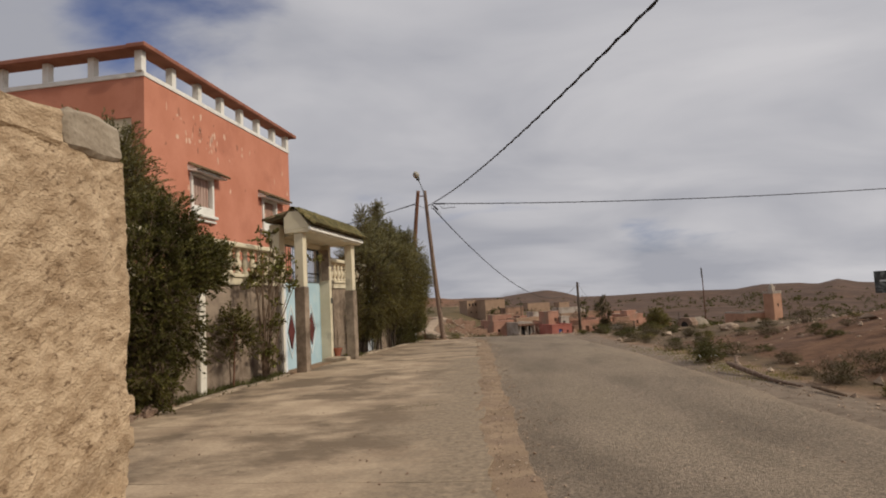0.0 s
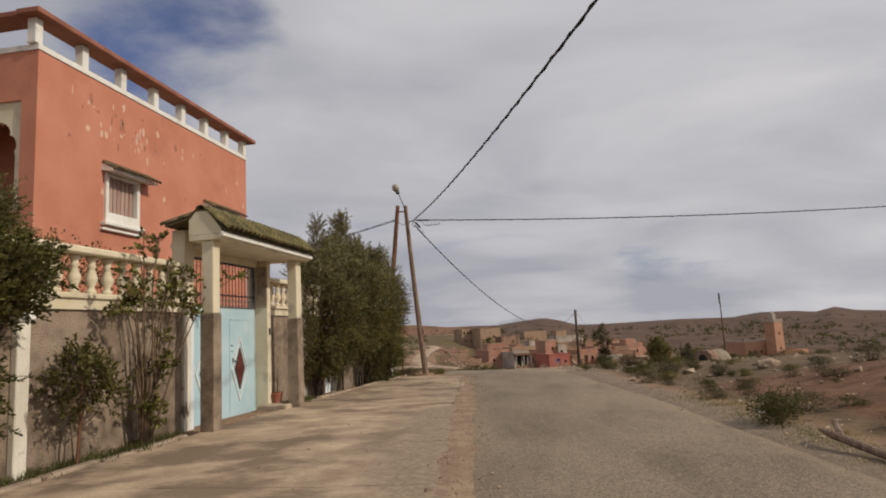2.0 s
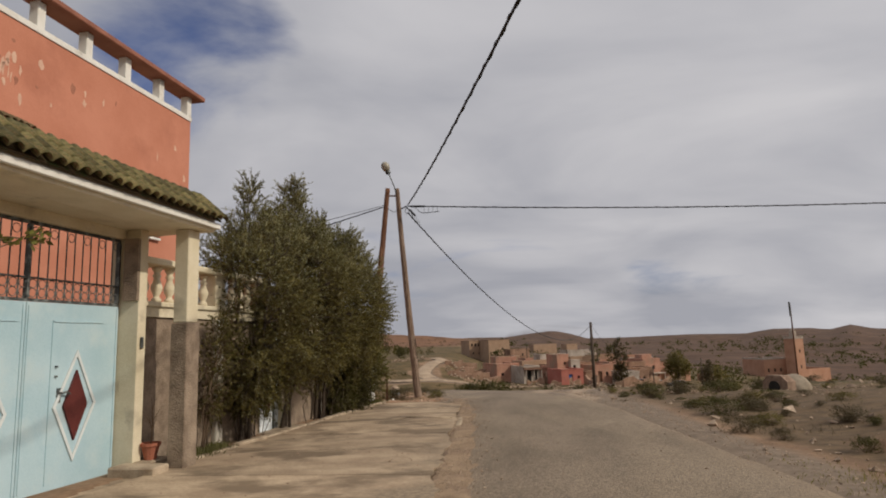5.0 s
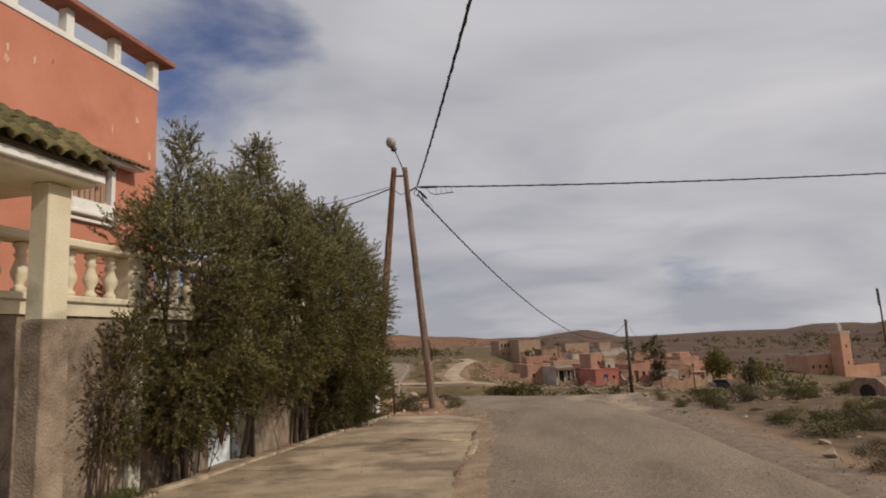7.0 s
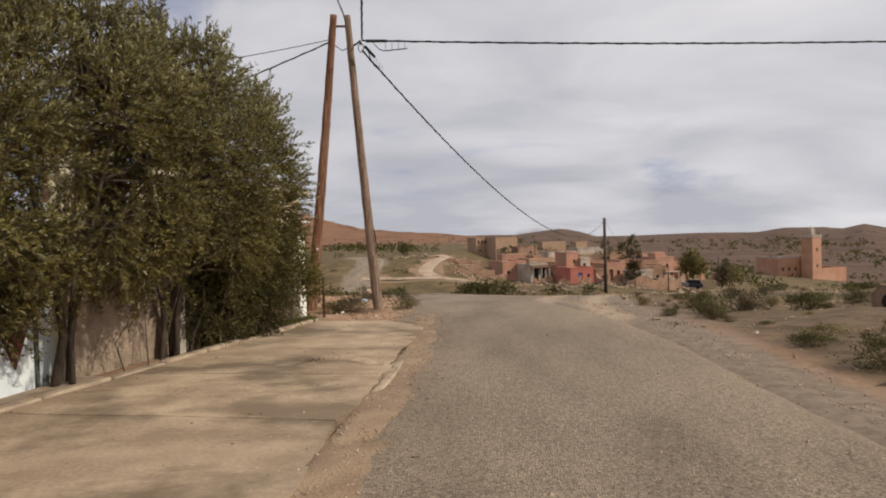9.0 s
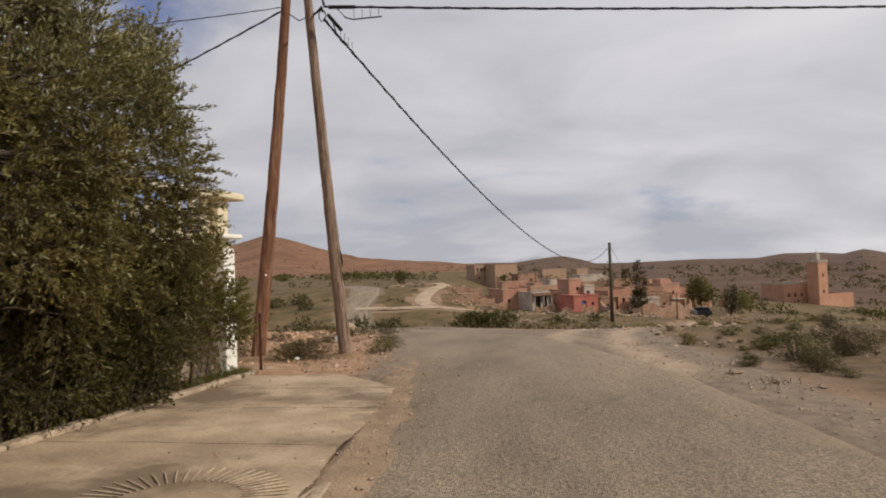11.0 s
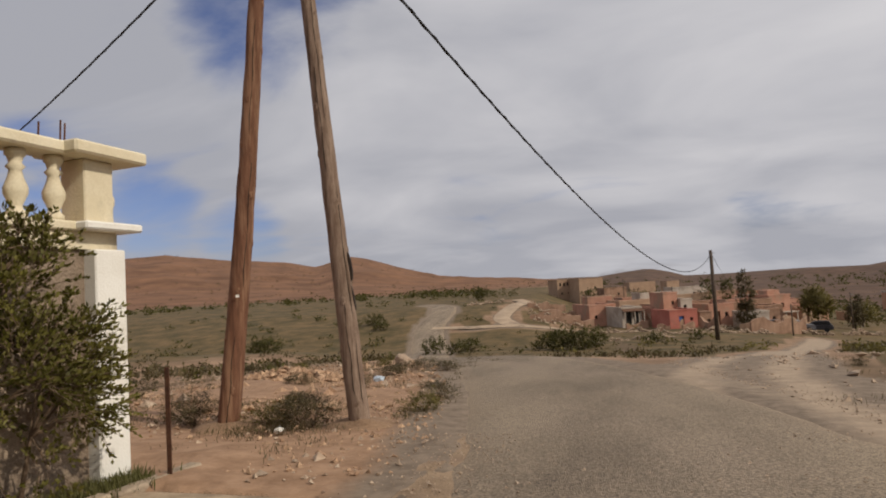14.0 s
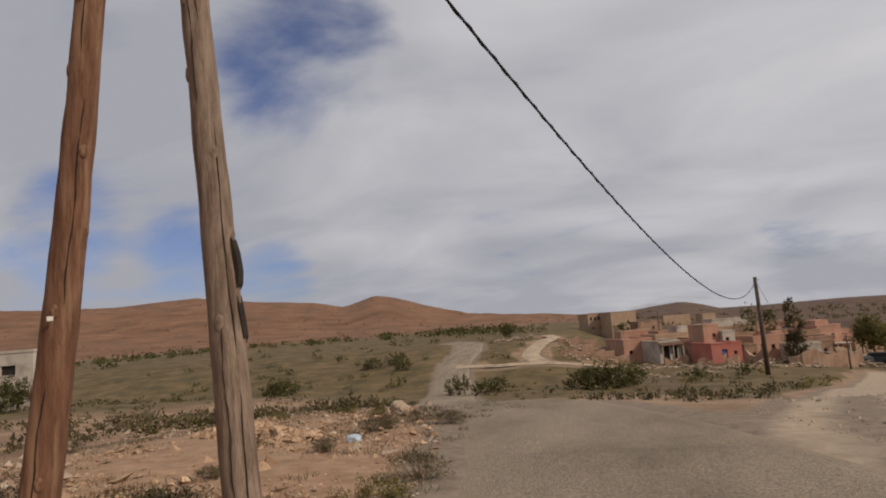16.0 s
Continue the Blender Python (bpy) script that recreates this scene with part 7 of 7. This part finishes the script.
for i, (x, y, r_, h_) in enumerate(((4.2, 72, 1.3, 2.0), (6.2, 71, 1.4, 1.9), (2.4, 74, 1.0, 1.5), (7.6, 73.5, 0.8, 1.3), (-9.3, 74, 1.0, 1.5), (-5.8, 76, 0.9, 1.2), (-6.6, 73, 0.8, 1.0), (13.5, 76, 0.9, 0.8), (18.2, 79, 0.8, 0.7), (-12.2, 132, 1.3, 2.0), (-31, 78, 1.6, 2.2), (-38.5, 51, 1.1, 2.2), (-23, 96, 1.3, 1.3), (-26, 94, 1.2, 1.1), (-20.8, 92, 0.9, 1.0))):
    far_tree(x, y, [(0, 0, h_ * 0.5, r_, r_, h_ * 0.5), (r_ * 0.5, 0.2, h_ * 0.62, r_ * 0.6, r_ * 0.6, h_ * 0.42), (-r_ * 0.6, -0.1, h_ * 0.45, r_ * 0.6, r_ * 0.6, h_ * 0.4)], "round grey-green bush in the valley field", 110 + i, M["shrub"], int(150 * r_ * h_), "field_bush", 0.2, 0.05)


def far_scrub(n, r0, r1, a0, a1, size, label, mat, seed, leaves=26):
    """Countless small bushes over the fields and slopes, as one sheet of leaves."""
    rng = np.random.default_rng(seed)
    r = np.exp(rng.uniform(np.log(r0), np.log(r1), n))
    a = np.radians(rng.uniform(a0, a1, n))
    x, y = 5 + r * np.sin(a), 8 + r * np.cos(a)
    keep = (off_line(x, y, road_line) > 3.5) & (off_line(x, y, lane_line) > 2.0) & (off_line(x, y, branch_line) > 2.5) & (off_line(x, y, track_line) > 2.6)
    keep &= np.array([noise.noise(Vector((p * 0.03, q * 0.03, 1.0))) > -0.12 for p, q in zip(x, y)])
    x, y, r = x[keep], y[keep], r[keep]
    s = size * rng.uniform(0.4, 1.3, len(x)) * (1 + r / 260)
    z = height(x, y)
    c = np.stack([x, y, z], -1)[:, None] + rng.normal(size=(len(x), leaves, 3)) * (s[:, None, None] * np.array([0.5, 0.5, 0.28])) + np.array([0, 0, 0.3]) * s[:, None, None]
    w = rng.normal(size=c.shape) + np.array([0, 0, 0.6])
    lw = np.repeat(s, leaves)
    q = leaf_quads(rng, c.reshape(-1, 3), w.reshape(-1, 3), 1.0, 0.5)
    q = c.reshape(-1, 1, 3) + (q - c.reshape(-1, 1, 3)) * (0.55 * lw)[:, None, None]
    return tagged(new("scrub", fast_mesh("scrub", q, 4, mat)), label, "scrub", kind="stuff")


far_scrub(420, 60, 230, -62, -4, 0.5, "dark green bushes dotted over the valley fields", M["shrub"], 301)
far_scrub(150, 55, 160, -2, 40, 0.42, "grey-green bushes between fields and village", M["olive"], 302)
far_scrub(1700, 130, 750, 2, 45, 0.85, "scattered trees and bushes on the plain beyond the village", M["shrub"], 303)
far_scrub(700, 22, 70, -60, 32, 0.30, "low dry scrub on the slopes below the road", M["dryscrub"], 304)
far_scrub(300, 20, 75, -60, 32, 0.24, "low dark green scrub on the slopes below the road", M["shrub"], 305)
far_scrub(1300, 240, 1150, -62, 2, 0.42, "dark scrub dotted over the brown hills", M["dryscrub"], 306, 14)
far_scrub(3400, 5, 34, 16, 145, 0.22, "low dry tufts covering the bank beside the road", M["dryscrub"], 308, 22)
far_scrub(1500, 8, 60, 12, 110, 0.30, "low olive scrub on the bank above the road", M["olive"], 307)
for a0, a1, r in ((-46, -22, 172), (-20, -8, 190)):
    rng = np.random.default_rng(int(r))
    n = 60
    a = np.radians(rng.uniform(a0, a1, n))
    rr = r + 16 * rng.normal(size=n) + 12 * np.sin(a * 9)
    x, y = 5 + rr * np.sin(a), 8 + rr * np.cos(a)
    c = np.stack([x, y, height(x, y) + 0.7], -1)[:, None] + rng.normal(size=(n, 26, 3)) * np.array([0.75, 0.75, 0.45])
    q = leaf_quads(rng, c.reshape(-1, 3), rng.normal(size=(n * 26, 3)) + np.array([0, 0, 0.5]), 0.8, 0.45)
    tagged(new("scrub", fast_mesh("scrub", q, 4, M["shrub"])), "line of dark bushes along a far field edge", "scrub", kind="stuff")

# ---- ruined earth walls in front of and among the houses ----
def ruin(x, y, length, h, turn, seed, mat):
    """A weathered length of earth wall with a broken, uneven top."""
    rng = random.Random(seed)
    n = max(6, int(length / 0.35))
    bm = bmesh.new()
    tops = [h * (0.55 + 0.45 * math.sin(0.5 + 3.0 * k / n + seed) ** 2) + rng.uniform(-0.12, 0.12) for k in range(n + 1)]
    low = [[bm.verts.new((length * k / n, d, -0.6)) for k in range(n + 1)] for d in (0.0, 0.42)]
    up = [[bm.verts.new((length * k / n, d + rng.uniform(-0.05, 0.05), max(0.25, tops[k] + rng.uniform(-0.05, 0.05)))) for k in range(n + 1)] for d in (0.05, 0.36)]
    for k in range(n):
        bm.faces.new((low[0][k], low[0][k + 1], up[0][k + 1], up[0][k]))
        bm.faces.new((low[1][k + 1], low[1][k], up[1][k], up[1][k + 1]))
        bm.faces.new((up[0][k], up[0][k + 1], up[1][k + 1], up[1][k]))
    for k in (0, n):
        bm.faces.new((low[0][k], up[0][k], up[1][k], low[1][k]))
    bmesh.ops.recalc_face_normals(bm, faces=bm.faces)
    ob = finish("ruined_wall", bm, mat)
    ob.matrix_basis = Matrix.Translation((x, y, ground_at(x, y))) @ pose(0, 0, 0, 0, 0, turn)
    return tagged(ob, "broken brown earth wall beside village houses", "wall", "ruined walls")


rr_ = random.Random(404)
for i in range(34):
    y = rr_.uniform(91, 118)
    x = rr_.uniform(5.5, 34) * y / 100
    ruin(x, y, rr_.uniform(1.6, 4.5), rr_.uniform(0.8, 2.0), rr_.choice([15, 20, 25, 110, -10]), i, VM[rr_.choice(["mud", "mud", "beige", "pink"])])
for i, (x, y) in enumerate(((-0.5, 97), (2.0, 99), (0.5, 103), (3.2, 104), (-1.5, 108), (3.6, 109), (1.0, 112), (5.0, 100))):
    ruin(x, y, 3.4, 0.7, 8, 60 + i, VM["mud"])

# ---- scrub and litter beside the road ----
bush_meshes = {}


def scrub_bush(x, y, r, h, kind, seed, label):
    key = (kind, seed % 4)
    if key not in bush_meshes:
        rng = np.random.default_rng(500 + seed % 4)
        lob = [(0, 0, 0.42, 0.75, 0.75, 0.42)] + [(rng.uniform(-0.6, 0.6), rng.uniform(-0.6, 0.6), rng.uniform(0.25, 0.6), 0.42, 0.42, 0.36) for _ in range(5)]
        q, pos, nrm = crown_leaves(rng, lob, 330, 10, 0.11 if kind != "dry" else 0.16, 0.028 if kind != "dry" else 0.016, 0.22, 0.25, 0.7)
        crown = fast_mesh("crown", q, 4, M[{"dry": "dryscrub", "green": "olive", "dark": "shrub"}[kind]], nrm)
        bm = bmesh.new()
        for p in pos[rng.choice(len(pos), 26)]:
            tube(bm, [(0.15 * p[0], 0.15 * p[1], -0.1), (0.6 * p[0], 0.6 * p[1], 0.5 * p[2]), tuple(p)], [0.016, 0.01, 0.004], 4)
        tw_ = bpy.data.meshes.new("twig")
        bm.to_mesh(tw_)
        bm.free()
        tw_.materials.append(M["stem"])
        bush_meshes[key] = (crown, tw_)
    f = thing("scrub_bush", Matrix.Translation((x, y, ground_at(x, y) - 0.02)) @ pose(0, 0, 0, 0, 0, seed * 77 % 360) @ Matrix.Diagonal((r, r, h, 1)), label, "bush", "roadside scrub")
    for nm, me in zip(("crown", "twig"), bush_meshes[key]):
        ob = new(nm, me)
        ob.parent = f
        if nm == "twig":
            ob["kind"] = "stuff"
    return f


LAB = {"dry": "dry brown wiry bush on the stony verge", "green": "low grey-green bush on the stony verge", "dark": "low dark-green bush on the bank"}
named = [(1.75, 17.75, 0.6, 0.42, "dry"), (1.25, 17.95, 0.45, 0.36, "green"), (2.95, 18.9, 0.35, 0.3, "green"), (3.0, 20.2, 0.4, 0.3, "dry"), (2.0, 25.5, 0.4, 0.28, "dry"), (1.2, 26.3, 0.45, 0.32, "dry"), (-0.2, 18.1, 0.5, 0.45, "dry"), (10.2, 15.2, 0.9, 0.75, "dark"), (11.2, 15.8, 1.0, 0.8, "dry"), (12.3, 15.1, 0.8, 0.7, "dark"), (10.7, 17.4, 0.6, 0.45, "green"), (9.9, 8.6, 0.8, 0.65, "dark"), (10.6, 9.3, 0.8, 0.6, "dry"), (9.2, 1.6, 0.5, 0.4, "dry"), (8.95, -1.6, 0.6, 0.5, "dark"), (9.6, -0.9, 0.7, 0.55, "dry"), (9.4, -5.0, 0.7, 0.6, "dry"), (10.3, -4.6, 0.8, 0.6, "dry"), (9.5, -6.4, 0.45, 0.4, "green"), (-2.2, 18.6, 0.6, 0.4, "dry"), (-3.5, 19.5, 0.6, 0.5, "green")]
for i, (x, y, r, h, k) in enumerate(named):
    if x > 9:
        r, h = 0.68 * r, 0.6 * h
    scrub_bush(x, y, r, h, k, i, LAB[k])
rb = random.Random(19)
count = 0
while count < 270:
    if count < 90:
        x, y = 9.1 + abs(rb.gauss(0, 2.2)), rb.uniform(-10, 24)
        if off_line(np.array(x), np.array(y), track_line) < 1.9:
            continue
    elif count < 215:
        x, y = rb.uniform(9.8, 30), rb.uniform(-9, 42)
        if x < 13 and 11 < y < 30 or off_line(np.array(x), np.array(y), track_line) < 2.2:
            continue
    else:
        x, y = rb.uniform(-16, 1.5), rb.uniform(18.5, 50)
    if off_line(np.array(x), np.array(y), road_line) < 2.7:
        continue
    k = rb.choice(["dry", "dry", "green", "dark"] if x > 5 else ["dry", "dry", "green"])
    s = rb.uniform(0.12, 0.55) ** 1.15 * (1.0 if x > 5 else 0.8) * (0.72 if 5 < x < 13 else 1.0)
    scrub_bush(x, y, s, s * rb.uniform(0.6, 0.95), k, count, LAB[k])
    count += 1


def pebbles(n, spot, size, label, mat, seed, name="stones"):
    """Loose stones as joined octahedra with broken corners."""
    rng = np.random.default_rng(seed)
    xy = spot(rng, n)
    x, y = xy[:, 0], xy[:, 1]
    s = size * np.exp(0.45 * rng.normal(size=len(x)))
    base = np.array([[1, 0, 0], [0, 1, 0], [-1, 0, 0], [0, -1, 0], [0, 0, 0.7], [0, 0, -0.7]], float)
    v = base[None] * s[:, None, None] * rng.uniform(0.6, 1.3, (len(x), 6, 3)) + rng.normal(size=(len(x), 6, 3)) * s[:, None, None] * 0.18
    ang = rng.uniform(0, 6.3, len(x))
    vx = v[..., 0] * np.cos(ang)[:, None] - v[..., 1] * np.sin(ang)[:, None]
    vy = v[..., 0] * np.sin(ang)[:, None] + v[..., 1] * np.cos(ang)[:, None]
    v = np.stack([vx + x[:, None], vy + y[:, None], v[..., 2] + (height(x, y) + 0.2 * s + xy[:, 2])[:, None]], -1)
    f = np.array([[0, 1, 4], [1, 2, 4], [2, 3, 4], [3, 0, 4], [1, 0, 5], [2, 1, 5], [3, 2, 5], [0, 3, 5]])
    faces = (f[None] + 6 * np.arange(len(x))[:, None, None]).reshape(-1, 3)
    me = bpy.data.meshes.new(name)
    me.from_pydata(v.reshape(-1, 3).tolist(), [], faces.tolist())
    me.materials.append(mat)
    return tagged(new(name, me), label, "stones", kind="stuff")


def zone(x0, x1, y0, y1, lift=0.0, road_gap=2.3):
    def pick(rng, n):
        x, y = rng.uniform(x0, x1, n), rng.uniform(y0, y1, n)
        k = off_line(x, y, road_line) > road_gap
        return np.stack([x[k], y[k], np.full(k.sum(), lift)], -1)
    return pick


pebbles(3000, zone(-7, 3.7, 14.9, 34), 0.022, "pale loose stones on the verge by the poles", M["stone"], 71)
pebbles(7000, zone(-5, 3.6, 15.2, 29), 0.017, "orange-brown stones strewn round the poles", M["earthstone"], 79)
pebbles(260, zone(-4, 3.2, 19, 29), 0.06, "larger orange-brown stones on the verge", M["earthstone"], 80)
pebbles(2600, zone(8.3, 24, -10, 36), 0.030, "pale loose stones on the bank", M["stone"], 72)
pebbles(160, zone(9, 24, -8, 34), 0.085, "larger pale stones on the bank", M["stone"], 73)
pebbles(120, zone(-9, 2.5, 19, 34), 0.07, "larger pale stones on the slope", M["stone"], 74)


def edge_band(rng, n):
    y = rng.uniform(-13, 17, n)
    x = 4.25 + 0.32 * rng.normal(size=n) - 0.045 * np.clip(y - 13, 0, None) ** 1.4
    return np.stack([x, y, np.full(n, 0.02)], -1)


def right_band(rng, n):
    y = rng.uniform(-13, 30, n)
    x = 8.45 + 0.4 * np.abs(rng.normal(size=n)) - 0.06 * np.clip(y - 15, 0, None) ** 1.2
    return np.stack([x, y, np.full(n, 0.0)], -1)


pebbles(6500, edge_band, 0.0075, "gravel chips along the edge of the asphalt", M["stone"], 75, "gravel")
pebbles(3200, right_band, 0.010, "gravel chips along the far edge of the asphalt", M["stone"], 76, "gravel")
pebbles(700, lambda rng, n: np.stack([rng.uniform(0, 4, n), rng.uniform(-12, 15, n), np.full(n, 0.03)], -1), 0.008, "grit scattered over the concrete forecourt", M["rock"], 77, "gravel")


def boulder(name, x, y, size, mat, label, seed, category="stone", lift=0.0):
    bm = bmesh.new()
    bmesh.ops.create_icosphere(bm, subdivisions=3, radius=1.0)
    ob = finish(name, bm, mat)
    ob.matrix_basis = Matrix.Translation((x, y, ground_at(x, y) + size[2] * 0.55 + lift)) @ Matrix.Diagonal((*size, 1))
    roughen(ob, 0.35, 1.3, seed)
    roughen(ob, 0.12, 4.0, seed + 5)
    return tagged(ob, label, category)


x_, y_ = yard_xy(-0.2, -5.55)
boulder("rock", x_, y_, (0.16, 0.2, 0.13), M["rock"], "reddish-brown rock lying on the kerb", 1)
x_, y_ = yard_xy(-0.22, -5.95)
boulder("rock", x_, y_, (0.12, 0.14, 0.09), M["rock"], "small brown rock lying by the kerb", 2)
boulder("rock", 0.28, 27.6, (0.24, 0.22, 0.22), M["stone"], "pale boulder on the verge", 4)
boulder("rock", -0.15, 15.5, (0.16, 0.10, 0.07), M["rock"], "dark brown stone by the rusty post", 6)


def rubble_heap(x, y, rx, ry, h, label, seed):
    """A low heap of broken stones, piled higher towards its middle."""
    def pick(rng, n):
        u, a = np.sqrt(rng.uniform(0, 1, n)), rng.uniform(0, 6.283, n)
        return np.stack([x + rx * u * np.cos(a), y + ry * u * np.sin(a), h * (1 - u ** 1.5) * rng.uniform(0.2, 1.0, n)], -1)
    return pebbles(420, pick, 0.055, label, M["earthstone"], seed, "rubble")


rubble_heap(-0.9, 23.8, 0.95, 0.7, 0.2, "low heap of earth and stone rubble", 8)
rubble_heap(-2.2, 25.0, 1.1, 0.8, 0.24, "heap of orange-brown stony rubble", 9)
boulder("rock", 12.6, 6.4, (0.3, 0.24, 0.18), M["stone"], "pale boulder on the scrubby bank", 11)
boulder("plastic_bag", 0.9, 23.4, (0.13, 0.11, 0.08), M["plastic"], "crumpled pale blue plastic bag on the verge", 12, "bag")
boulder("litter", 1.55, 17.3, (0.06, 0.05, 0.04), M["white"], "scrap of white litter under a bush", 13, "litter")
rg2 = random.Random(12)
for k in range(5):
    boulder("litter", 9.35 + rg2.uniform(-0.25, 0.25), -0.55 + rg2.uniform(-0.25, 0.25), (rg2.uniform(0.05, 0.1), rg2.uniform(0.04, 0.08), 0.025), M["white"], "crumpled scrap of white paper on the verge", 40 + k, "litter")
grass_patch([(8.85 + rg2.uniform(-0.25, 0.5), rg2.uniform(-4.5, 0.8), rg2.uniform(0.5, 1.0)) for _ in range(60)], 21, "green grass along the edge of the asphalt", M["yellowgreen"], 0.05, per=160, spread=0.22)
# clay oven, mast, signboard, log
OX, OY = 14.7, 15.6
ov = thing("clay_oven", Matrix.Translation((OX, OY, ground_at(OX, OY) - 0.12)) @ Matrix.Diagonal((0.82, 0.82, 0.82, 1)), "whitish domed clay oven with a dark mouth", "oven")
bm = bmesh.new()
bmesh.ops.create_uvsphere(bm, u_segments=24, v_segments=14, radius=1.0)
dome = part("dome", bm, M["block"], ov, "pale weathered clay dome", smooth=True)
dome.matrix_basis = Matrix.Translation((0.2, 0, 0.12)) @ Matrix.Diagonal((0.62, 0.66, 0.62, 1))
roughen(dome, 0.09, 2.2, 4)
ms = part("front", prism(bmesh.new(), [(-0.62, -0.1), (0.5, -0.1), (0.52, 0.45), (0.3, 0.72), (-0.35, 0.72), (-0.6, 0.5)], -0.25, 0.2, "x"), M["rock"], ov, "dark earthen front")
ms.matrix_basis = Matrix.Translation((-0.45, -0.15, 0)) @ pose(0, 0, 0, 0, 0, 25)
# near-black disc paints the shade inside the mouth
part("mouth", lathe(bmesh.new(), [(0.24, 0), (0.24, 0.05)], 14), M["dark"], ov).matrix_basis = Matrix.Translation((-0.66, -0.28, 0.28)) @ pose(0, 0, 0, 0, -90, 25)
SX, SY_ = 15.87, 17.29
mast = thing("signal_mast", Matrix.Translation((SX, SY_, ground_at(SX, SY_))), "thin dark mast carrying a small upright panel", "mast")
zt = 2.5 - ground_at(SX, SY_)
part("shaft", tube(bmesh.new(), [(0, 0, -0.3), (0, 0, zt - 0.05)], [0.035, 0.02], 8), M["rust"], mast)
part("panel", box(-0.05, 0.0, -0.03, 0.02, zt - 0.5, zt, 0.008), M["iron"], mast)
sgx, sgy = 4.09 + 0.5454 * 21, -14.5 + 0.838 * 21
sg = thing("signboard", Matrix.Translation((sgx + 0.15, sgy, ground_at(sgx, sgy))) @ pose(0, 0, 0, 0, 0, -30), "dark square signboard on a post", "sign")
zg = 1.75 - ground_at(sgx, sgy)
part("post", tube(bmesh.new(), [(0, 0, -0.2), (0, 0, zg)], 0.035, 8), M["iron"], sg)
part("board", box(-0.32, 0.32, -0.06, -0.036, zg - 0.62, zg, 0.01), M["iron"], sg)
part("bar", box(-0.2, 0.2, -0.064, -0.061, zg - 0.3, zg - 0.25), M["whitesteel"], sg)
lg = thing("fallen_branch", Matrix.Translation((8.62, -3.3, ground_at(8.62, -3.3) + 0.04)), "weathered grey branch lying along the road edge", "branch")
part("limb", tube(bmesh.new(), [(0, 0.2, 0.12), (0.0, -0.1, 0.1), (0.08, -0.7, 0.03), (0.1, -1.4, 0.0), (0.12, -2.1, 0.02)], [0.02, 0.05, 0.045, 0.03, 0.018], 9), M["polegrey"], lg)
part("twig", tube(bmesh.new(), [(0.02, -0.2, 0.1), (0.15, 0.15, 0.22), (0.3, 0.3, 0.2)], [0.04, 0.03, 0.012], 7), M["polegrey"], lg)
lg2 = thing("fallen_branch", Matrix.Translation((8.8, -5.75, ground_at(8.8, -5.75) + 0.03)), "short pale stick lying at the road edge", "branch")
part("limb", tube(bmesh.new(), [(0, 0.2, 0.03), (0.03, -0.1, 0.02), (0.05, -0.5, 0.01)], [0.02, 0.03, 0.018], 7), M["stem"], lg2)
# weeds in the forecourt joints and on the verge
js = []
rj = np.random.default_rng(15)
for j in JOINTS[5:]:
    for _ in range(7):
        u = rj.uniform(0.2, 3.6)
        x0_, y0_ = yard_xy(-0.1, j)
        js.append((x0_ + u, y0_ - u * math.tan(radians(6.95)) * 0.75, rj.uniform(0.1, 0.35)))
grass_patch(js, 16, "dry weed tufts in the joints of the forecourt", M["dryscrub"], 0.028, per=60, spread=0.2)
grass_patch([(3.15, -5.6, 1.0), (2.9, -5.7, 0.8), (3.4, -5.55, 0.5)], 17, "flat weed tuft on the forecourt", M["grass"], 0.07, per=120, spread=0.16)
vs = [(float(rj.uniform(-6, 3.2)), float(rj.uniform(16, 30)), float(rj.uniform(0.3, 1.0))) for _ in range(130)] + [(1.5 + 0.4 * float(rj.normal()), 17.5 + 0.25 * float(rj.normal()), 1.0) for _ in range(14)]
grass_patch(vs, 18, "dry grass tufts on the verge", M["dryscrub"], 0.10, per=60, spread=0.2)
vg = [(float(rj.uniform(-9, 2.8)), float(rj.uniform(17, 34)), float(rj.uniform(0.4, 1.1))) for _ in range(45)] + [(float(rj.uniform(8.8, 20)), float(rj.uniform(-8, 30)), float(rj.uniform(0.4, 1.2))) for _ in range(90)]
grass_patch(vg, 19, "dull grass tufts on the verges", M["dryscrub"], 0.10, per=46, spread=0.3)
grass_patch([(-4.0 + 0.5 * float(rj.normal()), 19.0 + 0.4 * float(rj.normal()), 1.0) for _ in range(22)] + [(9.0 + 0.3 * float(rj.normal()), 1.0 + 1.2 * float(rj.normal()), 0.8) for _ in range(18)], 20, "yellow-green weeds on the verge", M["yellowgreen"], 0.07, per=60, spread=0.3)


def over_asphalt(rng, n):
    y = rng.uniform(-14, 17, n)
    x = 4.5 + 3.9 * rng.uniform(size=n) ** 0.8
    u = (x - 6.3) / 2.12
    return np.stack([x, y, 0.026 * (1 - u * u) - 0.003], -1)


pebbles(9000, over_asphalt, 0.0065, "loose pale chips scattered over the asphalt", M["stone"], 78, "gravel")

# ---- weeds in the joints of the slabs ----
rj = np.random.default_rng(31)
spots = []
for yj in JOINTS:
    if yj < -8:
        continue
    for xj in np.arange(0.3, 4.0, 0.09):
        xa, ya = yard_xy(-0.1, yj)
        if xa + xj > 4.1 or noise.noise(Vector((xj * 0.8, yj * 3.0, 4.0))) < (0.12 if yj < 9 else -0.08):
            continue
        x = xa + xj
        spots.append((x, ya - xj * math.tan(radians(6.95)) * 0.75 + joint_shift(yj, x), rj.uniform(0.4, 1.0)))
weeds = grass_patch(spots, 32, "dry brown weeds rooted in slab joints", M["dryscrub"], 0.026, "joint_weeds", per=22, spread=0.03)
for v in weeds.data.vertices:
    v.co.z += 0.032
